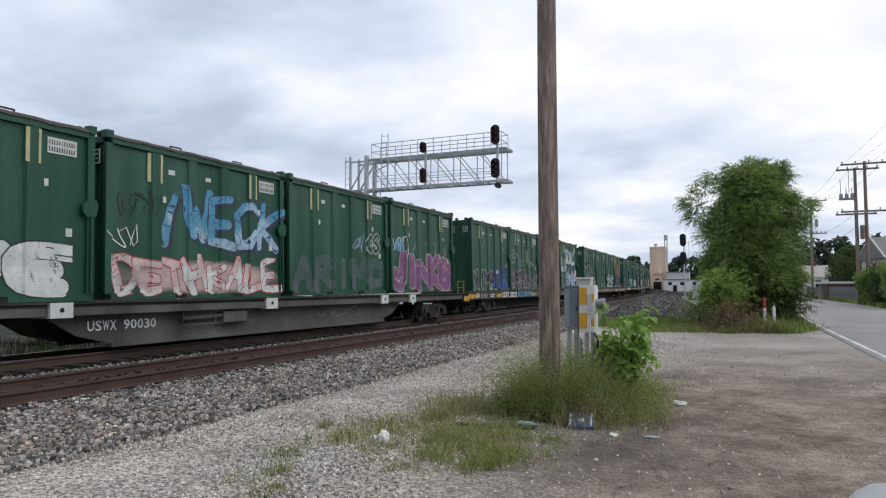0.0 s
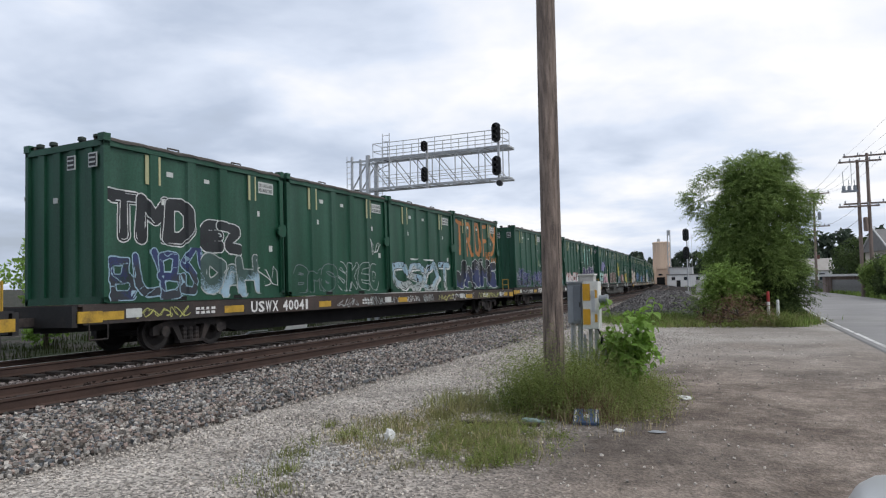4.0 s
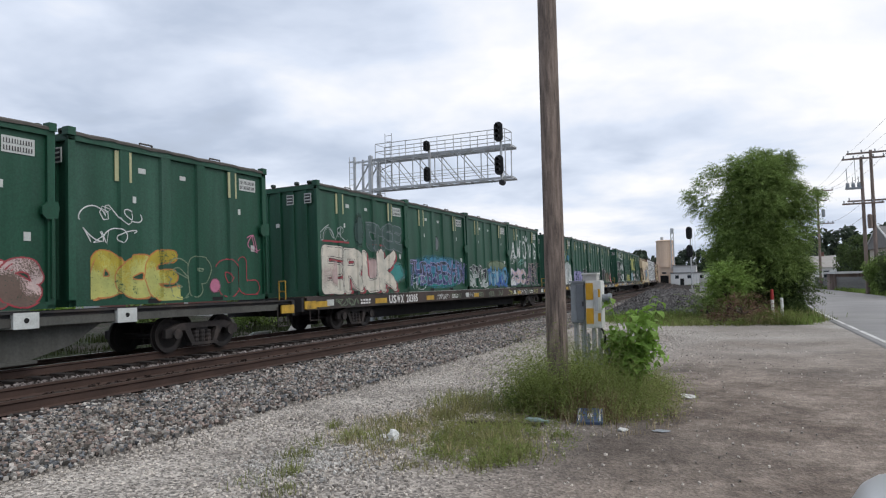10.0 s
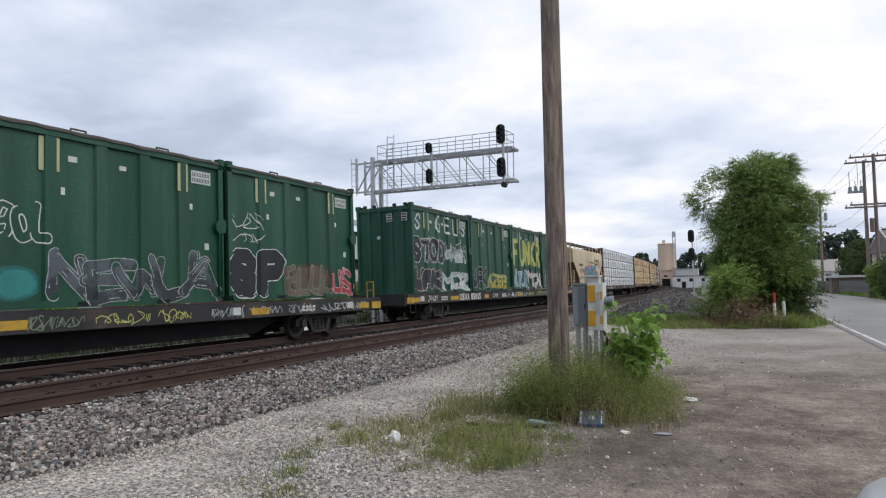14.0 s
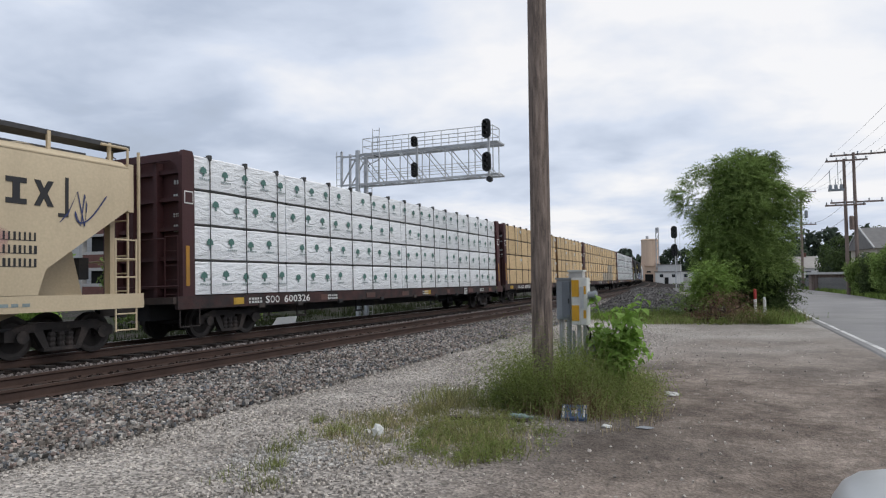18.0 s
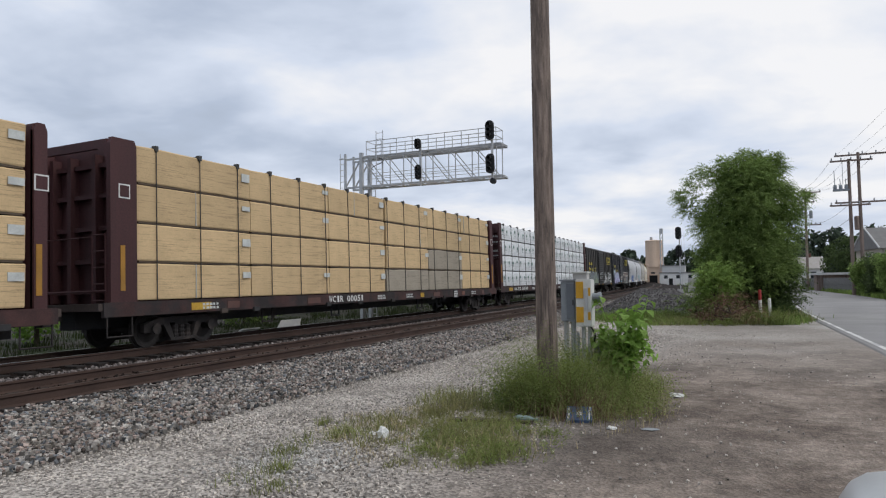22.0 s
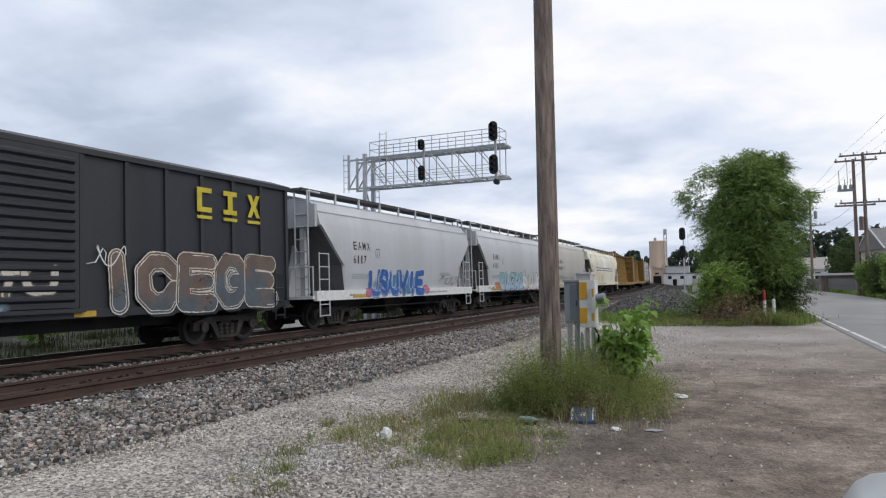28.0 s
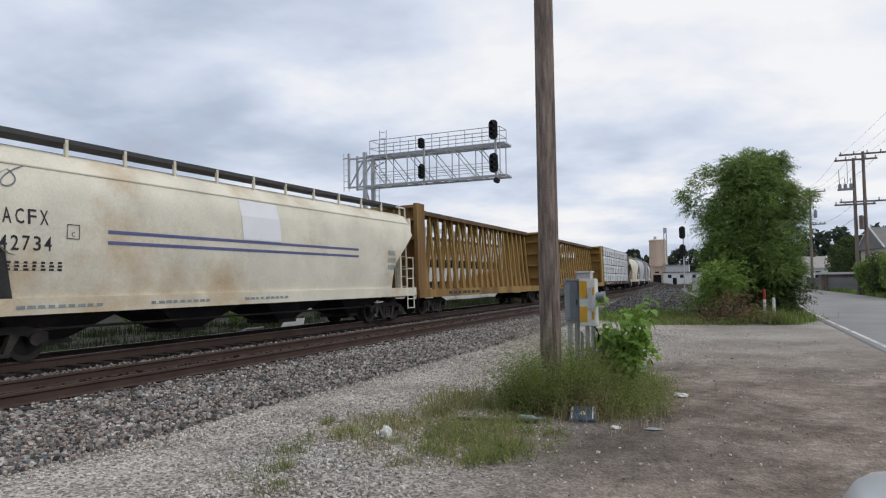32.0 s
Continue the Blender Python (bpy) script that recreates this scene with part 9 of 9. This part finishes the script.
def silo_works():
    th = thing("concrete_silo", "tan round concrete silo with rooftop conveyor gear", "silo")
    th.location = (-34.0, 258, 0)
    bm = bmesh.new()
    lathe(bm, [(3.05, 8.6), (3.05, 15.8)], 28)
    part("drum", bm, SILO, th, smooth=False)
    bm = bmesh.new()
    lathe(bm, [(3.2, 15.7), (3.2, 16.0), (2.6, 16.25)], 28)
    part("roof", bm, SILO, th)
    bm = bmesh.new()
    lathe(bm, [(3.2, 6.4), (3.25, 8.7)], 28)
    part("ring_beam", bm, SILO, th)
    for x, y in ((-2.5, -2.3), (2.5, -2.3), (-2.5, 2.3), (2.5, 2.3)):
        part("leg", boxes((x - 0.6, x + 0.6, y - 0.6, y + 0.6, -0.3, 7.5)), SILO, th)
    part("wall", boxes((-2.4, 2.9, -2.4, 2.4, -0.3, 6.5)), SILO, th)
    for k in range(7):
        a = -math.pi * (0.08 + 0.14 * k)
        part("rib", boxes((3.05 * math.cos(a) - 0.06, 3.05 * math.cos(a) + 0.06, 3.05 * math.sin(a) - 0.08, 3.05 * math.sin(a) + 0.08, 8.7, 15.7)), SILO, th)
    # flat black panel in place of a shaded recess
    part("bay_opening", boxes((-1.6, 1.2, -2.44, -2.38, 0.2, 3.4)), HOLE, th, "black panel for the shaded loading bay")
    part("window", boxes((-1.0, 0.4, -2.45, -2.38, 4.0, 4.6)), GLASS, th)
    part("vent", boxes((-1.4, -0.5, -0.5, 0.5, 16.2, 17.4)), GALV, th)
    for k in range(4):
        part("elevator_leg", tubes(((2.5 + (k % 2) * 0.9, -3.2 + (k // 2) * 0.9, 5), (2.5 + (k % 2) * 0.9, -3.2 + (k // 2) * 0.9, 20.0), 0.13)), GALV, th)
    for k in range(7):
        part("elevator_brace", tubes(((2.5, -3.2, 5.5 + k * 2), (3.4, -3.2, 7.5 + k * 2), 0.09)), GALV, th)
    part("elevator_head", boxes((2.4, 3.5, -3.4, -2.1, 18.4, 20.2)), GALV, th)
    th = thing("works_shed", "long white flat-roofed shed beside the silo", "shed")
    th.location = (-26.0, 250, 0)
    part("wall", boxes((-5.0, 9.0, -3, 6, -0.3, 4.0)), WORKSWHITE, th)
    part("roof", boxes((-5.2, 9.2, -3.2, 6.2, 4.0, 4.3)), ROOFGREY, th)
    for x in (-3.5, 0.5, 4.5):
        part("window", boxes((x, x + 1.2, -3.04, -2.98, 2.2, 3.3)), GLASS, th)
    part("bay_opening", boxes((-1.9, -0.6, -3.05, -2.98, 0, 2.2)), HOLE, th, "black panel for the shaded bay opening")
    part("upper_storey", boxes((-4.6, 3, 1, 5, 4.3, 6.6)), SIDING, th)
    part("upper_roof", boxes((-4.8, 3.2, 0.8, 5.2, 6.6, 6.85)), ROOFGREY, th)


silo_works()


def far_woods(name, x0, x1, y, h, seed, label, n=60, zb=0.0):
    rnd = random.Random(seed)
    cl = []
    for k in range(n):
        x = x0 + (x1 - x0) * k / n + rnd.uniform(-3, 3)
        top = h * rnd.uniform(0.55, 1.1)
        for q in range(3):
            cl.append((x + rnd.uniform(-3, 3), y + rnd.uniform(-8, 8), zb + top * (0.2 + 0.3 * q), h * 0.22 * rnd.uniform(0.7, 1.2)))
    ob = leaves(name, FOLIAGEFAR, cl, 16, h * 0.13, None, seed)
    tagged(ob, label, "woods", kind="stuff")


far_woods("far_woods", -120, 40, 360, 17, 1, "dark far woods behind the silo", 60)
far_woods("far_woods_right", 8, 90, 190, 12, 2, "dark wooded rise behind the houses", 80, 1.5)
far_woods("near_woods_right", 12, 62, 158, 9, 3, "dark green trees behind the houses", 30, 0)
far_woods("woods_behind_line", -160, -75, 150, 12, 4, "trees far behind the tracks", 40)

# ---- heap of dark ballast beside the line ----


def mound():
    nx, ny = 24, 60
    y0, y1 = 34.5, 66.0

    def height(u, j):
        t = j / ny
        rise = min(1, t / 0.22) ** 0.6 * min(1, (1 - t) / 0.5) ** 0.8
        y = y0 + (y1 - y0) * t
        return max(0, 1 - abs(u) ** 2.6) * 1.12 * rise * (1 + 0.3 * noise.noise((u * 2.2, y * 0.3, 1))) + 0.06 * noise.noise((u * 9, y * 2.1, 4)) - 0.04

    me = bpy.data.meshes.new("ballast_mound")
    v, f = [], []
    for j in range(ny + 1):
        y = y0 + (y1 - y0) * j / ny
        cx = -5.55 - (y - y0) * 0.045
        for i in range(nx + 1):
            u = i / nx * 2 - 1
            v.append((cx + u * 2.7, y, height(u, j)))
    for j in range(ny):
        for i in range(nx):
            a = j * (nx + 1) + i
            f.append((a, a + 1, a + nx + 2, a + nx + 1))
    me.from_pydata(v, [], f)
    dark = material("dark_heaped_ballast", (0.11, 0.105, 0.103), 0.95, 0, 0.5, 3, 14, 0.9, bump_dist=0.05)
    me.materials.append(dark)
    tagged(new("ballast_mound", me), "long mound of dark ballast beside the line", "ballast mound", kind="structure")

    def over(rng, n):
        j = rng.uniform(0, 0.6, n) ** 1.3 * ny
        u = rng.uniform(-0.97, 0.97, n)
        y = y0 + (y1 - y0) * j / ny
        z = np.array([height(a, b) for a, b in zip(u, j)])
        return np.stack([-5.55 - (y - y0) * 0.045 + u * 2.7, y, z + 0.01], -1)
    stones("mound_stones", material("dark_mound_stone", (0.125, 0.118, 0.116), 0.95, 0, 0.25, 9, 50, 0.2, per_island=0.7, spec=0.2), 7000, over, 0.085, "dark loose stones on the ballast mound", 8)


mound()
blades("heap_weeds", BLADEGREEN, 2600, tufted(-5.2, 33.4, 3.0, 1.6, 0.0, 70, 0.25, 40), 0.5, 0.022, "weeds at the foot of the ballast mound", 40, 0.8)

# ---- buildings behind the train ----


def garage():
    th = thing("brick_garage", "red brick parking garage with pale edges and dark decks", "building")
    x0, x1, ya, yb = -51.5, -31.0, 39.5, 93.0
    # a solid black box stands in for the shade within the decks
    part("core", boxes((x0 + 0.5, x1 - 0.5, ya + 0.7, yb, -0.3, 6.6)), HOLE, th, "solid black core for the shaded parking decks")
    for z0, z1, m in ((-0.3, 0.5, CONCRETE), (0.5, 1.6, BRICK), (1.6, 1.85, CONCRETE), (2.9, 3.15, CONCRETE), (3.15, 4.25, BRICK), (4.25, 4.5, CONCRETE), (5.75, 5.95, CONCRETE), (5.95, 7.38, BRICK), (7.38, 7.5, CONCRETE)):
        part("brick_band" if m is BRICK else "concrete_band", boxes((x0, x1, ya, ya + 0.4, z0, z1), (x0, x0 + 0.4, ya + 0.4, yb, z0, z1)), m, th)
    for k in range(5):
        x = x0 - 0.05 + k * 5.05
        part("pier", boxes((x, x + 0.35, ya - 0.06, ya + 0.42, -0.3, 5.9 if k else 7.52)), CONCRETE, th, "pale concrete pier")
    # the long side towards the line: pale spandrels between dark decks
    for z0, z1 in ((-0.3, 1.2), (1.9, 3.35), (4.25, 6.15), (7.1, 7.5)):
        part("concrete_band", boxes((x1 - 0.4, x1 + 0.02, ya + 0.45, yb, z0, z1)), SIDING, th, "pale concrete spandrel")
    for k in range(7):
        y = ya + 7.0 + 7.6 * k
        part("pier", boxes((x1 - 0.3, x1 + 0.08, y, y + 0.4, -0.3, 7.45)), CONCRETE, th, "pale concrete pier")
    th = thing("stair_tower", "pale panelled stair tower with an overhanging flat roof", "tower")
    part("wall", boxes((-62, -52.2, 42, 50, -0.3, 10.3)), SIDING, th)
    for z in range(1, 10):
        part("panel_joint", boxes((-62, -52.2, 41.985, 42.0, z, z + 0.05)), CONCRETE, th)
    part("roof", boxes((-63, -50.9, 40.9, 51, 10.3, 10.65)), ROOFGREY, th, "flat overhanging roof")
    for z in (2.0, 5.0):
        part("window", boxes((-58, -56.6, 41.94, 42.0, z, z + 1.3)), GLASS, th)


garage()
for k, (x, y, h) in enumerate([(-23.6, 16.2, 4.4), (-25.5, 22.5, 3.9), (-24.0, 27.5, 3.2), (-26.5, 33, 3.2), (-25.0, 12.0, 2.7), (-27.5, 40, 3.4), (-30, 48, 3.6)]):
    tree("trackside_bush", x, y, -0.3, h, 1.1 + 0.1 * k, "green bush behind the tracks", 50 + k, FOLIAGE2 if k == 0 else FOLIAGE, 420, 0.2, 0.6, 30, "bushes behind the tracks", 0.1)

# ---- power poles and cables by the road ----


def power_frame():
    th = thing("twin_power_pole", "twin wooden power poles with crossarms and transformer rack", "power pole")
    th.location = (8.95, 80, 0)
    for x in (-0.14, 0.72):
        bm = bmesh.new()
        tube(bm, (x, 0, -0.3), (x - 0.03, 0, 13.9 if x < 0 else 14.5), 0.2, 0.14, 12)
        part("pole", bm, POLEWOOD, th)
    for z, x0, x1, yy in ((13.7, -1.85, 1.9, -0.2), (14.3, -1.4, 3.6, 0.2), (9.15, -2.0, 1.6, -0.2), (9.45, -1.5, 3.2, 0.2)):
        arm = part("crossarm", boxes((x0, x1, yy - 0.06, yy + 0.06, z - 0.085, z + 0.085)), POLEWOOD, th)
        for k in range(5):
            x = x0 + 0.15 + (x1 - x0 - 0.3) * k / 4
            bm = bmesh.new()
            lathe(bm, [(0.04, 0), (0.08, 0.07), (0.04, 0.14), (0.08, 0.2), (0.02, 0.28)], 8, (x, yy, z + 0.08))
            part("insulator", bm, GREYPAINT, arm)
    part("switch_rack", boxes((-1.65, -0.2, -0.25, 0.25, 10.65, 10.85)), GREYPAINT, th, "grey steel switch rack")
    for k in range(3):
        bm = bmesh.new()
        tube(bm, (-1.45 + 0.5 * k, 0, 10.85), (-1.5 + 0.5 * k, 0, 11.9 + (0.9 if k == 0 else 0)), 0.035, n=7)
        lathe(bm, [(0.15, 10.85), (0.18, 11.0), (0.15, 11.3)], 9, (-1.45 + 0.5 * k, 0, 0))
        part("fuse_switch", bm, GREYPAINT, th)
    bm = bmesh.new()
    tube(bm, (-0.75, -0.1, 11.3), (-0.75, -0.1, 13.6), 0.025, n=6)
    part("lead", bm, GREYPAINT, th)
    bm = bmesh.new()
    lathe(bm, [(0.2, 6.6), (0.22, 6.7), (0.22, 7.9), (0.15, 8.0)], 12, (0.3, -0.35, 0))
    part("transformer", bm, POLEWOOD, th, "rusty transformer drum")
    th = thing("power_pole", "single wooden power pole with three crossarms", "power pole")
    th.location = (6.96, 118, 0)
    bm = bmesh.new()
    tube(bm, (0, 0, -0.3), (0.06, 0, 15.1), 0.22, 0.14, 12)
    part("pole", bm, POLEWOOD, th)
    for z, x0, x1 in ((14.9, -1.75, 2.2), (13.4, -1.85, 1.3), (9.9, 0.0, 2.1)):
        arm = part("crossarm", boxes((x0, x1, -0.22, -0.1, z - 0.08, z + 0.08)), POLEWOOD, th)
        for k in range(4):
            bm = bmesh.new()
            lathe(bm, [(0.05, 0), (0.09, 0.1), (0.03, 0.3)], 8, (x0 + 0.15 + (x1 - x0 - 0.3) * k / 3, -0.16, z + 0.08))
            part("insulator", bm, GREYPAINT, arm)
    for x, z in ((0.75, 10.9), (-0.5, 11.5)):
        bm = bmesh.new()
        lathe(bm, [(0.2, z), (0.24, z + 0.1), (0.24, z + 1.1), (0.12, z + 1.2)], 12, (x, -0.1, 0))
        part("transformer", bm, GREYPAINT, th)
    # cables: sagging thin bars from pole to pole
    def cable(a, b, sag, r=0.010):
        bm = bmesh.new()
        prev = Vector(a)
        for k in range(1, 13):
            t = k / 12
            p = Vector(a).lerp(Vector(b), t) - Vector((0, 0, sag * 4 * t * (1 - t)))
            tube(bm, prev, p, r, n=4, caps=False)
            prev = p
        tagged(part("power_cable", bm, CABLEGREY), "thin grey power cable between poles", "cable", "power cables")
    for k in range(4):
        cable((7.3 + 1.2 * k, 79.8, 14.0), (5.4 + 1.1 * k, 117.9, 15.1), 0.9, 0.012)
        cable((7.3 + 1.2 * k, 79.8, 14.0), (12.0 + 1.2 * k, 6, 17.0), 1.2, 0.008)
    cable((8.8, 79.8, 9.4), (7.0, 117.9, 10.3), 0.9, 0.015)
    cable((8.9, 79.8, 8.0), (7.0, 117.9, 9.2), 1.0, 0.02)


CABLEGREY = material("cable_grey", (0.12, 0.12, 0.125), 0.7, 0, 0.1, 5, 30, 0)
power_frame()

# ---- houses, fence and growth across the road ----


def house(x, y, w, d, h, roof_h, turn, wallm, roofm, label, seed):
    th = thing("house", label, "house", "houses across the road")
    th.matrix_basis = pose(x, y, 0, 0, 0, turn)
    part("wall", boxes((-w / 2, w / 2, -d / 2, d / 2, -0.3, h)), wallm, th)
    bm = bmesh.new()
    prism(bm, [(-d / 2 - 0.4, h - 0.1), (d / 2 + 0.4, h - 0.1), (0, h + roof_h)], -w / 2 - 0.35, w / 2 + 0.35, "x")
    part("roof", bm, roofm, th)
    for s in (-1, 1):
        bm = bmesh.new()
        prism(bm, [(-d / 2, h), (d / 2, h), (0, h + roof_h - 0.15)], s * (w / 2 + 0.01), s * (w / 2 + 0.03), "x")
        part("gable", bm, wallm, th)
        bm = bmesh.new()
        tube(bm, (s * (w / 2 + 0.38), -d / 2 - 0.45, h - 0.1), (s * (w / 2 + 0.38), 0, h + roof_h + 0.05), 0.1, n=5)
        tube(bm, (s * (w / 2 + 0.38), d / 2 + 0.45, h - 0.1), (s * (w / 2 + 0.38), 0, h + roof_h + 0.05), 0.1, n=5)
        part("bargeboard", bm, SIDING, th)
    n = max(2, int(w / 2.6))
    for s in (-1, 1):
        for k in range(n):
            xx = -w / 2 + w * (k + 0.5) / n
            wd = part("window", boxes((xx - 0.45, xx + 0.45, min(s * (d / 2 - 0.02), s * (d / 2 + 0.02)), max(s * (d / 2 - 0.02), s * (d / 2 + 0.02)), h - 1.9, h - 0.7)), GLASS, th)
            part("frame", boxes((xx - 0.55, xx + 0.55, min(s * d / 2, s * (d / 2 + 0.05)), max(s * d / 2, s * (d / 2 + 0.05)), h - 0.7, h - 0.6)), SIDING, wd)
    for s in (-1, 1):
        part("window", boxes((min(s * (w / 2 - 0.02), s * (w / 2 + 0.04)), max(s * (w / 2 - 0.02), s * (w / 2 + 0.04)), -0.5, 0.5, h - 1.6, h - 0.5)), GLASS, th)
    part("chimney", boxes((w * 0.2, w * 0.2 + 0.5, -0.25, 0.25, h, h + roof_h + 0.6)), BRICK, th)


CREAM = material("cream_siding", (0.46, 0.42, 0.35), 0.85, 0, 0.12, 1, 20, 0.05)
WHITESIDING = material("white_siding", (0.66, 0.66, 0.64), 0.8, 0, 0.1, 1, 20, 0.05)
ROOFPALE = material("pale_grey_shingle", (0.33, 0.31, 0.285), 0.9, 0, 0.15, 1.5, 20, 0.1)
house(17.4, 91, 12, 9, 5.0, 2.4, 9, CREAM, ROOFGREY, "cream house with a grey gabled roof", 1)
house(7.3, 143, 6.4, 8, 3.6, 2.1, 3, WHITESIDING, ROOFPALE, "white house with a pale shingle roof", 2)
house(24, 130, 9, 8, 3.2, 2.4, 30, SIDING, ROOFGREY, "pale bungalow with a grey roof", 3)


def fence():
    th = thing("grey_fence", "weathered grey board fence along the road", "fence")
    first = None
    for k in range(90):
        y = 86 + k * 0.45
        x = 9.6 - (y - 86) * 0.075
        if first is None:
            first = part("board", boxes((-0.02, 0.02, -0.21, 0.21, 0, 1.75)), FENCEGREY, th)
            first.location = (x, y, 0)
        else:
            share("board", first, pose(x, y, 0), th)
    post = None
    for k in range(15):
        y = 86 + k * 2.85
        if post is None:
            post = part("post", boxes((0.03, 0.13, -0.05, 0.05, -0.2, 1.85)), FENCEGREY, th)
            post.location = (9.6, y, 0)
        else:
            share("post", post, pose(9.6 - (y - 86) * 0.075, y, 0), th)
    th = thing("open_shed", "low shed with a pale flat roof behind the fence", "shed")
    th.location = (9.3, 106, 0)
    part("wall", boxes((-2, 6, 0, 5, -0.2, 2.2)), POLEWOOD, th)
    part("roof", boxes((-2.6, 6.6, -0.6, 5.6, 2.2, 2.5)), SIDING, th)


fence()
for k, (x, y, h, sp, m) in enumerate([(9.75, 78.6, 3.2, 1.3, FOLIAGE), (10.4, 73, 3.9, 1.6, FOLIAGEDARK), (10.9, 68, 4.4, 1.9, FOLIAGE), (12.2, 64, 4.6, 2.1, FOLIAGEDARK), (12.9, 75, 5.0, 2.2, FOLIAGE), (14.5, 68, 5.2, 2.2, FOLIAGEDARK)]):
    tree("roadside_bush", x, y, 0, h, sp, "dense green bush across the road", 70 + k, m, 330, 0.24, 0.8, 44, "bushes across the road", 0.08)
for k, (x, y, h, sp) in enumerate([(13, 122, 8, 3.4), (18, 118, 9, 3.8), (24, 108, 9, 4.2), (4.2, 160, 9, 4.0), (30, 115, 10, 4.5)]):
    tree("street_tree", x, y, 0, h, sp, "dark leafy tree behind the houses", 90 + k, FOLIAGEDARK, 120, 0.36, 1.2, 46, "trees behind the houses", 0.2)

# ---- marker posts by the tree ----
for x, y, h, m, lab in ((0.05, 31.3, 1.35, REDPOST, "red marker post with a white foot"), (0.40, 31.3, 1.0, CABWHITE, "short white marker post in grass")):
    th = thing("marker_post", lab, "post", "marker posts")
    th.location = (x, y, 0)
    bm = bmesh.new()
    lathe(bm, [(0.06, 0.95), (0.06, h), (0.03, h + 0.03)], 12)
    part("upper", bm, m, th)
    bm = bmesh.new()
    lathe(bm, [(0.062, -0.2), (0.062, 0.95)], 12)
    part("foot", bm, CABWHITE, th)

# ---- parked car beside the camera ----


def parked_car():
    th = thing("parked_car", "silver car parked on the dirt lot", "car")
    th.location = (1.145, 2.28, 0)
    # body in plan sections along y: front at +y
    secs = [(-2.2, 0.55, 0.95, 0.62), (-2.05, 0.35, 1.0, 0.80), (-1.2, 0.28, 1.02, 0.88), (0.0, 0.27, 1.0, 0.89), (1.0, 0.27, 0.97, 0.88), (1.7, 0.30, 0.90, 0.84), (2.05, 0.36, 0.80, 0.74), (2.22, 0.45, 0.68, 0.58)]
    bm = bmesh.new()
    prev = None
    for y, zl, zh, w in secs:
        ring = []
        for u, v in ((-1, 0), (-1.02, 0.4), (-0.98, 0.75), (-0.85, 0.95), (-0.5, 1.0), (0, 1.02), (0.5, 1.0), (0.85, 0.95), (0.98, 0.75), (1.02, 0.4), (1, 0)):
            ring.append(bm.verts.new((u * w, y, zl + (zh - zl) * v)))
        if prev:
            for k in range(len(ring) - 1):
                bm.faces.new((prev[k], prev[k + 1], ring[k + 1], ring[k]))
            bm.faces.new((prev[-1], prev[0], ring[0], ring[-1]))
        else:
            bm.faces.new(ring)
        prev = ring
    bm.faces.new(prev[::-1])
    bmesh.ops.recalc_face_normals(bm, faces=bm.faces[:])
    bmesh.ops.subdivide_edges(bm, edges=bm.edges[:], cuts=1, use_grid_fill=True, smooth=0.6)
    part("body", bm, CARPAINT, th, smooth=True)
    bm = bmesh.new()
    prism(bm, [(-1.9, 0.98), (0.85, 0.96), (0.15, 1.42), (-1.35, 1.42)], -0.72, 0.72, "x")
    part("cabin", bm, GLASS, th, "dark car windows")
    bm = boxes((-0.68, 0.68, -1.3, 0.1, 1.42, 1.46))
    part("roof", bm, CARPAINT, th)
    for x in (-0.62, 0.62):
        part("headlight", boxes((x - 0.17, x + 0.12, 2.0, 2.1, 0.50, 0.62)), CABWHITE, th, "clear headlight")
    for x in (-0.78, 0.78):
        for y in (-1.35, 1.35):
            wh = new("wheel")
            wh.parent = th
            bm = bmesh.new()
            lathe(bm, [(0.2, -0.1), (0.32, -0.1), (0.34, -0.05), (0.34, 0.05), (0.32, 0.1), (0.2, 0.1)], 20, (x, y, 0.34), "x")
            part("tyre", bm, RUBBER, wh)
            bm = bmesh.new()
            lathe(bm, [(0.21, -0.09), (0.21, 0.09)], 16, (x, y, 0.34), "x")
            part("rim", bm, GALV, wh)


parked_car()

# ---- what moves ----
motions()
